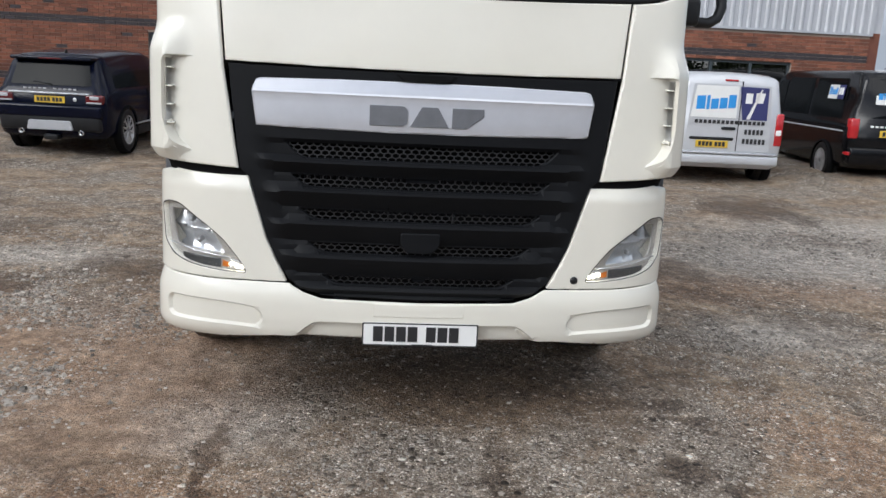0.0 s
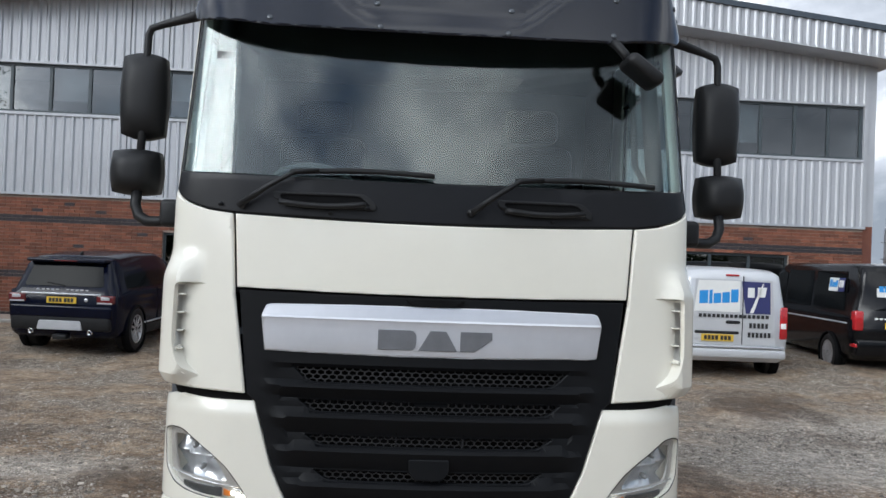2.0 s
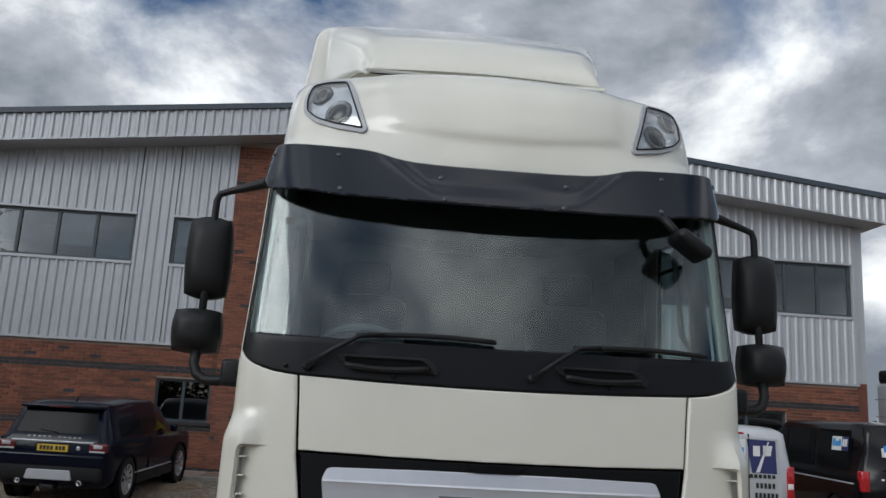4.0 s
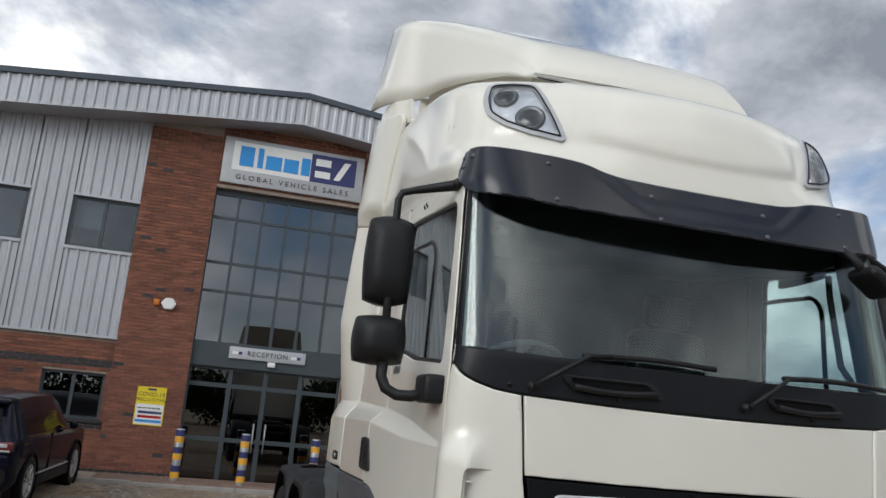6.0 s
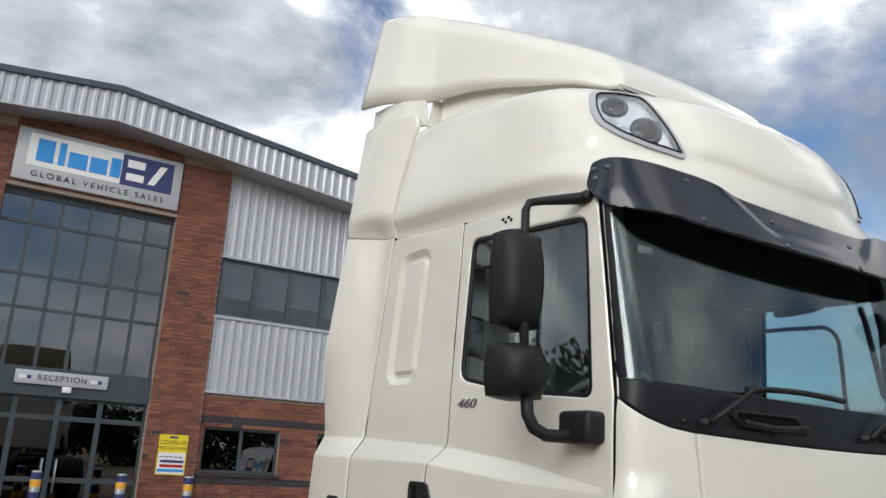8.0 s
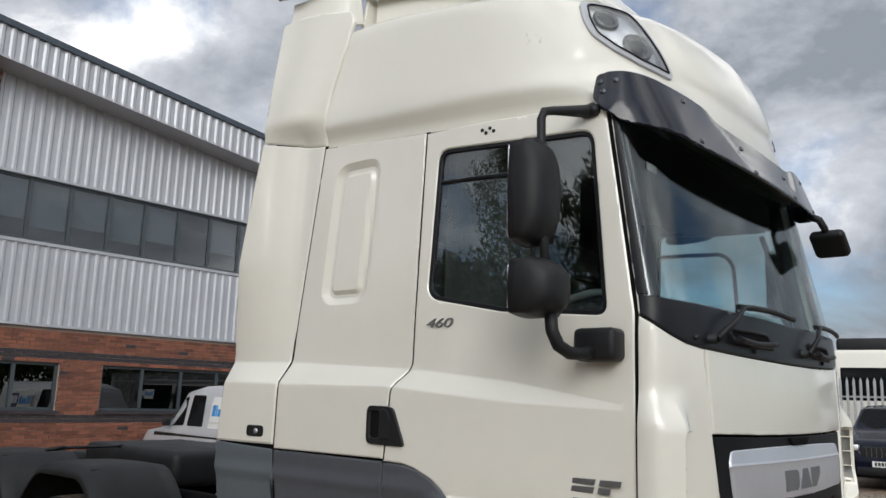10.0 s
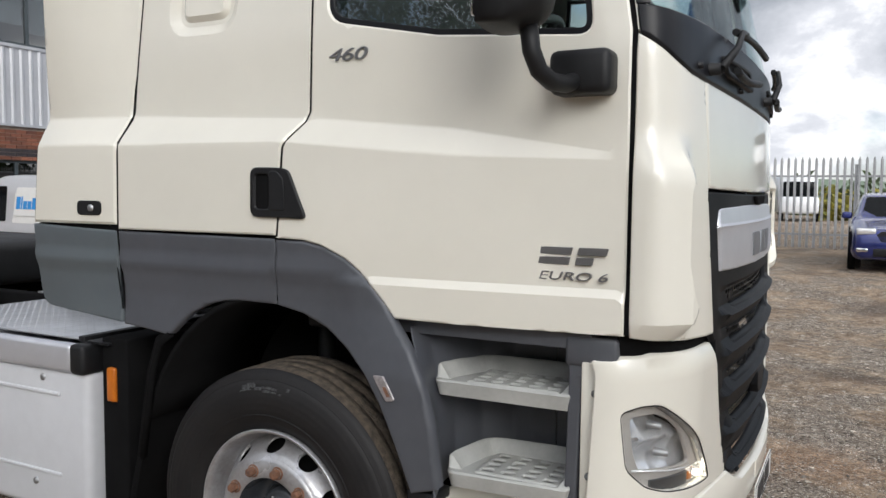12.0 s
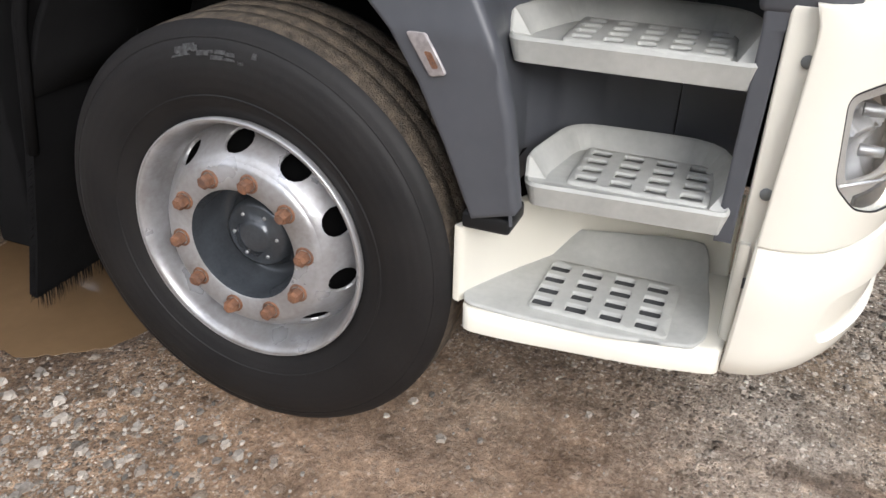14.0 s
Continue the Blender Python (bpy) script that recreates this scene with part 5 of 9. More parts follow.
        bs = part("bumper_corner", panel(o, fn, (lamp,), 0.035, 0.03, 0.005, sx=s), "paint", truck, "cream-white bumper corner with headlamp")
        hl = part("headlamp", panel(inset(lamp, 0.003), lambda p, z: fn(p, z) + Vector((0, 0.006, 0)), (), 0.05, 0.004, 0, sx=s), "lens", bs, "clear wraparound headlamp")
        hl.visible_shadow = False
        seat = lambda p, z: fn(p, z) + Vector((-s * 0.015, 0.06, 0))
        # two silvered bowls one above the other, each with upright flutes, framed by a grey bezel
        def shell(p, z):
            split = 0.912 + 0.10 * (p - 0.98)
            zc = (z - (split + 0.075)) / 0.075 if z > split else (z - (split - 0.06)) / 0.06
            pc = (p - 0.99) / 0.17
            bowl = max(0.0, 1 - zc * zc) * max(0.0, 1 - pc * pc)
            k = (p * 17) % 1.0
            return seat(p, z) + Vector((0, 0.045 * bowl + 0.006 * (4 * k * (1 - k)) * (bowl > 0.02), 0))
        part("reflector_shell", panel(inset(lamp, -0.004), shell, (), 0.011, 0.004, 0, sx=s), "lamp_chrome", hl, "silvered fluted lamp bowls")
        bowl_o = rounded(pz([(1.092, 0.995), (1.03, 1.000), (0.97, 0.972), (0.908, 0.925), (0.868, 0.865), (0.842, 0.817), (0.95, 0.824), (1.065, 0.838), (1.082, 0.90)]), 0.02)
        part("lamp_bezel", panel(inset(lamp, 0.002), lambda p, z: fn(p, z) + Vector((-s * 0.004, 0.032, 0)), (bowl_o,), 0.04, 0.012, 0.003, sx=s), "lamp_bezel", hl, "warm grey lamp bezel")
        part("lamp_seal", tube([fn(p, z) + Vector((0, 0.004, 0)) for p, z in spaced(lamp, 0.03)], 0.0024, 6, True), "black", hl)
        # chrome side wall
        lp = spaced(inset(lamp, 0.0), 0.03)
        v, f2 = [], []
        for p, z in lp:
            v += [fn(p, z) + Vector((0, 0.008, 0)), seat(p, z)]
        k = len(lp)
        f2 = [(2 * i, 2 * ((i + 1) % k), 2 * ((i + 1) % k) + 1, 2 * i + 1) for i in range(k)]
        part("lamp_wall", mesh_of("lamp_wall", v, f2), "lamp_in", hl)
        for x, z in ((1.0, 0.955), (0.965, 0.868)):
            c = fn(p_of(x, z), z) + Vector((-s * 0.01, 0.045, 0))
            part("bulb", lathe([(0.014, 0.0), (0.012, 0.010), (-0.03, 0.012)], 14, Matrix.Translation(c) @ Matrix.Rotation(radians(-90), 4, 'Z')), "steel", hl)
        for x, z in ((0.766, 0.765), (0.789, 0.769), (0.811, 0.776)):
            c = fn(p_of(x, z), z) + Vector((0, 0.018, 0))
            part("running_bulb", lathe([(0.004, 0.0), (0.003, 0.007), (-0.004, 0.009)], 12, Matrix.Translation(c) @ Matrix.Rotation(radians(-90), 4, 'Z')), "drl", hl)
        for a, c2, m2, nm in (((0.755, 0.752), (0.818, 0.795), "lamp_in", "running_light"), ((0.826, 0.760), (0.852, 0.790), "amber", "indicator"), ((0.862, 0.758), (1.035, 0.806), "lamp_cup", "lower_reflector")):
            o2 = [(p_of(a[0], a[1]), a[1]), (p_of(c2[0], a[1]), a[1] + 0.004), (p_of(c2[0], c2[1]), c2[1]), (p_of(a[0], c2[1]), c2[1] - 0.01)]
            part(nm, panel(o2, lambda p, z: fn(p, z) + Vector((0, 0.025, 0)), (), 0.05, 0.02, 0.003, sx=s), m2, hl)
        part("lamp_divider", tube([fn(p_of(x, z), z) + Vector((0, 0.02, 0)) for x, z in ((0.79, 0.803), (0.88, 0.812), (0.98, 0.824), (1.09, 0.845))], 0.0035, 6), "lamp_chrome", hl)
        # inner side of the corner piece, facing the steps
        side = box(s * 0.98, s * 1.125, 0.10, 0.188, 0.47, 1.15, 0.006)
        part("bumper_return", side, "paint", bs)
        for y, z in ((0.145, 1.06), (0.16, 0.82), (0.16, 0.635)):
            part("fixing_screw", lathe([(0.004, 0.0), (0.004, 0.011), (-0.006, 0.012)], 12, Matrix.Translation((s * 1.126, y, z)) @ Matrix.Diagonal((s, 1, 1, 1))), "interior_lt", bs)
    for s in (-1, 1):
        part("corner_gap", panel([(0.735, 1.13), (1.245, 1.13), (1.245, 1.26), (0.775, 1.26)], lambda p, z, s=s: skin(p * s, z) + Vector((-s * 0.03 * max(0.0, (p - 0.9) / 0.35), 0.036, 0)), (), 0.05, 0.01, 0, sx=s), "void", truck)
    part("tow_hole", lathe([(-0.004, 0.0), (-0.004, 0.017), (0.02, 0.018)], 16, Matrix.Translation(skin(0.69, 0.757)) @ Matrix.Rotation(radians(90), 4, 'Z')), "black", truck)

    def pocket_fall(a):
        return max(0.0, min(1.0, (0.95 - a) / 0.26)) ** 2

    def recess_top(a):
        k = max(0.0, min(1.0, (a - 0.42) / 0.175))
        return 0.553 - 0.105 * k * k * (3 - 2 * k)

    def low_fn(p, z):
        q = skin(p, z)
        d = 0.024 * math.sin(max(0.0, min(1.0, (0.722 - z) / 0.10)) * math.pi / 2)
        d -= 0.05 * max(0.0, (0.50 - z) / 0.08) ** 2 if z < 0.50 else 0
        a = abs(p)
        # long oval pocket on each side
        dx = abs(a - 0.875) - 0.165
        dz = max(z - 0.582 + 0.024 * pocket_fall(a), 0.557 - 0.010 * pocket_fall(a) - z)
        dd = math.hypot(max(dx, 0), max(dz, 0)) + min(0.0, max(dx, dz))
        d -= 0.015 * max(0.0, min(1.0, (0.042 - dd) / 0.009))
        # set-back centre under the plate
        t = max(0.0, min(1.0, (recess_top(a) - z) / (0.013 + 0.024 * max(0.0, min(1.0, (a - 0.45) / 0.07)))))
        d -= 0.035 * t
        w = max(0.0, min(1.0, (a - 0.68) / 0.17))
        n = Vector((skin(p + 0.01, z).y - skin(p - 0.01, z).y, skin(p - 0.01, z).x - skin(p + 0.01, z).x, 0)).normalized()
        n = (Vector((0, -1, 0)) * (1 - w) + n * w).normalized()
        return q + n * d
    lo = [(0.0, 0.648), (0.42, 0.654), (0.50, 0.680), (0.56, 0.714), (0.85, 0.712), (1.1, 0.716), (1.253, 0.728), (1.253, 0.452), (1.1, 0.437), (0.85, 0.443), (0.62, 0.468), (0.55, 0.470), (0.0, 0.462)]
    low_lines = []
    for s in (-1, 1):
        for q in (0.043, 0.032):
            us = [0.71 + 0.033 * k for k in range(11)]
            turn = [radians(-90 + 22.5 * k) for k in range(9)]
            o = [(a, 0.557 - 0.010 * pocket_fall(a) - q) for a in us[:-1]]
            o += [(1.04 + q * math.cos(a), (0.557 if a < 0 else 0.582) + q * math.sin(a)) for a in turn]
            o += [(a, 0.582 - 0.024 * pocket_fall(a) + q) for a in us[-2::-1]]
            o += [(0.71 - q * math.cos(a), 0.553 + q * math.sin(a)) for a in turn[-2:0:-1]]
            o = [(s * a, z) for a, z in o]
            low_lines.append(o + o[:1])
    for q in (0.0, 0.013):
        low_lines.append([(x * 0.02, recess_top(abs(x * 0.02)) - q) for x in range(-28, 29) if recess_top(abs(x * 0.02)) - q > 0.482])
    lb = part("bumper", panel(both(lo), low_fn, (), 0.022, 0.03, 0.005, lines=low_lines), "paint", truck, "cream-white lower front bumper")
    part("centre_flap", panel([(-0.19, 0.587), (0.2, 0.587), (0.2, 0.645), (-0.19, 0.645)], lambda p, z: low_fn(p, z) + Vector((0, -0.004, 0)), (), 0.05, 0.01, 0.003), "paint", lb)
    # number plate: blank bars stand for its characters
    py = -0.192
    pl = part("number_plate", prism(rounded([(-0.252, -0.052), (0.252, -0.052), (0.252, 0.052), (-0.252, 0.052)], 0.008), 0.006, Matrix.Translation((0.016, py + 0.004, 0.512)) @ XZ, 0.0015), "white", truck, "white number plate with black bars")
    x = -0.205
    for w in (0.05, 0.05, 0.05, 0.05, 0.0, 0.05, 0.05, 0.05):
        if w:
            part("plate_bar", box(0.016 + x, 0.016 + x + w - 0.008, py - 0.0045, py - 0.001, 0.480, 0.548, 0.0), "ink", pl)
        x += w if w else 0.03
    part("plate_edge", panel(rounded([(-0.252, -0.052), (0.252, -0.052), (0.252, 0.052), (-0.252, 0.052)], 0.008), lambda u, v: (u + 0.016, py - 0.0022, v + 0.512), (rounded([(-0.246, -0.046), (0.246, -0.046), (0.246, 0.046), (-0.246, 0.046)], 0.006),), 0.1, 0.001, 0), "ink", pl)
    part("maker_line", box(-0.02, 0.07, py - 0.0045, py - 0.001, 0.4645, 0.4685), "ink", pl)


build_front()

# ---------------------------------------------------------------- roof, visor, deflector
PLAN_LOW = [(0, 0), (0.4, 0.02), (0.75, 0.07), (0.93, 0.13), (1.04, 0.21), (1.095, 0.30), (1.12, 0.5), (1.13, 0.9), (1.14, 1.85)]
PLAN_HIGH = [(0, 0), (0.35, 0.03), (0.637, 0.105), (0.82, 0.180), (0.95, 0.262), (1.04, 0.365), (1.10, 0.56), (1.13, 0.92), (1.14, 1.85)]
ROOF_Y = [(2.88, -0.005), (2.95, -0.005), (3.0, 0.0), (3.1, 0.012), (3.2, 0.028), (3.3, 0.060), (3.4, 0.108), (3.47, 0.178), (3.515, 0.29), (3.54, 0.44), (3.57, 0.72), (3.61, 1.05), (3.66, 1.4)]
ROOF_W = [(2.88, 1.105), (2.93, 1.11), (3.0, 1.142), (3.05, 1.145), (3.2, 1.135), (3.4, 1.122), (3.52, 1.114), (3.58, 1.105), (3.62, 1.082), (3.645, 1.02), (3.66, 0.9)]


def smooth_table(table, x):
    """Value with Catmull-Rom easing between rows."""
    k = 0
    while k < len(table) - 2 and x > table[k + 1][0]:
        k += 1
    (x0, y0), (x1, y1) = table[k], table[k + 1]
    pm = table[k - 1] if k > 0 else (2 * x0 - x1, 2 * y0 - y1)
    pn = table[k + 2] if k + 2 < len(table) else (2 * x1 - x0, 2 * y1 - y0)
    t = max(0.0, min(1.0, (x - x0) / (x1 - x0)))
    m0 = (y1 - pm[1]) / (x1 - pm[0]) * (x1 - x0)
    m1 = (pn[1] - y0) / (pn[0] - x0) * (x1 - x0)
    return (2 * t ** 3 - 3 * t * t + 1) * y0 + (t ** 3 - 2 * t * t + t) * m0 + (-2 * t ** 3 + 3 * t * t) * y1 + (t ** 3 - t * t) * m1


def plan_point(u, z):
    """u from 0 (front middle) to 1 (rear of the side)."""
    k = u * 8
    i = min(7, int(k))
    out = []
    for plan in (PLAN_LOW, PLAN_HIGH):
        xs = [(j, plan[j][0]) for j in range(9)]
        ys = [(j, plan[j][1]) for j in range(9)]
        out.append((smooth_table(xs, k), smooth_table(ys, k)))
    b = max(0.0, min(1.0, (z - 2.92) / 0.22))
    b = b * b * (3 - 2 * b)
    x = out[0][0] * (1 - b) + out[1][0] * b
    y = out[0][1] * (1 - b) + out[1][1] * b
    yc = smooth_table(ROOF_Y, z)
    y = yc + y * (1.86 - yc) / 1.85 if y > 0.6 else yc + y * (1 + (0.0054 - yc) / 1.85 * y / 0.6)
    return x * smooth_table(ROOF_W, z) / 1.14, y


def roof_front(x, z):
    """The roof's front skin as a function of x and z."""
    s, a = (1 if x >= 0 else -1), abs(x)
    lo, hi = 0.0, 0.9
    for _ in range(26):
        m2 = (lo + hi) / 2
        if plan_point(m2, z)[0] < a:
            lo = m2
        else:
            hi = m2
    return Vector((x, plan_point(lo, z)[1], z))


def vskin(p, z):
    s, a = (1 if p >= 0 else -1), abs(p)
    c = -0.112 + 0.36 * (z - 2.74)
    if a <= 0.85:
        return Vector((p, c + 0.062 * (a / 0.85) ** 2, z))
    t = (a - 0.85) / 0.42
    p0, p3 = Vector((0.85, c + 0.062)), Vector((1.124 - 0.24 * max(0.0, z - 2.86), 0.245))
    p1, p2 = p0 + Vector((0.16, 0.025)), p3 - Vector((0.0, 0.12))
    q = p0 * (1 - t) ** 3 + p1 * 3 * t * (1 - t) ** 2 + p2 * 3 * t * t * (1 - t) + p3 * t ** 3
    return Vector((q.x * s, q.y, z))


def build_roof():
    zs = [2.885, 2.92, 2.95, 2.985, 3.01, 3.03, 3.05, 3.07, 3.085, 3.1, 3.115, 3.13, 3.15, 3.175, 3.2, 3.25, 3.3, 3.35, 3.4, 3.44, 3.47, 3.5, 3.53, 3.56, 3.58, 3.6, 3.62, 3.635, 3.648, 3.66]
    nu = 64
    verts, faces = [], []
    for z in zs:
        for i in range(-nu, nu + 1):
            x, y = plan_point(abs(i) / nu, z)
            k = max(0.0, min(1.0, (0.60 + 0.10 * (z - 3.1) - x) / 0.06)) * max(0.0, min(1.0, (z - 3.075 - 0.06 * (x / 0.6) ** 2) / 0.05))
            y -= 0.014 * k * k * (3 - 2 * k)
            zz = z + (0.068 * (y - 0.2) * max(0.0, 1 - (z - 2.885) / 0.5))
            verts.append((x if i > 0 else -x, y, zz))
    w = 2 * nu + 1
    for j in range(len(zs) - 1):
        for i in range(w - 1):
            faces.append((j * w + i, j * w + i + 1, (j + 1) * w + i + 1, (j + 1) * w + i))
    top = len(verts)
    verts.append((0, 1.86, 3.665))
    j = len(zs) - 1
    faces += [(j * w + i, j * w + i + 1, top) for i in range(w - 1)]
    me = mesh_of("roof_cap", verts, faces, True)
    part("roof_cap", me, "paint", truck, "cream-white high roof with small scratches")
    part("roof_back", box(-1.10, 1.10, 1.86, 1.88, 1.4, 3.63), "paint", truck)
    # faint scratches on the roof side
    rng = random.Random(4)
    for k in range(7):
        u, z = 0.70 + 0.045 * rng.random(), 3.22 + 0.07 * rng.random()
        p = [plan_point(u, z), plan_point(u + 0.003 * rng.uniform(-1, 1), z + 0.03 * rng.random() + 0.01)]
        zz = [z + 0.068 * (q[1] - 0.2) * max(0.0, 1 - (z - 2.885) / 0.5) for q in p]
        part("scratch", tube([(-p[0][0] - 0.001, p[0][1], zz[0]), (-p[1][0] - 0.0005, p[1][1], zz[1] + 0.02)], 0.0009, 4), "boxgrey", truck)
    # lower lamps in the roof
    lamp = [(0.662, 3.128), (0.80, 3.162), (0.90, 3.205), (0.955, 3.262), (0.962, 3.34), (0.938, 3.425), (0.85, 3.428), (0.762, 3.418), (0.712, 3.275)]
    for s in (-1, 1):
        o = rounded(lamp, [0.01, 0.0, 0.03, 0.02, 0.03, 0.03, 0.0, 0.02, 0.0])
        fn = lambda u, v, s=s: roof_front(u * s, v)
        rim = part("roof_lamp", panel(inset(o, -0.020), lambda u, v: fn(u, v) + Vector((s * 0.006, -0.012, 0.005)), (inset(o, 0.004),), 0.03, 0.03, 0.003, sx=s), "sign_grey", truck, "clear roof lamp in a grey rim")
        g = part("lens", panel(o, lambda u, v: fn(u, v) + Vector((s * 0.007, -0.014, 0.006)), (), 0.05, 0.003, 0, sx=s), "lens", rim)
        part("lens_gasket", tube([fn(u, v) + Vector((s * 0.007, -0.015, 0.006)) for u, v in spaced(inset(o, 0.003), 0.03)], 0.004, 6, True), "black", rim)
        g.visible_shadow = False
        part("bowl", panel(o, lambda u, v: fn(u, v) + Vector((s * 0.001, -0.001, 0)), (), 0.05, 0.004, 0, sx=s), "lamp_bowl", rim)
        for x, z, r in ((0.888, 3.352, 0.050), (0.795, 3.232, 0.060)):
            q = fn(x, z)
            n = (fn(x + 0.01, z) - q).cross(fn(x, z + 0.01) - q).normalized() * s
            mt = Matrix.Translation(q + n * 0.003) @ n.to_track_quat('X', 'Z').to_matrix().to_4x4()
            part("reflector", lathe([(0.0, r * 1.2), (0.009, r * 1.08), (0.010, r), (0.004, r * 0.8), (0.002, 0.0)], 28, mt), "lamp_cup", rim)
            part("bulb", lathe([(0.012, 0.0), (0.011, r * 0.45), (0.006, r * 0.8), (0.004, r * 0.85)], 24, mt), "projector", rim)
    # visor
    vo = [(0.0, 2.936), (0.25, 2.939), (0.42, 2.949), (0.50, 2.965), (0.58, 2.988), (0.67, 3.002), (0.85, 3.014), (1.0, 3.024), (1.15, 3.030), (1.262, 3.024), (1.270, 2.925), (1.222, 2.870), (1.12, 2.806), (0.75, 2.757), (0.4, 2.743), (0.0, 2.738)]

    def vfn(p, z):
        k = max(0.0, min(1.0, (0.60 - (2.99 - z) * 1.15 - abs(p)) / 0.09))
        m = max(0.0, min(1.0, (z - 2.755) / 0.10))
        d = 0.015 * k * k * (3 - 2 * k) * m * m * (3 - 2 * m)
        return vskin(p, z) + Vector((0, d, 0))
    v = part("sun_visor", panel(spaced(rounded(both(vo), [0.0] + [0.06] * 8 + [0.02] * 4 + [0.0] * 6 + [0.02] * 4 + [0.06] * 7), 0.03), vfn, (), 0.028, 0.012, 0.006, lines=[[(s * (0.60 - (2.99 - z) * 1.15 - 0.09 * k), z) for z in (2.76, 2.80, 2.85, 2.90, 2.95)] for s in (-1, 1) for k in (0, 0.33, 0.67, 1)]), "gloss_black", truck, "smoked dark sun visor over the windscreen")
    for p, z in ((0.765, 2.962), (0.29, 2.872), (0.742, 2.787), (0.272, 2.758), (1.235, 2.985), (1.215, 2.94), (1.15, 2.985)):
        for s in (-1, 1):
            q = vfn(p * s, z)
            n = (vfn(p * s + 0.01, z) - q).cross(vfn(p * s, z + 0.01) - q).normalized()
            part("screw", lathe([(0.006, 0.0), (0.006, 0.008), (0.002, 0.013), (-0.004, 0.014)], 12, Matrix.Translation(q) @ n.to_track_quat('X', 'Z').to_matrix().to_4x4()), "hub", v)
    # upper side columns behind the roof
    for s in (-1, 1):
        part("extender_joint", box(s * 1.0, s * 1.112, 1.84, 2.10, 2.88, 3.16, 0.01), "void", truck)

        def col(y, z, s=s):
            f = 1.792 - 0.21 * (z - 3.07)
            g = max(0.0, min(1.0, (z - 3.01) / 0.14))
            x = 1.134 - 0.06 * (z - 3.07) + (0.128 - 0.02 * (z - 3.0)) * math.sin(max(0.0, min(1.0, (y - f + 0.06) / 0.40)) * math.pi / 2)
            x += (side_x(y, 3.0) + 0.002 - x) * (1 - g * g * (3 - 2 * g))
            return (s * x, y, z)
        o = [(1.80, 3.002), (1.95, 3.019), (2.160, 3.047), (2.135, 3.4), (2.112, 3.728), (1.95, 3.726), (1.66, 3.716), (1.64, 3.66), (1.742, 3.3)]
        ue = part("upper_extender", panel(rounded(o, [0.01, 0, 0.01, 0, 0.02, 0, 0.02, 0.02, 0]), col, (), 0.035, 0.03, 0.012, sx=s), "paint", truck, "cream-white upper side extender")
        o = [(1.64, 3.66), (2.085, 3.70), (2.080, 3.855), (1.66, 3.822)]
        part("joint_sleeve", panel(o, lambda y, z, s=s: ((1 if s < 0 else 0.87) * (col(y, z)[0] - s * (0.028 + 0.03 * max(0.0, min(1.0, (1.78 - y) / 0.1)))), y, z), (), 0.04, 0.02, 0.004, sx=s), "paint", ue)
        part("sleeve_front", panel([(0.80, 3.58), (1.04, 3.58), (1.0, 3.84), (0.80, 3.84)], lambda u, v, s=s: (s * u, 1.662 - 0.03 * (v - 3.6), v), (), 0.1, 0.02, 0.0, sx=s), "paint", ue)
    # roof deflector shell; it sits slightly askew over the roof
    DT = [(0.470, 3.615), (0.480, 3.655), (0.50, 3.700), (0.56, 3.790), (0.65, 3.878), (0.80, 3.972), (1.0, 4.085), (1.2, 4.195), (1.6, 4.400), (1.9, 4.515), (2.13, 4.585)]
    DW = [(0.470, 0.645), (0.54, 0.659), (0.80, 0.725), (1.20, 0.825), (1.60, 0.925), (1.66, 0.945), (1.72, 0.985), (1.80, 1.055), (1.90, 1.105), (2.02, 1.132), (2.13, 1.142)]
    DL = [(0.470, 3.595), (0.54, 3.600), (0.73, 3.676), (0.90, 3.717), (1.15, 3.776), (1.40, 3.820), (1.66, 3.824), (1.72, 3.828), (2.13, 3.872)]

    def mid_x(y):
        return -0.045 - 0.038 * (y - 0.54)
    verts, faces = [], []
    ys = [0.470, 0.474, 0.480, 0.490, 0.505, 0.525, 0.55, 0.58, 0.615, 0.66] + [0.70 + 0.06 * k for k in range(15)] + [1.58, 1.62, 1.65, 1.675, 1.70, 1.73, 1.77, 1.81, 1.86, 1.92, 1.98, 2.05, 2.10, 2.13]
    for y in ys:
        zt, hw, zl = lerp_table(DT, y) if y < 0.5 else smooth_table(DT, y), lerp_table(DW, y), lerp_table(DL, y)
        post = max(0.0, min(1.0, (y - 1.66) / 0.35))
        tip_in = 0.020 + 0.075 * post                # the posts lean in towards the top
        r = min(0.13 - 0.03 * post, (zt - zl) * 0.7, hw * 0.4)
        half = [(0.0, zt), (hw * 0.35, zt - 0.004), (hw * 0.65, zt - 0.012)]
        for j in range(8):
            a = math.pi / 2 * j / 7
            half.append((hw - tip_in - r + r * math.sin(a), zt - 0.02 - r + r * math.cos(a)))
        za = half[-1][1]
        for j in range(1, 5):
            half.append((hw - tip_in + tip_in * j / 4, za + (zl - za) * j / 4))
        line = [(-x, z) for x, z in half[::-1]] + half[1:]
        verts += [(x + mid_x(y), y, z) for x, z in line]
    w = len(line)
    for j in range(len(ys) - 1):
        for i in range(w - 1):
            faces.append((j * w + i, (j + 1) * w + i, (j + 1) * w + i + 1, j * w + i + 1)[::-1])
    faces.append(tuple(range(w)))
    # dark plinth between the roof and the shell
    pv_, pf_ = [], []
    base_line = [(0.66, 0.58), (0.85, 0.65), (1.20, 0.77), (1.64, 0.87)]
    loop = [(mid_x(y) - h, y) for y, h in base_line[::-1]] + [(mid_x(y) + h, y) for y, h in base_line]
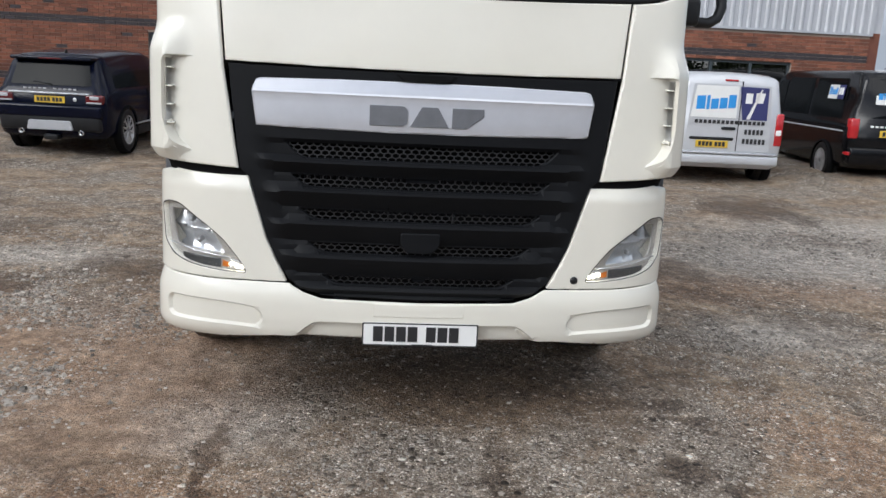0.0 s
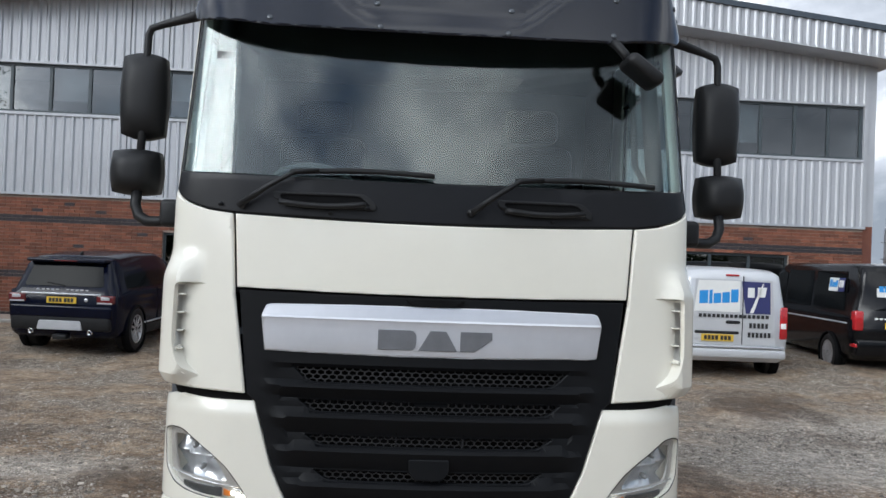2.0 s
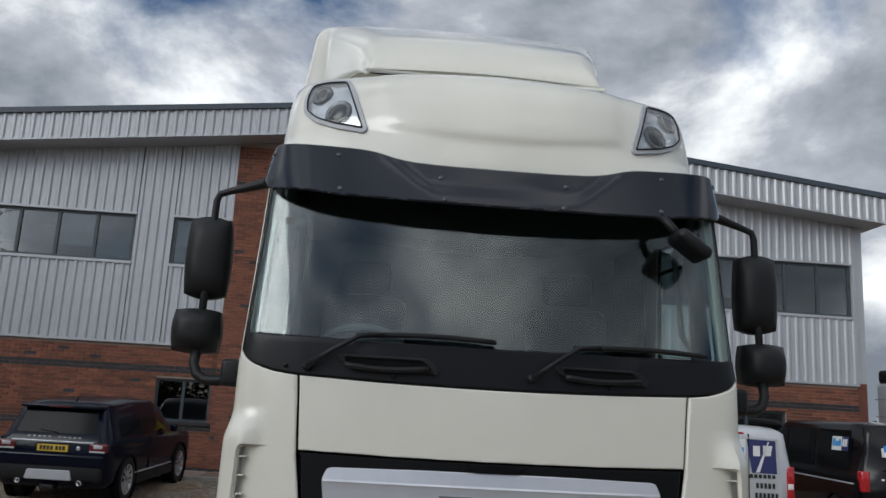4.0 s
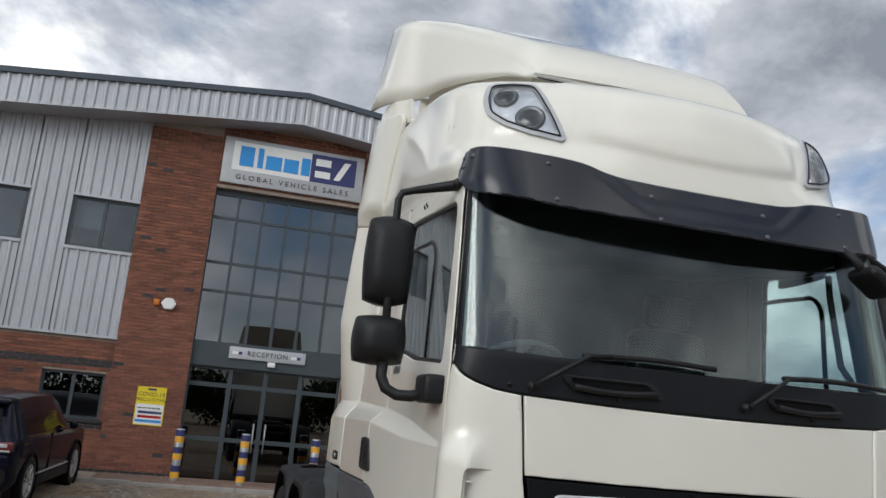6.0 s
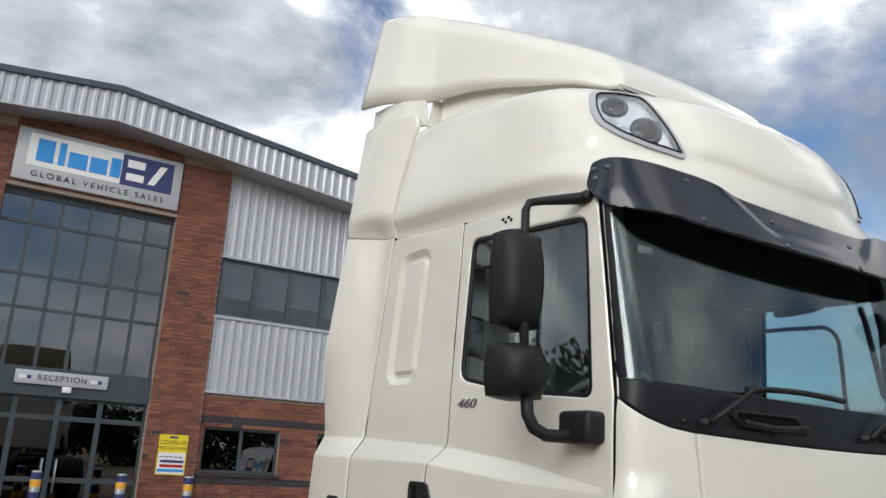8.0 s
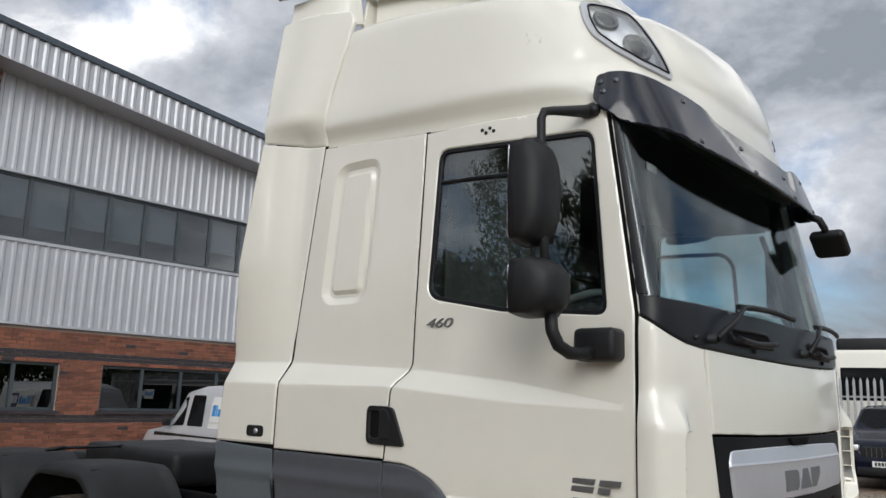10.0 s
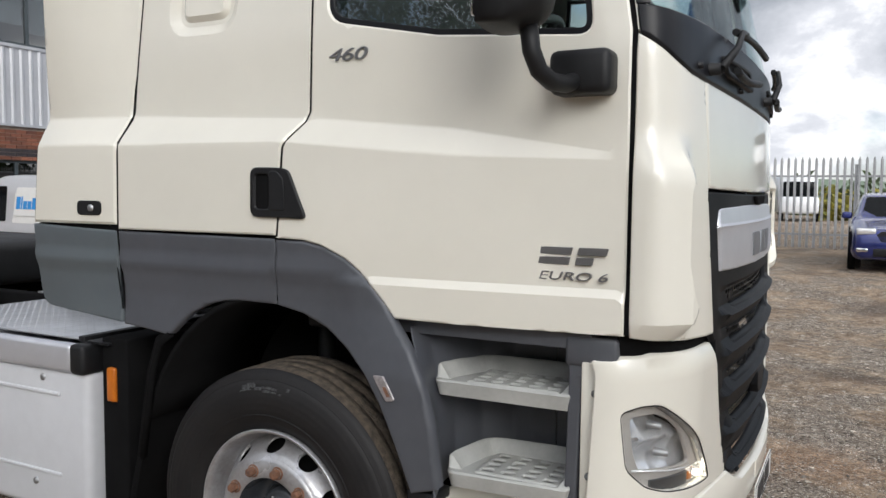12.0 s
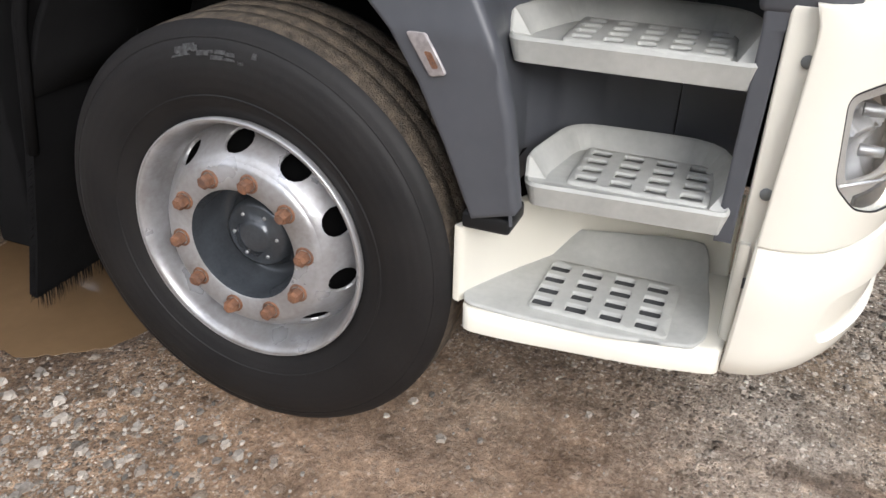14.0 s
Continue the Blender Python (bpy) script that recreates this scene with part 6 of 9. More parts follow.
    for x, y in loop:
        pv_ += [(x, y, 3.46), (x, y, lerp_table(DL, y) + 0.05)]
    pf_ = [(2 * i, 2 * i + 2, 2 * i + 3, 2 * i + 1) for i in range(len(loop) - 1)]
    pl = part("deflector_base", mesh_of("deflector_base", pv_, pf_), "paint", truck)
    so = pl.modifiers.new("thickness", 'SOLIDIFY')
    so.thickness = 0.02
    me = mesh_of("roof_deflector", verts, faces, True)
    d = part("roof_deflector", me, "paint", truck, "cream-white roof air deflector")
    sol = d.modifiers.new("thickness", 'SOLIDIFY')
    sol.thickness, sol.offset = 0.02, -1


build_roof()


# ---------------------------------------------------------------- wheels, steps, chassis, mirrors, cab inside
def build_wheel(s, y, z, x_out, dual=False, radius=0.507):
    """One road wheel with its outer face at x_out on side s."""
    def ax(a):
        return Matrix.Translation((s * (x_out + a), y, z)) @ Matrix.Diagonal((s, 1, 1, 1))
    r = radius
    wheel = part("wheel", lathe([(-0.30, 0.302), (-0.31, 0.33), (-0.325, 0.42), (-0.31, r - 0.03), (-0.285, r - 0.008), (-0.27, r - 0.006)], 64, ax(0)), "rubber", truck, "black tyre on a silver steel wheel")
    part("tyre_sidewall", lathe([(-0.012, 0.300), (-0.004, 0.312), (0.010, 0.34), (0.019, 0.375), (0.020, 0.415), (0.012, 0.45), (0.004, 0.468), (0.001, 0.471), (-0.003, r - 0.022), (-0.012, r - 0.010), (-0.022, r - 0.004)], 96, ax(0)), "sidewall", wheel, "black scuffed sidewall")
    for rr, a in ((0.471, 0.002), (0.352, 0.0155)):
        part("sidewall_ring", lathe([(a - 0.003, rr - 0.003), (a + 0.0015, rr), (a - 0.003, rr + 0.003)], 96, ax(0)), "rubber", wheel)
    prof = [(-0.022, r - 0.004), (-0.055, r)]
    for g in (-0.085, -0.145, -0.205):
        prof += [(g + 0.005, r + 0.001), (g + 0.003, r - 0.007), (g - 0.003, r - 0.007), (g - 0.005, r + 0.001)]
    prof += [(-0.25, r), (-0.272, r - 0.006)]
    tb = lathe(prof, 260, ax(0))
    for q in tb.verts:
        d = Vector((0, q.co.y - y, q.co.z - z)).normalized()
        q.co += d * (noise.noise(q.co * 45) * 0.0022 - 0.0012) + Vector((s * 0.002 * noise.noise(q.co * 60 + Vector((5, 0, 0))), 0, 0))
    part("tread", tb, "tread", wheel, "muddy worn tread")
    rng = random.Random(int(y * 10))
    if not dual:
        for a0, a1, r0, r1 in [(74 + rng.random() * 26,) * 2 + (0.428 + rng.random() * 0.020,) * 2 for _ in range(16)]:
            a1, r1 = a0 + rng.uniform(1.5, 5.0), r0 + rng.uniform(0.004, 0.014)
            o = [(radians(a0), r0), (radians(a1), r0 + 0.001), (radians(a1 - 0.2), r1), (radians(a0 + 0.3), r1 - 0.0005)]
            part("scuff_mark", panel(o, lambda u, q: ax(0) @ Vector((lerp_table([(0.415, 0.0206), (0.45, 0.0126), (0.468, 0.0046)], q), math.cos(u) * q, math.sin(u) * q)), (), 0.05, 0.001, 0, sx=s), "scuff", wheel)
    if dual:
        d = -0.16
        rim_p = [(-0.015, 0.285), (0.002, 0.298), (0.004, 0.306), (-0.004, 0.308), (-0.02, 0.285), (-0.12, 0.27), (d, 0.22), (d, 0.11), (d + 0.12, 0.10), (d + 0.13, 0.0)]
        nut_a = d
    else:
        rim_p = [(-0.012, 0.299), (0.003, 0.300), (0.006, 0.296), (0.001, 0.288), (-0.02, 0.280), (-0.055, 0.272), (-0.085, 0.266), (-0.088, 0.260)]
        disc_p = [(0.004, 0.206), (0.010, 0.200), (0.013, 0.193), (0.013, 0.142), (0.010, 0.138)]
        nut_a = 0.012
    rim = part("rim", lathe(rim_p, 72, ax(0)), "rim", wheel, "silver painted steel wheel")
    part("rim_lip", lathe([(0.0, 0.3015), (0.0055, 0.3005), (0.0072, 0.2985), (0.0064, 0.2965)], 96, ax(0)), "alu", rim, "worn bright rim edge")
    hub = part("hub", lathe([(0.010, 0.138), (-0.004, 0.1355), (-0.02, 0.134), (-0.085, 0.130), (-0.104, 0.118), (-0.098, 0.10), (-0.07, 0.086), (-0.05, 0.082), (-0.045, 0.070), (-0.043, 0.045), (-0.035, 0.042), (-0.030, 0.030), (-0.029, 0.0)], 48, ax(0)), "hub", rim, "dark grey hub cap")
    for k in range(10):
        a = 2 * math.pi * (k + 0.872) / 10
        c = Matrix.Translation((0, math.cos(a) * 0.1675, math.sin(a) * 0.1675))
        b = lathe([(nut_a, 0.0225), (nut_a + 0.003, 0.0225), (nut_a + 0.004, 0.0175)], 20, ax(0) @ c)
        lathe([(nut_a + 0.004, 0.0165), (nut_a + 0.024, 0.0165), (nut_a + 0.028, 0.013), (nut_a + 0.030, 0.012), (nut_a + 0.031, 0.0)], 6, ax(0) @ c @ Matrix.Rotation(rng.random(), 4, 'X'), b, smooth=False)
        part("wheel_nut", b, "rust", rim)
    if not dual:
        part("wheel_disc", lathe(disc_p, 72, ax(0)), "rim", rim)
        rm = 0.233
        full = 2 * math.pi * rm

        def cone(u, r2):
            t = (r2 - 0.206) / (0.266 - 0.206)
            a = u / rm
            return ax(0) @ Vector((0.004 - 0.092 * t ** 1.25, math.cos(a) * r2, math.sin(a) * r2))
        holes = []
        for k in range(10):
            u0 = full * (k + 0.41) / 10
            holes.append([(u0 + math.cos(q) * 0.034, 0.2385 + math.sin(q) * 0.0205) for q in [2 * math.pi * j / 14 for j in range(14)]])
        part("disc_slope", panel([(0.0, 0.206), (full, 0.206), (full, 0.266), (0.0, 0.266)], cone, holes, 0.02, 0.008, 0.0, sx=1), "rim", rim)
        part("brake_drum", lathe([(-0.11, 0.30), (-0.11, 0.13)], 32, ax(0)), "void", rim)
    for k in range(6):
        a = 2 * math.pi * k / 6
        part("hub_bolt", lathe([(-0.040, 0.0), (-0.040, 0.004), (-0.046, 0.005)], 8, ax(0) @ Matrix.Translation((0, math.cos(a) * 0.058, math.sin(a) * 0.058))), "steel", hub)
    return wheel


def slotted(x0, x1, y0, y1, nx, ny, skew=0.0):
    out = []
    for i in range(nx):
        for j in range(ny):
            a, c = x0 + (x1 - x0) * i / nx, y0 + (y1 - y0) * j / ny
            w, h = (x1 - x0) / nx * 0.64, (y1 - y0) / ny * 0.62
            o = 0.0
            out.append(rounded([(a, c + o), (a + w, c + o), (a + w, c + o + h), (a, c + o + h)], 0.005, 2))
    return out


def build_steps(s):
    well = part("step_well", box(s * 0.80, s * 0.83, 0.20, 0.86, 0.70, 1.22), "grey", truck, "dark blue-grey step well")
    WS = [(0.0, (1.240, 0.604)), (0.10, (1.12, 0.640)), (0.22, (1.0, 0.645)), (0.33, (0.90, 0.60)), (0.43, (0.835, 0.52)), (0.60, (0.825, 0.36))]

    def round_well(u, z):
        for (u0, p0), (u1, p1) in zip(WS, WS[1:]):
            if u <= u1 + 1e-6:
                t = (u - u0) / (u1 - u0)
                k = (lerp_table([(0.715, 0.585), (0.92, 0.612), (1.06, 0.65), (1.20, 0.73)], z) - 0.600) * max(0.0, 1 - u / 0.22)
                q = (1.240 - lerp_table([(0.715, 1.24), (1.0, 1.236), (1.08, 1.20), (1.20, 1.14)], z)) * max(0.0, 1 - u / 0.22)
                return (s * (p0[0] + (p1[0] - p0[0]) * t - q), p0[1] + (p1[1] - p0[1]) * t + k, z)
        return (s * 0.825, 0.36, z)
    part("well_side", panel([(0.0, 0.715), (0.60, 0.715), (0.60, 1.20), (0.0, 1.20)], round_well, (), 0.03, 0.006, 0, sx=-s), "grey", well)
    part("well_top", box(s * 0.82, s * 1.12, 0.16, 0.80, 1.18, 1.225), "grey", well)
    part("well_seam", box(s * 0.822, s * 0.8268, 0.3765, 0.3785, 0.74, 1.2), "void", well)
    # upright strip next to the bumper
    strip = [(0.145, 1.21), (0.235, 1.21), (0.225, 1.10), (0.232, 0.71), (0.20, 0.71), (0.19, 1.10), (0.145, 1.13)]
    part("step_post", panel(strip, lambda y, z: (s * (1.118 + 0.02 * (1.2 - z)), y, z), (), 0.05, 0.10, 0.006, sx=s), "grey", well)
    part("door_ledge", box(s * 0.95, s * 1.124, 0.085, 0.238, 1.130, 1.218, 0.012), "grey", well)

    def tray(name, outline, radii, z_floor, z_bot, mat_name, back_h, slots, label):
        zr = lambda p: z_floor + (0.010 if p[0] > max(q[0] for q in outline) - 0.045 else back_h)
        o = spaced(rounded(outline, radii), 0.04)
        i1, i2 = inset(o, 0.010), inset(o, 0.040)
        v, f = [], []
        loops = [[(p, z_bot) for p in inset(o, 0.012)], [(p, zr(p) - 0.006) for p in o], [(p, zr(p)) for p in inset(o, 0.005)], [(p, zr(p) - 0.004) for p in i1], [(p, z_floor) for p in i2]]
        for lp in loops:
            v += [(s * p[0], p[1], z) for p, z in lp]
        k = len(o)
        for j in range(len(loops) - 1):
            for i in range(k):
                f.append((j * k + i, j * k + (i + 1) % k, (j + 1) * k + (i + 1) % k, (j + 1) * k + i))
        f.append(tuple(range(k)))
        me = mesh_of(name, v, f)
        b = bmesh.new()
        b.from_mesh(me)
        bmesh.ops.recalc_face_normals(b, faces=b.faces[:])
        t = part(name, b, mat_name, truck, label)
        fl = panel(i2, lambda u, w: (s * u, w, z_floor), slots, 0.08, 0.002, 0, sx=s)
        part("tread_plate", fl, "step", t)
        part("under_shade", panel(inset(i2, 0.005), lambda u, w: (s * u, w, z_floor - 0.022), (), 0.2, 0.004, 0, sx=s), "step", t)
        xs, ys = [p[0] for q in slots for p in q], [p[1] for q in slots for p in q]
        pad = rounded([(min(xs) - 0.012, min(ys) - 0.012), (max(xs) + 0.012, min(ys) - 0.012), (max(xs) + 0.012, max(ys) + 0.012), (min(xs) - 0.012, max(ys) + 0.012)], 0.01)
        part("tread_grid", panel(pad, lambda u, w: (s * u, w, z_floor + 0.007), slots, 0.08, 0.008, 0.002, sx=s), "step", t)
        return t
    tray("upper_step", [(1.128, 0.215), (1.135, 0.655), (1.06, 0.672), (0.87, 0.60), (0.86, 0.225)], [0.02, 0.03, 0.04, 0.07, 0.13], 1.036, 0.996, "step", 0.048, slotted(0.92, 1.095, 0.275, 0.575, 4, 5), "light grey upper cab step")
    tray("middle_step", [(1.150, 0.212), (1.172, 0.592), (1.10, 0.61), (0.89, 0.575), (0.87, 0.225)], [0.02, 0.03, 0.04, 0.07, 0.13], 0.768, 0.728, "step", 0.046, slotted(0.94, 1.125, 0.265, 0.535, 4, 4), "light grey middle cab step")
    # lowest step: white housing with a grey tray
    low = part("lower_step", panel(rounded([(1.175, 0.172), (1.205, 0.30), (1.235, 0.60), (1.235, 0.692), (0.86, 0.692), (0.86, 0.172)], [0.02, 0.1, 0.06, 0.03, 0, 0]), lambda u, w: (s * u, w, 0.508), (), 0.05, 0.06, 0.012, sx=s), "paint", truck, "cream-white lower step housing with grey tray")
    zf = 0.513
    o = spaced(rounded([(1.19, 0.225), (1.222, 0.40), (1.232, 0.694), (1.08, 0.694), (0.91, 0.60), (0.885, 0.24), (1.0, 0.215), (1.15, 0.205)], 0.035), 0.05)
    tr = part("tray", panel(o, lambda u, w: (s * u, w, zf + 0.07 * max(0, min(1, (0.97 - u) / 0.08)) ** 1.6 + 0.008 * max(0, min(1, (w - 0.585) / 0.10))), slotted(1.003, 1.198, 0.30, 0.585, 4, 4), 0.04, 0.01, 0.004, sx=s), "step", low, "grey anti-slip tray")
    # dark sheet right below the slots, coloured for the shade under the tray
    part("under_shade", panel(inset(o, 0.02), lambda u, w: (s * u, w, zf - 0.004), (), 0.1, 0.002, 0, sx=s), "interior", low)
    grid = slotted(1.003, 1.198, 0.30, 0.585, 4, 4)
    part("tread_grid", panel(rounded([(0.986, 0.278), (1.194, 0.278), (1.194, 0.558), (0.986, 0.558)], 0.012), lambda u, w: (s * u, w, zf + 0.006), grid, 0.08, 0.007, 0.002, sx=s), "step", low)
    back = [(0.19, 0.50), (0.70, 0.50), (0.70, 0.675), (0.55, 0.68), (0.19, 0.70)]
    part("housing_back", panel(back, lambda y, z: (s * (0.885 + 0.33 * max(0.0, (y - 0.50) / 0.2) ** 1.4), y, z), (), 0.04, 0.02, 0.006, sx=s), "paint", low)
    part("housing_end", panel([(0.86, 0.50), (1.13, 0.50), (1.14, 0.72), (0.86, 0.72)], lambda u, z: (s * u, 0.186, z), (), 0.1, 0.02, 0.004, sx=-s), "paint", low)
    part("shoulder_black", box(s * 1.12, s * 1.222, 0.60, 0.70, 0.680, 0.716, 0.008), "black", low)


def build_chassis():
    for s in (-1, 1):
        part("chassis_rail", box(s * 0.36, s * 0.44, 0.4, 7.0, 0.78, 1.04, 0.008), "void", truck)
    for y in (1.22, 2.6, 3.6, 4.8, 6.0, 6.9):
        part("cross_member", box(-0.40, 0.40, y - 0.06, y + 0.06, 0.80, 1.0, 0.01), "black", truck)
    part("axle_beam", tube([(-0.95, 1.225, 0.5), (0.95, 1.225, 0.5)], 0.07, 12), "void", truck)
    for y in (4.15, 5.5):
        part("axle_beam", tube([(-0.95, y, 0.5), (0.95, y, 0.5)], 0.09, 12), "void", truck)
    for s in (-1, 1):
        build_wheel(s, 1.225, 0.522, 1.222)
        for y in (4.15, 5.5):
            build_wheel(s, y, 0.515, 1.21, True, 0.515)
            # mudguard: crowned black shell with pressed pads
            v, f = [], []
            n = 20
            xs = [0.58, 0.60, 0.72, 0.9, 1.1, 1.20, 1.225]
            dz = [-0.05, 0.0, 0.012, 0.016, 0.010, -0.012, -0.06]
            for k in range(n + 1):
                a = radians(15 + 150 * k / n)
                r2 = 0.66
                cy, cz = y - math.cos(a) * r2 * 1.0, 0.52 + min(math.sin(a) * 0.78, 0.675 + 0.03 * math.sin(a))
                for x, d in zip(xs, dz):
                    v.append((s * x, cy, cz + d))
            w = len(xs)
            f = [(j * w + i, j * w + i + 1, (j + 1) * w + i + 1, (j + 1) * w + i) for j in range(n) for i in range(w - 1)]
            b = bmesh.new()
            b.from_mesh(mesh_of("mudguard", v, f, True))
            bmesh.ops.recalc_face_normals(b, faces=b.faces[:])
            mg = part("mudguard", b, "black", truck, "black plastic rear mudguard")
            so = mg.modifiers.new("thickness", 'SOLIDIFY')
            so.thickness = 0.012
            for d in (-0.30, 0.14):
                part("pad", box(s * 1.00, s * 1.14, y + d, y + d + 0.16, 1.205, 1.222, 0.008), "black", mg)
        # catwalk and side box
        if s < 0:
            bx = part("battery_box", box(-1.195, -0.50, 2.16, 3.42, 0.30, 0.905, 0.035, 3), "boxgrey", truck, "pale grey side locker with aluminium top")
            part("box_top_rail", box(-1.215, -1.16, 2.235, 3.42, 0.895, 1.012, 0.02, 3), "silver", bx)
            part("rail_end", box(-1.218, -1.10, 2.155, 2.238, 0.893, 1.014, 0.02, 3), "black", bx)
            for yy, zz in ((2.42, 0.86), (3.22, 0.86), (2.48, 0.42), (3.2, 0.42)):
                part("box_bolt", lathe([(0.004, 0.0), (0.004, 0.014), (-0.01, 0.016)], 14, Matrix.Translation((-1.196, yy, zz)) @ Matrix.Diagonal((-1, 1, 1, 1))), "steel", bx)
            for zz in (0.80, 0.47):
                part("box_groove", box(-1.202, -1.19, 2.32, 3.28, zz - 0.008, zz + 0.008, 0.004), "boxgrey", bx)
        pl = part("catwalk_plate", box(s * 0.46, s * 1.15, 2.26, 3.40, 1.018, 1.026, 0.002), "alu", truck, "aluminium chequer plate catwalk")
        # chequer lozenges
        v, f = [], []
        i = 0
        yy = 2.30
        while yy < 3.38:
            xx = 0.50 + (0.018 if i % 2 else 0.0)
            while xx < 1.12:
                k = len(v)
                a = radians(45 if i % 2 else -45)
                c2, s2 = math.cos(a), math.sin(a)
                for lx, ly, lz in ((-0.016, 0, 0), (0, -0.005, 0), (0.016, 0, 0), (0, 0.005, 0), (0, 0, 0.003)):
                    v.append((s * (xx + lx * c2 - ly * s2), yy + lx * s2 + ly * c2, 1.026 + lz))
                f += [(k, k + 1, k + 4), (k + 1, k + 2, k + 4), (k + 2, k + 3, k + 4), (k + 3, k, k + 4)]
                xx += 0.036
            yy += 0.018 * 1.3
            i += 1
        t = part("chequer_studs", mesh_of("chequer_studs", v, f), "alu", pl)
        t["kind"] = "stuff"
        part("plate_rail", box(s * 0.46, s * 1.15, 2.225, 2.262, 1.01, 1.034, 0.004), "black", pl)
    part("second_floor_plate", box(-0.44, 0.44, 2.9, 3.5, 1.05, 1.058), "alu", truck)
    # bracket, amber marker and pipes between the locker and the wheel
    part("marker_bracket", box(-1.14, -0.70, 2.0, 2.14, 0.28, 1.04, 0.01), "void", truck)
    part("amber_marker", box(-1.155, -1.12, 2.055, 2.10, 0.79, 0.925, 0.008), "amber", truck, "amber side marker lamp")
    for k, (zz, yy) in enumerate(((0.99, 2.05), (0.93, 2.08), (0.70, 2.07), (0.58, 2.06))):
        part("pipe", tube([(-1.1 + 0.02 * k, yy, zz), (-1.02, yy + 0.03, zz - 0.06), (-0.9, yy + 0.02, zz - 0.03), (-0.7, yy, zz + 0.02)], 0.014, 8), "black", truck)
    part("perforated_plate", box(-1.16, -0.98, 2.08, 2.2, 1.012, 1.022), "black", truck)
    # suzi lines, coupling plate and dark gearbox hump behind the cab
    fw = part("fifth_wheel", box(-0.46, 0.46, 4.0, 5.35, 1.04, 1.30, 0.06, 3), "black", truck, "greasy black coupling plate")
    part("ramp", box(-0.42, 0.42, 5.3, 5.75, 1.00, 1.20, 0.05), "black", fw)
    part("pull_bar", tube([(-0.34, 4.88, 1.29), (-0.83, 4.59, 1.305), (-1.0, 4.52, 1.31), (-1.06, 4.44, 1.32), (-1.16, 4.42, 1.31), (-1.14, 4.52, 1.30), (-1.0, 4.53, 1.305)], 0.012, 8), "black", fw)
    part("tag", box(-0.14, -0.08, 3.55, 3.58, 1.28, 1.40, 0.004), "yellow", truck, "yellow tag on the air lines")
    part("air_tank", lathe([(-0.45, 0.0), (-0.43, 0.12), (-0.38, 0.14), (0.38, 0.14), (0.43, 0.12), (0.45, 0.0)], 24, Matrix.Translation((0.0, 3.15, 1.22))), "black", truck)
    part("line_stand", box(-0.5, 0.55, 2.55, 3.1, 1.04, 1.30, 0.06, 3), "black", truck)
    for k in range(3):
        pts = [(-0.3 + 0.25 * k + 0.05 * math.sin(j), 2.6 + j * 0.12, 1.34 + 0.05 * math.sin(j * 1.3 + k) + 0.02 * k) for j in range(10)]
        part("air_line", tube(pts, 0.012, 8), ("black", "void", "black")[k], truck)
    # arch liner and mudflap
    for s in (-1, 1):
        v, f = [], []
        n = 18
        for k in range(n + 1):
            a = radians(15 + 150 * k / n)
            cy, cz = 1.24 + math.cos(math.pi - a) * 0.60, 0.60 + math.sin(a) * 0.655
            v += [(s * 0.62, cy, cz), (s * 1.185, cy, cz)]
        f = [(2 * i, 2 * i + 1, 2 * i + 3, 2 * i + 2) for i in range(n)]
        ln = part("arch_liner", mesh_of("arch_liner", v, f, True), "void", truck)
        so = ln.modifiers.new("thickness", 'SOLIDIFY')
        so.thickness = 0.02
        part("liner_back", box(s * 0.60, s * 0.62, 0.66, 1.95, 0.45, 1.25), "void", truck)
        fl = [(1.705, 1.10), (1.76, 1.06), (1.80, 0.95), (1.86, 0.62), (1.93, 0.34), (1.985, 0.155)]
        vv, ff = [], []
        for yy, zz in fl:
            for x in (0.84, 0.9, 1.17, 1.195):
                vv.append((s * x, yy - (0.03 if x in (0.84,) else 0.0), zz + (0.02 if x == 0.84 else 0)))
        ff = [(j * 4 + i, j * 4 + i + 1, (j + 1) * 4 + i + 1, (j + 1) * 4 + i) for j in range(len(fl) - 1) for i in range(3)]
        flap = part("mudflap", mesh_of("mudflap", vv, ff), "void", truck, "black bristle-edged mudflap")
        so = flap.modifiers.new("thickness", 'SOLIDIFY')
        so.thickness = 0.028
        part("flap_edge", tube([(s * 1.195, yy, zz) for yy, zz in fl[:4]], 0.014, 8), "void", flap)
        rng = random.Random(3)
        v, f = [], []
        for k in range(220):
            x = s * rng.uniform(0.85, 1.2)
            y0, z0 = 1.975 + rng.uniform(-0.012, 0.012), 0.17
            if k > 120:
                x = s * 1.20
                t = rng.random()
                y0, z0 = 1.86 + 0.125 * t, 0.62 - 0.46 * t
                e = Vector((s * 0.018, 0.006, -0.012))
            else:
                e = Vector((rng.uniform(-0.004, 0.004), 0.008, -0.05 - rng.random() * 0.02))
            q = len(v)
            p = Vector((x, y0, z0))
            v += [p + Vector((0.0015, 0, 0)), p - Vector((0.0015, 0, 0)), p + e, p + Vector((0, 0.002, 0))]
            f += [(q, q + 1, q + 2), (q + 1, q + 3, q + 2), (q + 3, q, q + 2)]
        br = part("bristles", mesh_of("bristles", v, f), "void", flap)
        br["kind"] = "stuff"
    part("damper", tube([(-0.80, 1.30, 0.75), (-0.82, 1.28, 1.22)], 0.035, 12), "black", truck)
    part("hose_bracket", box(-1.0, -0.85, 1.16, 1.24, 1.14, 1.19, 0.01), "black", truck)


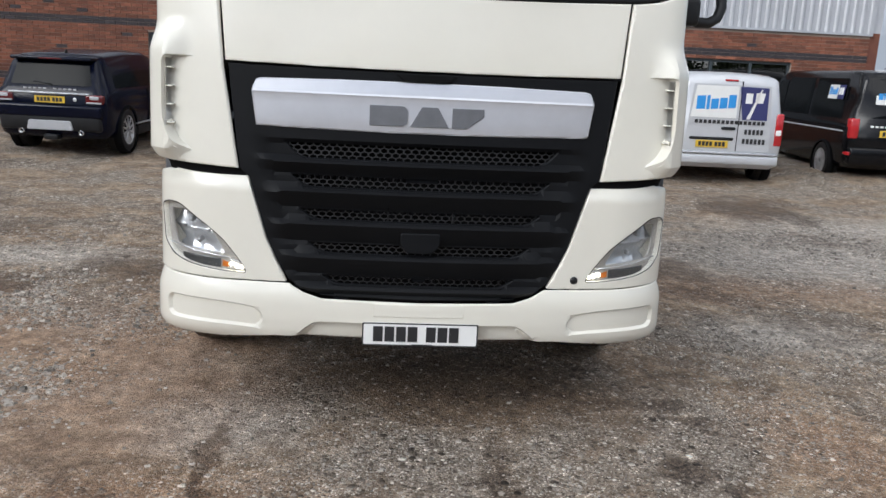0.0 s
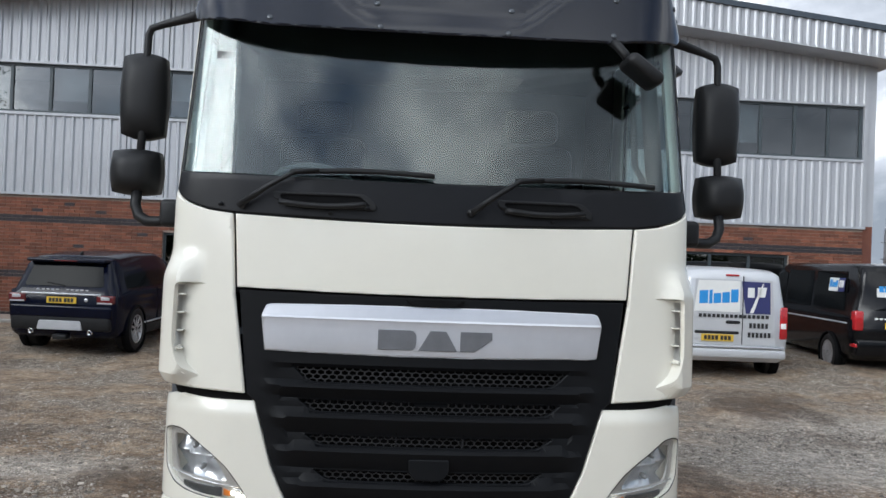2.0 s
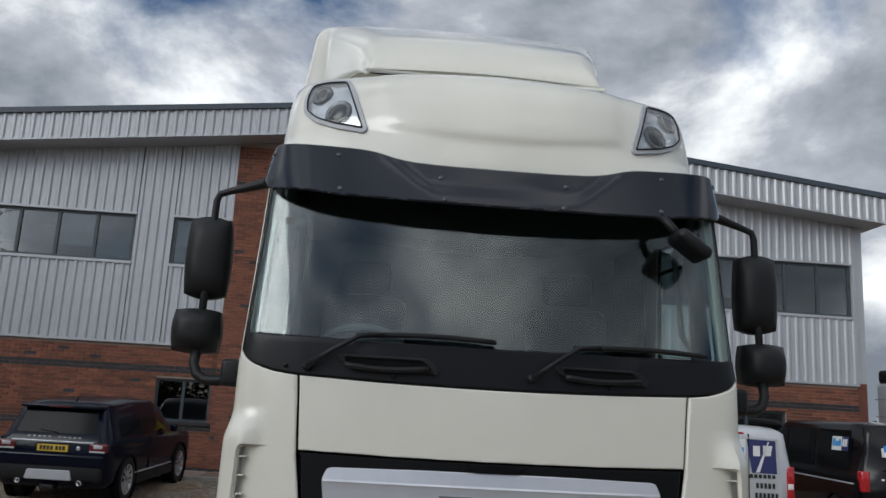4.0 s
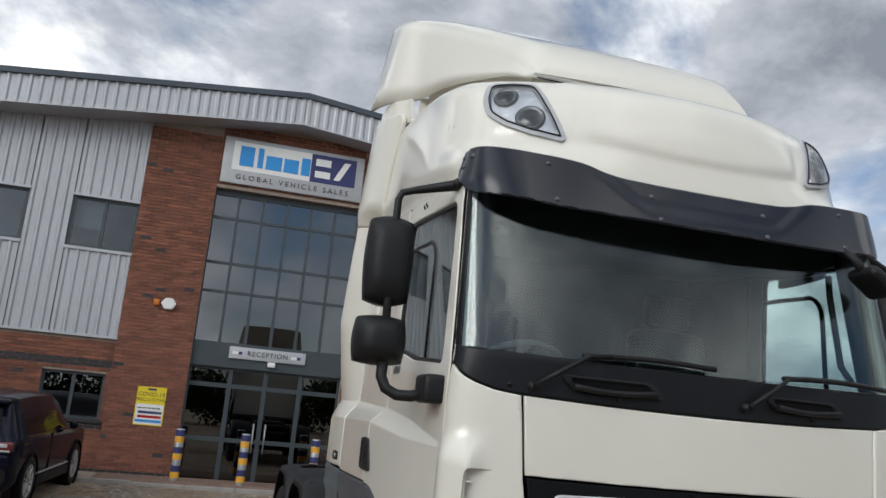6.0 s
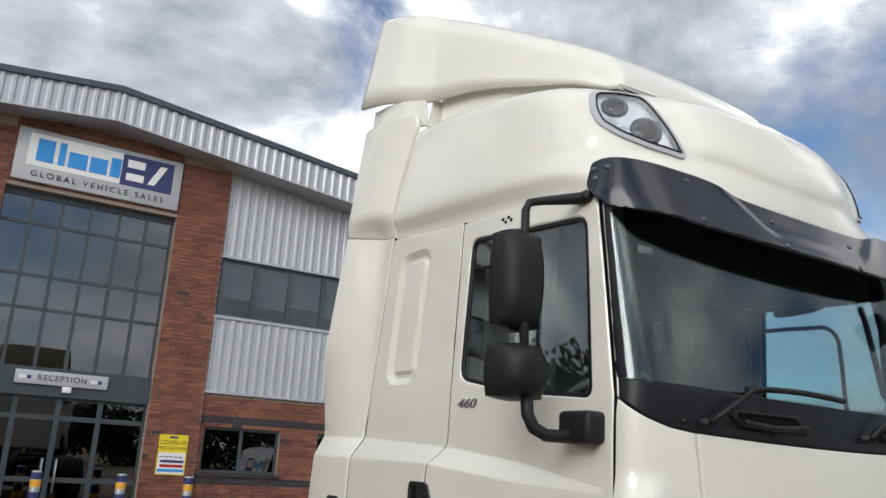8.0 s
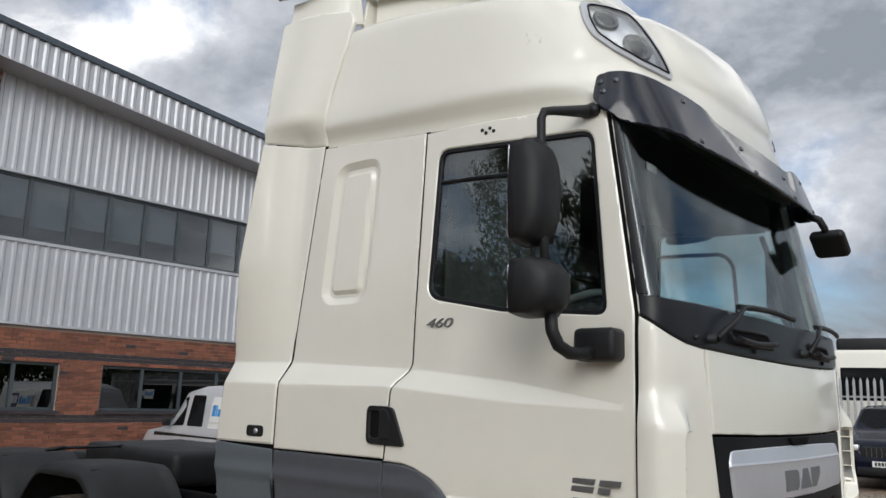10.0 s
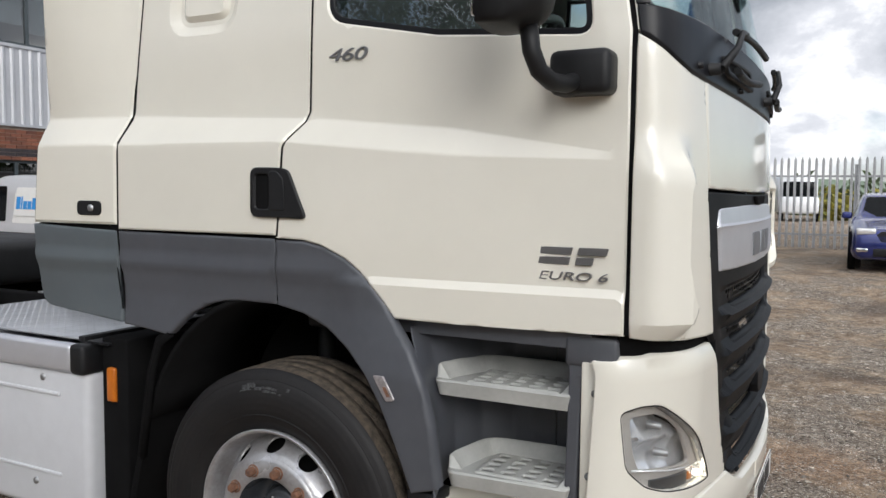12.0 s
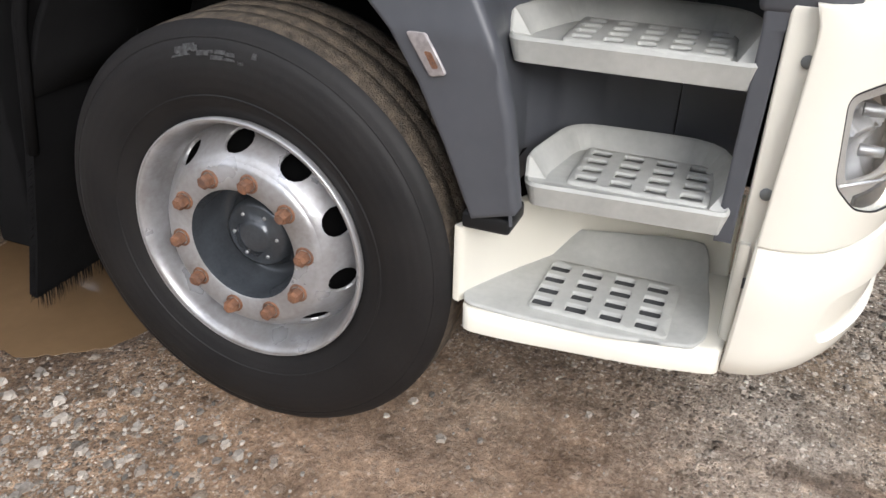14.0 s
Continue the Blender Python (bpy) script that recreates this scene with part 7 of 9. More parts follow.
def build_mirrors():
    for s in (-1, 1):
        arm = part("mirror_arm", tube([(s * 1.085, 0.255, 2.878), (s * 1.11, 0.265, 2.868), (s * 1.29, 0.305, 2.825), (s * 1.342, 0.315, 2.808), (s * 1.356, 0.318, 2.775), (s * 1.362, 0.31, 2.4), (s * 1.362, 0.265, 2.0)], [0.032, 0.026, 0.017, 0.017, 0.017, 0.018, 0.019], 12), "black", truck, "black mirror arm with two mirror heads")
        part("lower_arm", tube([(s * 1.362, 0.27, 2.06), (s * 1.366, 0.258, 1.98), (s * 1.345, 0.245, 1.932), (s * 1.30, 0.228, 1.908), (s * 1.24, 0.208, 1.908), (s * 1.17, 0.19, 1.93)], 0.024, 12), "black", arm)
        part("arm_foot", box(s * 1.115, s * 1.215, 0.10, 0.27, 1.885, 2.005, 0.022, 3), "black", arm)
        part("arm_foot_top", box(s * 1.06, s * 1.13, 0.215, 0.30, 2.845, 2.893, 0.018, 3), "black", arm)

        def head(name, x0, x1, z0, z1, y0, y1, bulge, label):
            b = bmesh.new()
            nx, nz = 10, 12
            grid = []
            for side in (0, 1):
                g = []
                for j in range(nz + 1):
                    for i in range(nx + 1):
                        u, w = 2 * i / nx - 1, 2 * j / nz - 1
                        # rounded-square outline
                        m2 = max(abs(u), abs(w))
                        l2 = math.hypot(u, w)
                        k = (m2 / l2) ** 0.32 if l2 > 1e-6 else 1
                        uu, ww = u * k, w * k
                        x = (x0 + x1) / 2 + uu * (x1 - x0) / 2
                        z = (z0 + z1) / 2 + ww * (z1 - z0) / 2
                        e = max(0.0, (1 - u ** 4) * (1 - w ** 4))
                        y = (y0 + bulge * (1 - e) if side == 0 else y1 - 0.012 * (1 - e))
                        g.append(b.verts.new((s * x, y, z)))
                grid.append(g)
            w2 = nx + 1
            for side, g in enumerate(grid):
                for j in range(nz):
                    for i in range(nx):
                        q = (g[j * w2 + i], g[j * w2 + i + 1], g[(j + 1) * w2 + i + 1], g[(j + 1) * w2 + i])
                        b.faces.new(q if side == 0 else q[::-1]).smooth = True
            ring = [i for i in range(nx)] + [j * w2 + nx for j in range(nz)] + [nz * w2 + i for i in range(nx, 0, -1)] + [j * w2 for j in range(nz, 0, -1)]
            for a, c in zip(ring, ring[1:] + ring[:1]):
                b.faces.new((grid[0][c], grid[0][a], grid[1][a], grid[1][c])).smooth = True
            bmesh.ops.recalc_face_normals(b, faces=b.faces[:])
            h = part(name, b, "black", arm, label)
            part("mirror_glass", box(s * (x0 + 0.02), s * (x1 - 0.02), y1 - 0.004, y1 + 0.003, z0 + 0.03, z1 - 0.03, 0.002), "chrome", h)
        head("main_mirror", 1.263, 1.474, 2.290, 2.692, 0.255, 0.395, 0.06, "black main mirror housing")
        head("wide_mirror", 1.268, 1.494, 2.028, 2.240, 0.205, 0.375, 0.08, "black wide-angle mirror housing")
    # kerb mirror over the passenger door
    km = part("kerb_mirror", lathe([(-0.085, 0.0), (-0.075, 0.06), (-0.03, 0.115), (0.02, 0.135), (0.035, 0.125), (0.03, 0.0)], 24, Matrix.Translation((1.25, 0.87, 2.835)) @ Matrix.Rotation(radians(68), 4, 'Y') @ Matrix.Diagonal((0.8, 1.2, 0.9, 1))), "black", truck, "black kerb mirror over the passenger door")
    part("mirror_bracket", tube([(1.10, 0.87, 2.93), (1.18, 0.87, 2.915), (1.25, 0.87, 2.865)], 0.016, 8), "black", km)
    # front mirror on a curved arm by the visor
    fm = part("front_mirror", tube([(0.74, -0.02, 2.77), (0.75, -0.075, 2.74), (0.78, -0.09, 2.70), (0.80, -0.09, 2.67)], 0.02, 10), "black", truck, "black front mirror on a curved arm")
    b = box(-0.095, 0.095, -0.095, 0.095, -0.028, 0.028, 0.026, 4)
    for q in b.verts:
        k = 1 - 0.10 * (q.co.x / 0.095) ** 2
        q.co.y *= k
        q.co.x *= 1 - 0.10 * (q.co.y / 0.095) ** 2
    b.transform(Matrix.Translation((0.855, -0.095, 2.625)) @ Matrix.Rotation(radians(36), 4, 'Y'))
    for f in b.faces:
        f.smooth = True
    part("mirror_shell", b, "black", fm)


def build_inside():
    cab = part("cab_floor", box(-1.02, 1.02, 0.15, 1.80, 1.28, 1.32), "interior", truck, "dark cab interior")
    part("cab_back", box(-1.05, 1.05, 1.74, 1.80, 1.3, 2.95), "interior_lt", cab)
    part("headlining", box(-1.04, 1.04, 0.20, 1.80, 2.895, 2.92), "interior", cab)
    for s in (-1, 1):
        part("door_trim", box(s * 1.02, s * 1.05, 0.16, 1.12, 1.35, 2.07, 0.015), "interior", cab)
        part("side_trim", box(s * 1.045, s * 1.06, 1.10, 1.78, 1.35, 2.93), "interior", cab)
        part("pillar_trim", tube([(s * 1.00, 0.10, 2.10), (s * 0.965, 0.24, 2.90)], 0.040, 8), "interior", cab)
        part("grab_rail", tube([(s * 0.97, 0.16, 2.16), (s * 0.93, 0.20, 2.25), (s * 0.92, 0.26, 2.62), (s * 0.95, 0.30, 2.72)], 0.016, 8), "interior", cab)
    # added folded screen, blocks the bright view through the driver's window
    fold = [(0.56 + 0.057 * k, -0.975 - 0.018 * (k % 2)) for k in range(10)]
    cv = [(x, y, z) for z in (2.04, 2.88) for y, x in fold]
    part("cab_curtain", mesh_of("cab_curtain", cv, [(k, k + 1, k + 11, k + 10) for k in range(9)], True), "interior", cab, "dark folded screen added to block light through the driver's window")
    # dashboard
    d = [(0.03, 2.085), (0.30, 2.105), (0.50, 2.07), (0.56, 1.95), (0.52, 1.6), (0.03, 1.6)]
    part("dashboard", prism(d, 2.02, Matrix(((0, 0, 1, -1.01), (1, 0, 0, 0), (0, 1, 0, 0), (0, 0, 0, 1))), 0.03, 2), "interior", cab)
    part("binnacle", box(-0.82, -0.38, 0.30, 0.58, 2.05, 2.155, 0.05, 3), "interior", cab)
    sw = Matrix.Translation((-0.60, 0.66, 2.10)) @ Matrix.Rotation(radians(-32), 4, 'X')
    ring = [sw @ Vector((math.cos(a) * 0.225, math.sin(a) * 0.225, 0)) for a in [2 * math.pi * k / 28 for k in range(28)]]
    st = part("steering_wheel", tube(ring, 0.016, 8, True), "interior_lt", cab)
    for a in (0, math.pi, -math.pi / 2):
        part("spoke", tube([sw @ Vector((0, 0, -0.02)), sw @ Vector((math.cos(a) * 0.22, math.sin(a) * 0.22, 0))], 0.018, 6), "interior", st)
    part("boss", lathe([(-0.02, 0.0), (-0.02, 0.07), (0.03, 0.06), (0.03, 0.0)], 16, sw @ Matrix.Rotation(radians(90), 4, 'Y')), "interior", st)
    # overhead locker with a bowed lower edge
    o = [(-1.0, 2.90), (-1.0, 2.80), (-0.8, 2.71), (-0.4, 2.635), (0, 2.61), (0.4, 2.635), (0.8, 2.71), (1.0, 2.80), (1.0, 2.90)]
    part("overhead_locker", panel(o, lambda u, v: (u, 0.16 + 0.12 * u * u * 0.8, v), (), 0.1, 0.3, 0.02), "interior", cab)
    for x in (-0.62, 0.62):
        b = box(x - 0.26, x + 0.26, 0.80, 1.32, 1.72, 1.86, 0.05, 3)
        seat = part("seat", b, "interior", cab, "dark cab seat")
        part("backrest", box(x - 0.25, x + 0.25, 1.24, 1.40, 1.82, 2.48, 0.06, 3), "interior", seat)
        part("headrest", box(x - 0.16, x + 0.16, 1.26, 1.36, 2.50, 2.70, 0.05, 3), "interior", seat)
        part("seat_base", box(x - 0.2, x + 0.2, 0.9, 1.3, 1.32, 1.72, 0.02), "interior", seat)
    part("permit_sticker", box(-0.985, -0.90, 0.075, 0.078, 2.63, 2.66), "interior_lt", cab)
    # badges
    f = side_fn(-1)
    def onside(y, z, d=0.004):
        return Matrix.Translation((-side_x(y, z) - d, y, z)) @ Matrix(((0, 0, -1, 0), (-1, 0, 0, 0), (0, 1, 0, 0), (0, 0, 0, 1)))
    words("460", 0.056, onside(0.966, 2.052) @ Matrix.Shear('XZ', 4, (0.45, 0)), "badge", truck, "model_number", 0.003, xscale=1.8, spacing=0.95)
    words("EURO 6", 0.034, onside(0.21, 1.388, 0.004) @ Matrix.Shear('XZ', 4, (0.4, 0)), "badge", truck, "emission_badge", 0.004, xscale=1.75)
    m2 = onside(0.205, 1.446, 0.003) @ Matrix.Diagonal((1.0, 0.82, 1.0, 1.0))
    for o in ([(-0.115, -0.030), (-0.018, -0.030), (-0.013, -0.004), (-0.110, -0.004)], [(-0.109, 0.004), (-0.012, 0.004), (-0.006, 0.030), (-0.104, 0.030)],
              [(0.0, -0.030), (0.050, -0.030), (0.055, -0.004), (0.005, -0.004)], [(0.006, 0.004), (0.090, 0.004), (0.096, 0.030), (0.012, 0.030)]):
        part("badge_shape", prism(o, 0.006, m2, 0.0015, 1), "badge", truck, "dark silver badge shape")


build_chassis()
for side_ in (-1, 1):
    build_steps(side_)
build_mirrors()
build_inside()


# ---------------------------------------------------------------- parked cars, vans and lorries
GZ = 0.216                       # level of the yard away from the lorry


def car_wheel(parent, x, y, r, w, alloy=True, spokes=10):
    s = 1 if x > 0 else -1
    pl = Matrix.Translation((x, y, r)) @ Matrix.Diagonal((s, 1, 1, 1))
    wh = part("wheel", lathe([(-w, r * 0.66), (-w, r * 0.9), (-w * 0.9, r), (-0.02, r), (0.0, r * 0.93), (0.004, r * 0.8), (0.0, r * 0.66), (-0.03, r * 0.64)], 32, pl), "rubber", parent, "black tyre on a spoked wheel" if alloy else "black tyre on a plain wheel")
    part("rim", lathe([(0.0, r * 0.67), (0.003, r * 0.64), (-0.05, r * 0.60), (-0.06, 0.0)], 32, pl), "alloy" if alloy else "hub", wh)
    b = bmesh.new()
    for k in range(spokes):
        a = 2 * math.pi * k / spokes
        m2 = pl @ Matrix.Rotation(a, 4, 'X')
        bx = box(-0.03, -0.004, -0.016, 0.016, r * 0.12, r * 0.63, 0.004, 1)
        bx.transform(m2)
        b = merged(b, bx)
    part("spokes", b, "alloy" if alloy else "void", wh)
    part("arch", lathe([(0.012, r * 1.02), (0.016, r * 1.10), (-0.03, r * 1.13), (-0.12, r * 1.13), (-0.12, r)], 32, Matrix.Translation((x, y, r + 0.01)) @ Matrix.Diagonal((s, 1, 1, 1))), "void", parent)


def car_body(parent, secs, material, roofmat=None):
    """A body lofted along y. secs: y, bottom, belt, top, half width at sill, belt, roof."""
    v, f = [], []
    ys = []
    for a, c in zip(secs, secs[1:]):
        n = max(1, int((c[0] - a[0]) / 0.12))
        for k in range(n):
            t = k / n
            ys.append(tuple(p + (q - p) * t for p, q in zip(a, c)))
    ys.append(secs[-1])
    for y, zb, zm, zt, ws, wb, wr in ys:
        cab = max(0.0, zt - zm)
        half = [(0.0, zb), (ws * 0.86, zb), (ws * 0.96, zb + 0.05), (ws, zb + 0.14), (wb + 0.012, zb + (zm - zb) * 0.60), (wb + 0.005, zm - 0.10), (wb - 0.012, zm - 0.02), (wb - 0.03, zm)]
        if cab > 0.03:
            half += [(wb - 0.03 + (wr - wb + 0.03) * 0.5, zm + cab * 0.5), (wr + 0.01, zt - 0.09 * min(1, cab)), (wr - 0.05, zt - 0.03 * min(1, cab)), (wr * 0.6, zt), (0.0, zt + 0.012)]
        else:
            half += [(wb - 0.05, zm + 0.006), (wb - 0.09, zm + 0.012), (wb - 0.16, zm + 0.018), (wb * 0.5, zt + 0.01), (0.0, zt + 0.012)]
        line = [(-x, z) for x, z in half[::-1]] + half[1:-1]
        v += [(x, y, z) for x, z in line]
    w = len(line)
    for j in range(len(ys) - 1):
        for i in range(w):
            f.append((j * w + i, j * w + (i + 1) % w, (j + 1) * w + (i + 1) % w, (j + 1) * w + i))
    f.append(tuple(range(w))[::-1])
    f.append(tuple((len(ys) - 1) * w + i for i in range(w)))
    b = bmesh.new()
    b.from_mesh(mesh_of("body", v, f, True))
    bmesh.ops.recalc_face_normals(b, faces=b.faces[:])
    return part("body", b, material, parent)


def sec_at(secs, y):
    for a, c in zip(secs, secs[1:]):
        if a[0] <= y <= c[0]:
            t = (y - a[0]) / (c[0] - a[0])
            return tuple(p + (q - p) * t for p, q in zip(a, c))
    return secs[0] if y < secs[0][0] else secs[-1]


def side_glass(parent, secs, outline, s, d=0.012, name="side_window", material="carglass"):
    def fn(y, z):
        _, zb, zm, zt, ws, wb, wr = sec_at(secs, y)
        t = max(0.0, min(1.0, (z - zm) / max(0.05, zt - 0.09 - zm)))
        return (s * (wb - 0.03 + (wr + 0.01 - wb + 0.03) * t + d), y, z)
    return part(name, panel(rounded(outline, 0.03, 3), fn, (), 0.2, 0.01, 0.004, sx=s), material, parent)


def slope_panel(parent, outline, a, c, name, material, d=0.012, bow=0.03):
    """A pane or plate on the slope from a=(y, z) to c=(y, z); outline in x and 0..1 up the slope."""
    n = Vector((0, -(c[1] - a[1]), c[0] - a[0])).normalized()
    if a[0] > c[0]:
        n = -n if n.y < 0 else n
    def fn(u, t):
        return Vector((u, a[0] + (c[0] - a[0]) * t, a[1] + (c[1] - a[1]) * t)) + n * d + Vector((0, bow * u * u * (1 if n.y < 0 else -1), 0))
    return part(name, panel(rounded(outline, 0.05, 3), fn, (), 0.2, 0.008, 0.002, sx=(1 if n.y < 0 else -1)), material, parent)


def plate(parent, x, y, z, face, mat_name, w=0.52):
    """A number plate with plain bars; face -1 looks to -y, +1 to +y."""
    p = part("number_plate", box(x - w / 2, x + w / 2, y, y + 0.012 * face, z - 0.055, z + 0.055), mat_name, parent, "number plate with plain dark bars")
    k = x - w * 0.42
    for i in range(7):
        part("plate_bar", box(k, k + w * 0.09, y + 0.012 * face, y + 0.015 * face, z - 0.035, z + 0.035), "ink", p)
        k += w * 0.115 + (w * 0.05 if i == 3 else 0)


def logo_plain(parent, o, ux, uz, w, h, light="white", back=True):
    """The yard's sign as plain coloured shapes: a pale field with blue blocks, a navy field with pale blocks."""
    o, ux, uz = Vector(o), Vector(ux), Vector(uz)
    n = ux.cross(uz).normalized()
    def quad(x0, x1, z0, z1, d, m, nm):
        v = [o + ux * x + uz * z + n * dd for dd in (d, d + 0.002) for x, z in ((x0, z0), (x1, z0), (x1, z1), (x0, z1))]
        part(nm, mesh_of(nm, v, [(3, 2, 1, 0), (4, 5, 6, 7), (0, 1, 5, 4), (1, 2, 6, 5), (2, 3, 7, 6), (3, 0, 4, 7)]), m, parent)
    if back:
        quad(0, w * 0.6, 0, h, 0.0, light, "logo_field")
    quad(w * 0.6, w, 0, h, 0.0, "navy_logo", "logo_field")
    xs = [(0.05, 0.15, 0.85), (0.165, 0.20, 0.85), (0.22, 0.31, 0.66), (0.325, 0.415, 0.66), (0.43, 0.545, 0.80)]
    for a, c, t in xs:
        quad(w * a, w * c, h * 0.30, h * t, 0.003, "blue_logo", "logo_block")
    quad(w * 0.65, w * 0.76, h * 0.30, h * 0.82, 0.003, "white", "logo_block")
    quad(w * 0.78, w * 0.93, h * 0.30, h * 0.82, 0.003, "white", "logo_block")


def build_suv():
    t = thing("parked_suv", "dark navy parked SUV with silver trim and yellow plate", "car", at=pose(-5.33, 9.46, 0.06, 2.4, 0, -6.4) @ Matrix.Diagonal((0.91, 0.80, 0.90, 1)))
    S = [(0.0, 0.42, 1.02, 1.06, 0.86, 0.90, 0.78), (0.10, 0.30, 1.10, 1.16, 0.92, 0.95, 0.78), (0.30, 0.28, 1.12, 1.60, 0.95, 0.97, 0.72), (0.55, 0.27, 1.13, 1.70, 0.96, 0.975, 0.72), (1.6, 0.26, 1.12, 1.745, 0.97, 0.98, 0.73), (2.5, 0.26, 1.10, 1.73, 0.97, 0.98, 0.73),
         (3.0, 0.26, 1.09, 1.60, 0.97, 0.975, 0.72), (3.55, 0.26, 1.07, 1.12, 0.97, 0.97, 0.80), (4.5, 0.27, 1.0, 1.02, 0.95, 0.94, 0.7), (4.80, 0.35, 0.85, 0.88, 0.86, 0.86, 0.6)]
    car_body(t, S, "navy")
    slope_panel(t, [(-0.70, 0.05), (0.70, 0.05), (0.62, 0.86), (-0.62, 0.86)], (0.10, 1.16), (0.30, 1.60), "rear_window", "carglass", 0.014)
    sp = part("roof_spoiler", box(-0.70, 0.70, 0.14, 0.50, 1.60, 1.665, 0.03), "navy", t)
    part("brake_lamp", box(-0.2, 0.2, 0.135, 0.15, 1.62, 1.64), "tail_dark", sp)
    for s in (-1, 1):
        side_glass(t, S, [(0.55, 1.15), (2.95, 1.12), (2.62, 1.60), (0.62, 1.62)], s)
        car_wheel(t, s * 0.99, 0.92, 0.39, 0.28)
        car_wheel(t, s * 0.99, 3.85, 0.39, 0.28)
        l = part("tail_lamp", box(s * 0.62, s * 0.93, -0.02, 0.30, 0.90, 1.055, 0.03), "tail_dark", t)
        part("lamp_white", box(s * 0.64, s * 0.90, -0.026, 0.0, 0.905, 0.935, 0.008), "sign_grey", l)
        part("lamp_ring", box(s * 0.70, s * 0.86, -0.024, 0.0, 0.97, 1.03, 0.012), "sign_grey", l)
        part("reflector", box(s * 0.68, s * 0.85, -0.02, 0.04, 0.50, 0.575, 0.012), "red_lamp", t)
        part("exhaust_tip", lathe([(0.06, 0.038), (-0.03, 0.042), (-0.03, 0.034), (0.05, 0.03), (0.05, 0.0)], 20, Matrix.Translation((s * 0.52, 0.0, 0.40)) @ Matrix.Rotation(radians(90), 4, 'Z')), "chrome", t)
        part("door_mirror", box(s * 1.0, s * 1.14, 2.95, 3.07, 1.10, 1.24, 0.04), "navy", t)
        part("sill", box(s * 0.93, s * 0.99, 1.3, 3.4, 0.26, 0.42, 0.02), "black", t)
        part("door_gap", box(s * 0.978, s * 0.995, 1.95, 1.962, 0.45, 1.1), "void", t)
        part("silver_strip", box(s * 0.97, s * 1.0, 1.3, 3.3, 0.46, 0.485, 0.006), "silver", t)
    part("bumper", box(-0.88, 0.88, -0.035, 0.2, 0.42, 0.72, 0.05), "black", t)
    part("bumper_top", box(-0.90, 0.90, -0.05, 0.2, 0.64, 0.87, 0.05, 3), "navy", t)
    part("skid_plate", prism(rounded([(-0.40, 0.44), (0.40, 0.44), (0.36, 0.60), (-0.36, 0.60)], 0.03), 0.05, Matrix.Translation((0, -0.015, 0)) @ XZ, 0.01), "sign_grey", t, "silver skid plate")
    part("tailgate_strip", box(-0.70, 0.70, -0.022, 0.05, 1.045, 1.075, 0.008), "silver", t)
    k = -0.46
    for i in range(10):
        part("name_bar", box(k, k + 0.055, 0.055, 0.075, 1.11, 1.14), "silver", t)
        k += 0.085 + (0.09 if i == 4 else 0)
    part("tow_hitch", box(-0.12, 0.12, -0.06, 0.15, 0.27, 0.36, 0.02), "black", t)
    plate(t, 0.02, -0.022, 0.955, -1, "yellow_plate")
    part("emblem", lathe([(-0.004, 0.0), (-0.004, 0.03), (0.0, 0.034)], 20, Matrix.Translation((0.45, -0.024, 0.965)) @ Matrix.Rotation(radians(90), 4, 'Z')), "silver", t)
    part("aerial_fin", prism([(0, 0), (0.14, 0), (0.02, 0.06)], 0.03, Matrix.Translation((0.015, 0.75, 1.72)) @ Matrix(((0, 0, 1, 0), (-1, 0, 0, 0), (0, 1, 0, 0), (0, 0, 0, 1))), 0.004), "black", t)
    part("rear_wiper", tube([(0.02, 0.10, 1.20), (-0.3, 0.12, 1.24)], 0.01, 6), "black", t)


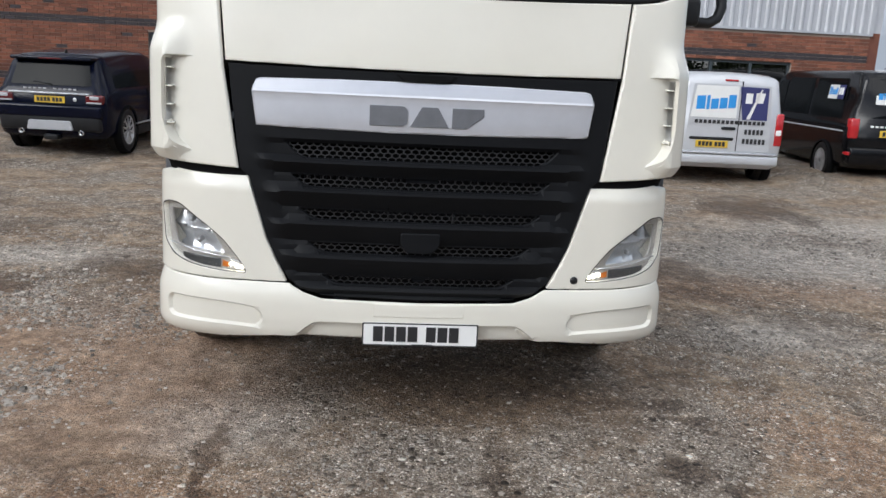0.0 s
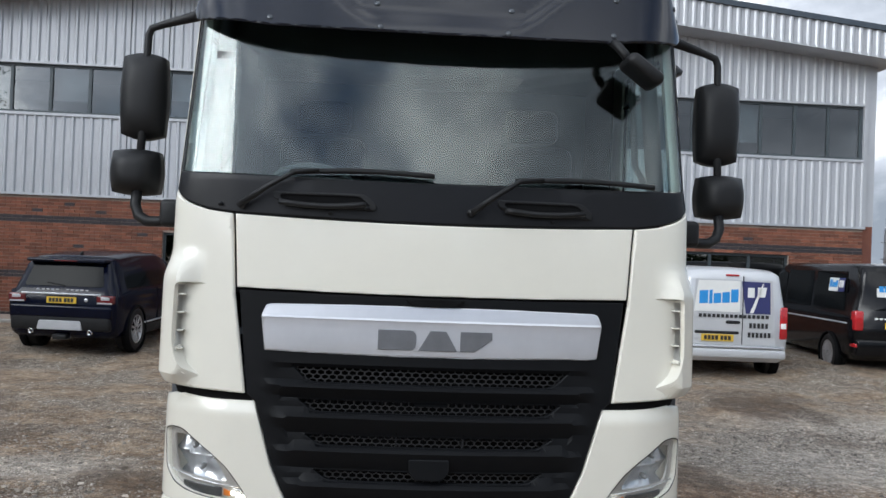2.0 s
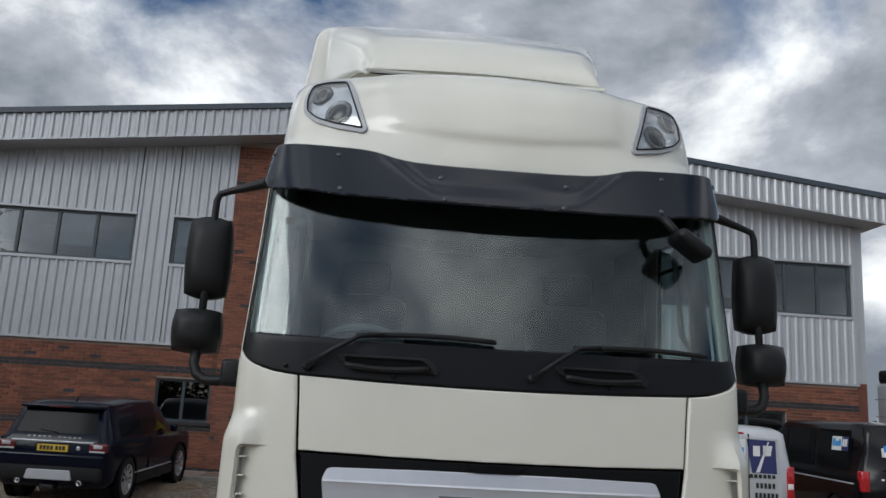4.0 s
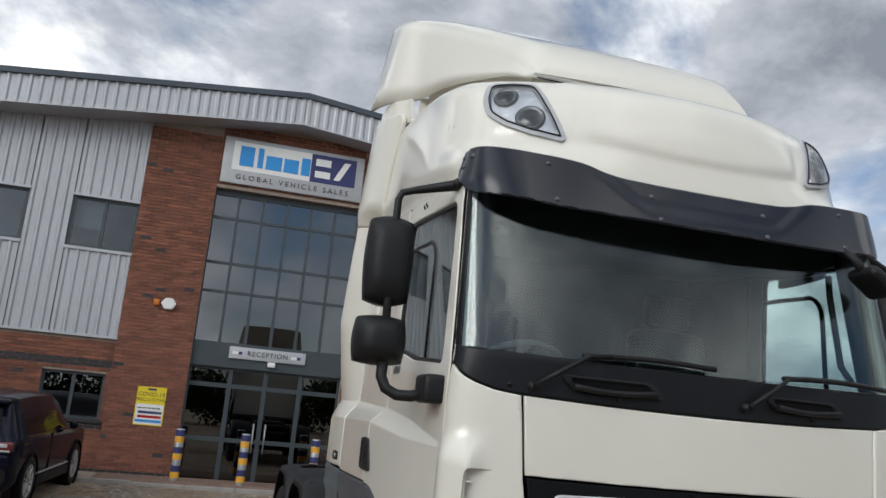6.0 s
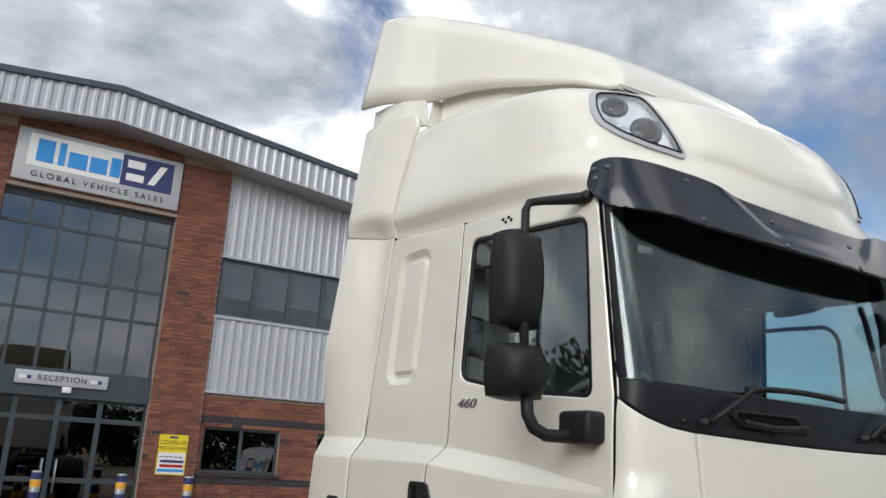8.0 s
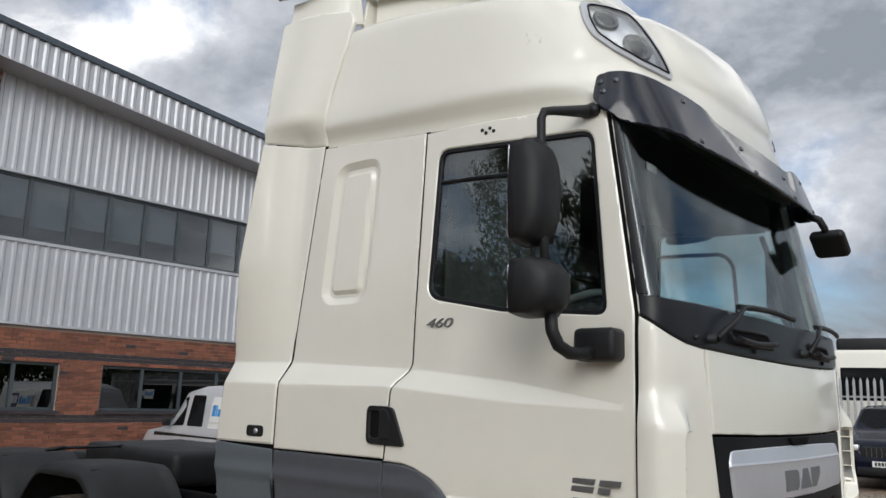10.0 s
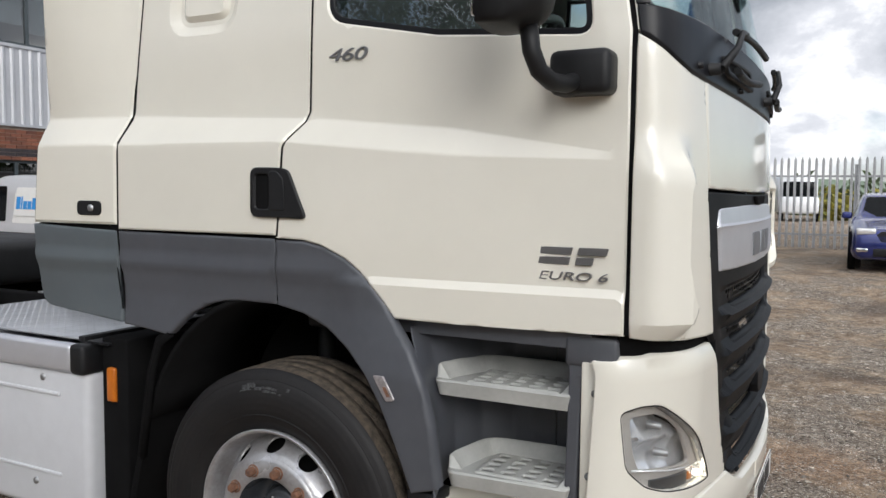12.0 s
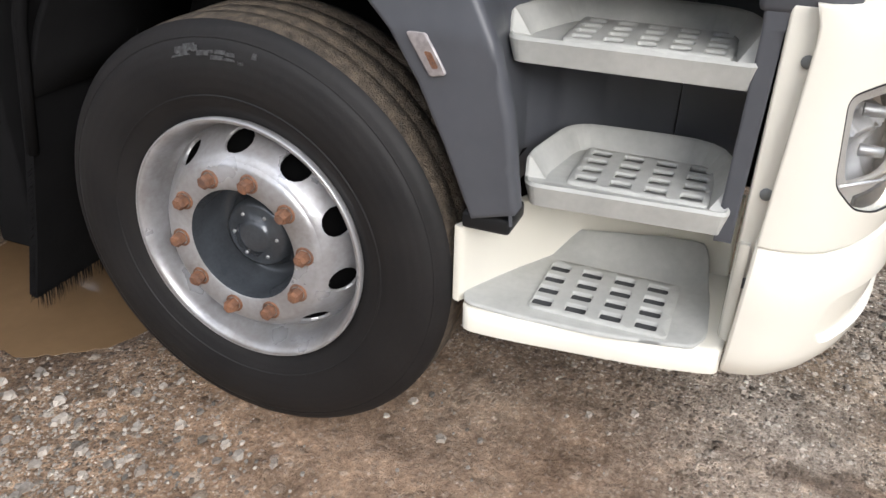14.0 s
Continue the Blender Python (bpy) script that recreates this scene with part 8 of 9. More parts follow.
def build_white_van():
    t = thing("white_van", "white panel van with blue sign-writing on its doors", "van", at=pose(5.32, 9.20, 0.03, 0, 0, -3))
    S = [(0.0, 0.34, 1.02, 1.60, 0.83, 0.86, 0.72), (0.06, 0.28, 1.05, 1.74, 0.88, 0.895, 0.73), (0.4, 0.24, 1.06, 1.79, 0.90, 0.905, 0.745), (2.2, 0.24, 1.05, 1.80, 0.90, 0.905, 0.745), (2.75, 0.24, 1.04, 1.70, 0.90, 0.905, 0.735), (3.30, 0.24, 1.02, 1.08, 0.90, 0.90, 0.72), (4.0, 0.25, 0.93, 0.95, 0.87, 0.85, 0.65), (4.30, 0.30, 0.75, 0.78, 0.78, 0.78, 0.5)]
    car_body(t, S, "carsilver")
    part("lower_cladding", box(-0.86, 0.86, -0.05, 0.12, 0.33, 0.50, 0.05, 3), "carsilver", t)
    part("bumper_step", box(-0.82, 0.82, -0.058, 0.05, 0.50, 0.535, 0.012), "lamp_bowl", t)
    for s in (-1, 1):
        car_wheel(t, s * 0.925, 0.72, 0.31, 0.2, False, 5)
        car_wheel(t, s * 0.925, 3.35, 0.31, 0.2, False, 5)
        l = part("tail_lamp", box(s * 0.755, s * 0.885, -0.015, 0.14, 0.66, 1.18, 0.025), "red_lamp", t)
        part("lamp_white", box(s * 0.77, s * 0.86, -0.02, 0.0, 0.83, 0.92, 0.01), "white", l)
        side_glass(t, S, [(2.62, 1.08), (3.15, 1.05), (2.80, 1.55), (2.66, 1.60)], s)
        side_glass(t, S, [(1.98, 1.08), (2.50, 1.08), (2.50, 1.62), (2.06, 1.62)], s)
        part("door_mirror", box(s * 0.92, s * 1.08, 2.95, 3.06, 1.05, 1.20, 0.04), "black", t)
        part("side_stripe", box(s * 0.895, s * 0.912, 0.3, 3.6, 0.87, 0.93, 0.01), "black", t)
        side_glass(t, S, [(0.55, 1.06), (1.80, 1.06), (1.80, 1.60), (0.55, 1.60)], s, 0.010, "side_graphic", "white")
        logo_plain(t, (s * 0.885, 1.75 if s < 0 else 0.65, 1.17), (-0.02 * s * 0, -1.0 if s < 0 else 1.0, 0), (-0.13 * s, 0, 1), 1.05, 0.34)
    part("door_gap", box(0.145, 0.155, -0.012, 0.03, 0.56, 1.66), "void", t)
    part("rear_door_field", slope_mesh([(-0.70, 0.56), (0.70, 0.56), (0.62, 1.60), (-0.62, 1.60)], 0.0, 0.05), "carsilver", t)
    # graphic on the rear doors: pale blue-white field and navy corner
    part("graphic_field", slope_mesh([(-0.64, 1.08), (0.10, 1.08), (0.10, 1.58), (-0.58, 1.58)], -0.008, 0.05), "white", t)
    part("graphic_field", slope_mesh([(0.20, 1.06), (0.60, 1.06), (0.58, 1.57), (0.12, 1.58), (0.16, 1.3)], -0.008, 0.05), "navy_logo", t)
    for a, c, z0, z1 in ((-0.56, -0.42, 1.20, 1.42), (-0.40, -0.35, 1.20, 1.43), (-0.33, -0.21, 1.21, 1.38), (-0.19, -0.07, 1.22, 1.40), (-0.05, 0.07, 1.23, 1.45)):
        part("graphic_block", slope_mesh([(a, z0), (c, z0 + 0.01), (c, z1), (a, z1 - 0.01)], -0.011, 0.05), "blue_logo", t)
    for o in ([(0.22, 1.32), (0.33, 1.32), (0.33, 1.48), (0.22, 1.48)], [(0.38, 1.33), (0.50, 1.33), (0.53, 1.49), (0.38, 1.49)], [(0.26, 1.07), (0.32, 1.07), (0.48, 1.55), (0.46, 1.55)]):
        part("graphic_block", slope_mesh(o, -0.011, 0.05), "white", t)
    k = -0.56
    for i in range(16):
        part("web_bar", slope_mesh([(k, 0.985), (k + 0.05, 0.985), (k + 0.05, 1.04), (k, 1.04)], -0.011, 0.05), "ink", t)
        k += 0.072
    for z, x0, n in ((0.83, 0.26, 5), (0.68, 0.24, 6)):
        for i in range(n):
            part("number_bar", slope_mesh([(x0 + i * 0.065, z), (x0 + i * 0.065 + 0.042, z), (x0 + i * 0.065 + 0.042, z + 0.08), (x0 + i * 0.065, z + 0.08)], -0.011, 0.05), "ink", t)
    part("brake_lamp", box(-0.13, 0.08, 0.0, 0.06, 1.655, 1.685, 0.008), "red_lamp", t)
    part("door_handle", box(-0.12, 0.11, -0.035, 0.03, 0.89, 0.94, 0.02), "black", t)
    part("plate_light", box(-0.62, 0.10, -0.02, 0.03, 0.72, 0.77, 0.02), "black", t)
    plate(t, -0.25, -0.012, 0.66, -1, "yellow_plate")


def slope_mesh(outline, d, lean):
    """A thin sheet on the van's nearly upright back doors."""
    def fn(u, v):
        return (u, d - 0.004, v)
    return panel(outline, fn, (), 0.3, 0.003, 0)


def build_black_van():
    t = thing("black_van", "black panel van with small blue and white logo", "van", at=pose(8.56, 9.55, 0.04, 0, 0, -6))
    S = [(0.0, 0.36, 1.05, 1.80, 0.88, 0.92, 0.80), (0.08, 0.30, 1.08, 1.90, 0.94, 0.95, 0.82), (0.5, 0.27, 1.09, 1.95, 0.95, 0.955, 0.83), (3.4, 0.27, 1.08, 1.95, 0.95, 0.955, 0.83), (3.8, 0.27, 1.06, 1.80, 0.95, 0.95, 0.82), (4.3, 0.27, 1.05, 1.12, 0.95, 0.94, 0.8), (4.75, 0.3, 0.95, 0.98, 0.92, 0.9, 0.7), (4.95, 0.35, 0.8, 0.83, 0.85, 0.84, 0.6)]
    car_body(t, S, "carblack")
    slope_panel(t, [(-0.74, 0.08), (0.74, 0.08), (0.68, 0.92), (-0.68, 0.92)], (0.0, 1.09), (0.07, 1.86), "rear_window", "carglass", 0.014, 0.02)
    logo_plain(t, (-0.60, -0.01, 1.38), (1, 0, 0), (0, 0.08, 1), 0.75, 0.28)
    for i in range(9):
        part("line_bar", box(-0.62 + i * 0.08, -0.57 + i * 0.08, -0.012, 0.0, 1.0, 1.03), "white", t)
    for s in (-1, 1):
        car_wheel(t, s * 0.98, 0.95, 0.335, 0.22, True, 18)
        car_wheel(t, s * 0.98, 3.95, 0.335, 0.22, True, 18)
        part("tail_lamp", box(s * 0.80, s * 0.955, -0.015, 0.16, 0.80, 1.14, 0.03), "red_lamp", t)
        side_glass(t, S, [(0.45, 1.12), (1.75, 1.12), (1.75, 1.80), (0.50, 1.80)], s, 0.010, "side_panel")
        side_glass(t, S, [(1.90, 1.12), (3.1, 1.12), (3.1, 1.80), (1.90, 1.80)], s, 0.010, "side_panel")
        side_glass(t, S, [(3.2, 1.10), (4.0, 1.08), (3.65, 1.72), (3.2, 1.76)], s)
        part("grey_stripe", box(s * 0.955, s * 0.972, 0.25, 4.2, 0.90, 0.925, 0.006), "sign_grey", t)
        part("reflector", box(s * 0.78, s * 0.95, -0.04, 0.2, 0.52, 0.58, 0.01), "red_lamp", t)
        part("door_mirror", box(s * 0.98, s * 1.15, 3.85, 4.0, 1.1, 1.32, 0.04), "black", t)
    logo_plain(t, (-0.93, 1.10, 1.44), (0, -1, 0), (0.13, 0, 1), 0.62, 0.24)
    part("bumper", box(-0.93, 0.93, -0.06, 0.2, 0.36, 0.66, 0.05, 3), "carblack", t)
    plate(t, -0.2, -0.02, 0.90, -1, "yellow_plate")


def build_front_car(name, label, at, material, wide, length, roof, suv):
    t = thing(name, label, "car", at=at)
    b = 1.0 if suv else 0.86
    S = [(0.0, 0.30, 0.62, 0.66, wide * 0.82, wide * 0.82, 0.5), (0.12, 0.22, 0.74, 0.78, wide * 0.95, wide * 0.92, 0.6), (0.4, 0.2, b * 0.92, b * 0.95, wide, wide * 0.96, 0.7), (1.25, 0.2, b * 1.06, b * 1.10, wide, wide, 0.76), (2.05, 0.2, b * 1.09, roof - 0.05, wide, wide, wide * 0.76), (2.6, 0.2, b * 1.09, roof, wide, wide, wide * 0.77), (3.6, 0.2, b * 1.10, roof - 0.06, wide, wide, wide * 0.76), (length - 0.3, 0.24, b * 1.08, b * 1.2, wide, wide * 0.97, 0.7), (length, 0.35, b * 0.95, b, wide * 0.85, wide * 0.85, 0.6)]
    car_body(t, S, material)
    slope_panel(t, [(-wide * 0.80, 0.06), (wide * 0.80, 0.06), (wide * 0.70, 0.92), (-wide * 0.70, 0.92)], (1.27, b * 1.10), (2.03, roof - 0.06), "windscreen", "carglass", 0.016, 0.06)
    g = part("grille", prism(rounded([(-0.42, -0.10), (0.42, -0.10), (0.50, 0.03), (0.42, 0.11), (-0.42, 0.11), (-0.50, 0.03)], 0.03), 0.05, Matrix.Translation((0, 0.05, 0.64 if not suv else 0.72)) @ XZ, 0.01), "black", t)
    part("grille_rim", tube([(x, 0.02, (0.64 if not suv else 0.72) + z) for x, z in ((-0.50, 0.03), (-0.42, -0.10), (0.42, -0.10), (0.50, 0.03))], 0.012, 6), "chrome", g)
    for k in range(9 if suv else 0):
        part("grille_slat", box(-0.36 + k * 0.09, -0.345 + k * 0.09, -0.01, 0.02, 0.63, 0.81), "chrome", g)
    part("lower_grille", box(-0.55, 0.55, -0.012, 0.15, 0.28, 0.44, 0.03), "black", t)
    for s in (-1, 1):
        zl = 0.74 if not suv else 0.80
        l = part("headlamp", box(s * 0.50, s * wide * 0.90, 0.04, 0.34, zl - 0.06, zl + 0.055, 0.03), "lamp_in", t, "clear headlamp")
        part("fog_lamp", box(s * 0.62, s * 0.82, -0.005, 0.1, 0.36, 0.44, 0.02), "chrome", t)
        car_wheel(t, s * (wide + 0.02), 0.88, 0.33 if not suv else 0.36, 0.22)
        car_wheel(t, s * (wide + 0.02), length - 1.05, 0.33 if not suv else 0.36, 0.22)
        side_glass(t, S, [(1.75, b * 1.11), (length - 0.9, b * 1.11), (length - 1.3, roof - 0.14), (2.2, roof - 0.14)], s)
        part("door_mirror", box(s * (wide - 0.02), s * (wide + 0.17), 1.72, 1.84, b * 1.08, b * 1.08 + 0.14, 0.04), material, t)
    plate(t, 0.0, 0.0, 0.50, -1, "white")


def build_far_lorry(label, at, cabcol, height, red=False):
    t = thing("parked_lorry", label, "lorry", at=at)
    part("cab", box(-1.22, 1.22, 0, 2.2, 0.95, height, 0.12, 3), cabcol, t)
    part("roof_fairing", box(-1.15, 1.15, 0.35, 2.2, height - 0.02, height + 0.35, 0.1, 3), "black", t)
    for z in (height - 0.45, height - 0.9, height - 1.35):
        part("panel_line", box(-1.225, 1.225, 2.19, 2.215, z, z + 0.025), "sign_grey", t)
        part("panel_line", box(-1.23, -1.215, 0.3, 2.1, z, z + 0.02), "sign_grey", t)
    part("rear_frame", box(-0.45, 0.45, 2.2, 6.0, 0.75, 1.0, 0.02), "black", t)
    part("screen", box(-1.05, 1.05, -0.02, 0.02, 1.9, height - 0.5, 0.02), "carglass", t)
    part("bumper", box(-1.23, 1.23, -0.06, 0.3, 0.4, 0.95, 0.08, 3), cabcol, t)
    for s in (-1, 1):
        part("rear_lamp", box(s * 0.55, s * 0.9, 2.2, 2.26, 1.35, 1.9, 0.03), "red_lamp" if red else "sign_grey", t)
        part("mirror", box(s * 1.3, s * 1.5, -0.1, 0.05, 2.1, 2.65, 0.04), "black", t)
        part("mirror_arm", tube([(s * 1.2, 0.05, 2.75), (s * 1.4, -0.05, 2.7), (s * 1.4, -0.03, 2.6)], 0.03, 6), "black", t)
        for y in (0.9, 4.6):
            car_wheel(t, s * 1.2, y, 0.5, 0.3, False, 6)


build_suv()
build_white_van()
build_black_van()
build_front_car("parked_suv", "dark blue-grey parked SUV with slatted chrome grille", pose(14.25, 2.52, GZ, 0, 0, -86), "navy", 0.95, 4.7, 1.66, True)
build_front_car("blue_car", "bright blue parked hatchback with chrome grille rim", pose(13.4, -1.18, GZ, 0, 0, -89), "carblue", 0.92, 4.7, 1.46, False)
build_far_lorry("cream lorry cab behind the palisade fence", pose(21.0, 3.9, GZ - 0.1, 0, 0, -80), "paint", 3.3, True)
build_far_lorry("blue lorry cab behind the palisade fence", pose(24.0, 7.6, GZ - 0.1, 0, 0, -80), "carblue", 3.1)
build_far_lorry("white lorry cab behind the palisade fence", pose(22.0, -2.6, GZ - 0.1, 0, 0, -84), "carwhite", 3.1)
build_far_lorry("white lorry cab beside the office building", pose(14.5, 15.5, GZ, 0, 0, 10), "carwhite", 2.9)

# ---------------------------------------------------------------- palisade fence
def build_fence():
    fx = 19.6
    fence = thing("palisade_fence", "grey galvanised palisade fence with spiked pales", "fence")
    prof = [(-0.034, 0.0), (-0.02, 0.012), (0.0, 0.002), (0.02, 0.012), (0.034, 0.0)]
    v, f = [], []
    z0, z1 = 0.0, 2.35
    for d in (0.0, 0.004):
        for x, y in prof:
            v.append((y + d, x, z0))
        for x, y in prof:
            v.append((y + d, x, z1 - 0.10))
        v.append((d + 0.004, 0.0, z1))
    for o in (0, 11):
        f += [(o + i, o + i + 1, o + 6 + i, o + 5 + i) for i in range(4)] + [(o + 5 + i, o + 6 + i, o + 10) for i in range(4)]
    me = mesh_of("pale", v, f)
    me.materials.append(M["steel"])
    y = -14.0
    k = 0
    while y < 13.5:
        ob = new("pale", me)
        ob.parent = fence
        ob.location = (fx, y, GZ + 0.04)
        y += 0.165
        k += 1
    for y0 in (-14.0, -11.25, -8.5, -5.75, -3.0, -0.25, 2.5, 5.25, 8.0, 10.75, 13.5):
        part("post", box(fx + 0.05, fx + 0.12, y0 - 0.05, y0 + 0.05, 0.0, 2.4), "steel", fence)
    for z in (0.6, 2.1):
        part("rail", box(fx + 0.018, fx + 0.05, -14.0, 13.5, z - 0.025, z + 0.025), "steel", fence)


build_fence()

# ---------------------------------------------------------------- signs, posters, bollards, alarm on the front
def build_front_items():
    sg = thing("office_sign", "white and navy sign board in a grey frame", "sign")
    zf, y = 6.445, WY - 0.15
    part("sign_frame", box(-2.455, 0.635, y, WY - 0.07, 6.41, 7.45, 0.02), "sign_grey", sg)
    part("white_field", box(-2.25, -0.56, y - 0.006, y, 6.72, 7.36), "white", sg)
    part("navy_field", box(-0.56, 0.45, y - 0.006, y, 6.72, 7.36), "navy_logo", sg)
    blocks = [rect(x0, x1, 6.83, z1) for x0, x1, z1 in ((-2.10, -1.80, 7.27), (-1.72, -1.60, 7.28), (-1.54, -1.20, 7.14), (-1.15, -0.83, 7.14), (-0.77, -0.58, 7.22))]
    for o in blocks:
        part("sign_block", prism(o, 0.012, Matrix.Translation((0, y - 0.006, 0)) @ XZ), "blue_logo", sg)
    for o in (rect(-0.46, -0.12, 6.83, 6.98), rect(-0.46, -0.12, 7.10, 7.26), [(-0.04, 6.83), (0.10, 6.83), (0.32, 7.26), (0.18, 7.26)]):
        part("sign_block", prism(o, 0.012, Matrix.Translation((0, y - 0.006, 0)) @ XZ), "white", sg)
    words("GLOBAL VEHICLE SALES", 0.165, facing(-0.91, y - 0.008, 6.565), "ink", sg, "sign_words", 0.004, spacing=1.45)
    rc = thing("reception_sign", "silver reception sign over the doors", "sign")
    part("sign_plate", box(-1.745, -0.15, WY - 0.03, WY + 0.02, 2.70, 2.945, 0.006), "sign_grey", rc)
    words("RECEPTION", 0.145, facing(-0.95, WY - 0.034, 2.822), "ink", rc, "sign_words", 0.003, spacing=1.15)
    for x in (-1.68, -0.46):
        part("sign_block", box(x, x + 0.12, WY - 0.035, WY - 0.03, 2.79, 2.85), "white", rc)
        part("sign_block", box(x + 0.13, x + 0.20, WY - 0.035, WY - 0.03, 2.79, 2.85), "navy_logo", rc)
    part("sensor", box(-0.93, -0.77, WY - 0.05, WY + 0.02, 2.58, 2.69, 0.015), "white", rc)
    for x in (-3.41, 0.93):
        w, h = 0.56, 0.76
        ps = thing("notice_poster", "yellow and white safety notice on the brick pier", "poster", "notice posters by the entrance")
        yy = WY - 0.112
        part("sheet", box(x, x + w, yy, yy + 0.006, 1.20, 1.20 + h), "yellow", ps)
        part("white_panel", box(x + 0.02, x + w - 0.02, yy - 0.003, yy, 1.22, 1.20 + h * 0.55), "white", ps)
        words("COVID-19", 0.115, facing(x + w / 2, yy - 0.002, 1.20 + h * 0.80), "ink", ps, "poster_words", 0.001)
        words("PRECAUTIONS", 0.088, facing(x + w / 2, yy - 0.002, 1.20 + h * 0.66), "ink", ps, "poster_words", 0.001)
        part("poster_block", box(x + 0.07, x + w - 0.04, yy - 0.005, yy - 0.003, 1.43, 1.48), "navy_logo", ps)
        part("poster_block", box(x + 0.07, x + w - 0.04, yy - 0.005, yy - 0.003, 1.345, 1.395), "red_lamp", ps)
        part("poster_block", box(x + 0.03, x + w - 0.03, yy - 0.005, yy - 0.003, 1.26, 1.31), "blue_logo", ps)
        for i in range(5):
            part("line_bar", box(x + 0.05 + i * 0.09, x + 0.12 + i * 0.09, yy - 0.005, yy - 0.003, 1.53, 1.55), "ink", ps)
        part("logo_bar", box(x + 0.2, x + 0.36, yy - 0.005, yy, 1.20 + h * 0.91, 1.20 + h * 0.96), "navy_logo", ps)
    al = thing("alarm_box", "white hexagonal alarm box with amber lamp", "alarm")
    part("case", prism([(math.cos(a) * 0.155, math.sin(a) * 0.135) for a in [math.pi / 3 * k for k in range(6)]], 0.09, facing(-3.08, WY - 0.09, 3.66), 0.02), "white", al)
    part("strobe", box(-3.38, -3.26, WY - 0.16, WY - 0.09, 3.60, 3.74, 0.02), "amber", al)
    # bollards
    base = thing("bollard", "steel bollard with navy and yellow bands", "bollard", "bollards at the entrance", at=pose(-2.45, 13.55, 0.22))
    part("post", lathe([(0.0, 0.085), (0.98, 0.085), (1.0, 0.075), (1.0, 0.0)], 24, Matrix.Rotation(radians(-90), 4, 'Y')), "steel", base)
    for i, (z, m2) in enumerate(((0.86, "navy_logo"), (0.74, "orange"), (0.54, "navy_logo"), (0.42, "orange"), (0.20, "navy_logo"), (0.08, "orange"))):
        part("band", lathe([(z, 0.0865), (z + 0.115, 0.0865)], 24, Matrix.Rotation(radians(-90), 4, 'Y')), m2, base)
    for x in (-1.22, 0.16, 1.35):
        copy_thing(base, pose(x, 13.5, 0.22))
    # kerb and block paving in front of the doors
    pv = tagged(part("pavement", box(-12.3, 10.6, 12.9, WY, -0.1, 0.235), "mortar"), "red-brown block paving before the entrance", "pavement", kind="structure")
    for k in range(25):
        x0 = -12.3 + k * 0.915
        part("kerb_stone", box(x0 + 0.005, x0 + 0.91, 12.775, 12.9, -0.05, 0.275 if not -3.6 < x0 < 0.8 else 0.25, 0.012, 1), "kerb", pv)
    me = None
    n = 0
    for j in range(14):
        for i in range(22):
            x, y = -3.9 + i * 0.21 + (0.105 if j % 2 else 0), 12.91 + j * 0.105
            if x + 0.2 > 1.7 or y + 0.1 > WY - 0.05:
                continue
            if me is None:
                ob = part("paver", box(-0.1, 0.1, -0.05, 0.05, -0.03, 0.006, 0.004, 1), "paver", pv)
                me = ob.data
            else:
                ob = new("paver", me)
                ob.parent = pv
            ob.location = (x + 0.1, y + 0.05, 0.238)
            n += 1
    return n


build_front_items()

# ---------------------------------------------------------------- distance: hedges, hills, trees behind the camera
def leafy(name, centres, size, n, seed, material="leaf"):
    """Many small leaf cards about clump centres, as one sheet."""
    rng = random.Random(seed)
    v, f = [], []
    for c, r in centres:
        for _ in range(n):
            d = Vector((rng.gauss(0, 1), rng.gauss(0, 1), rng.gauss(0, 0.8)))
            d = d.normalized() * r * rng.random() ** 0.4
            p = Vector(c) + d
            a = Vector((rng.uniform(-1, 1), rng.uniform(-1, 1), rng.uniform(-1, 1))).normalized()
            b2 = a.orthogonal().normalized()
            s = size * rng.uniform(0.6, 1.3)
            k = len(v)
            v += [p - a * s, p + b2 * s * 0.5, p + a * s, p - b2 * s * 0.5]
            f.append((k, k + 1, k + 2, k + 3))
    return mesh_of(name, v, f)


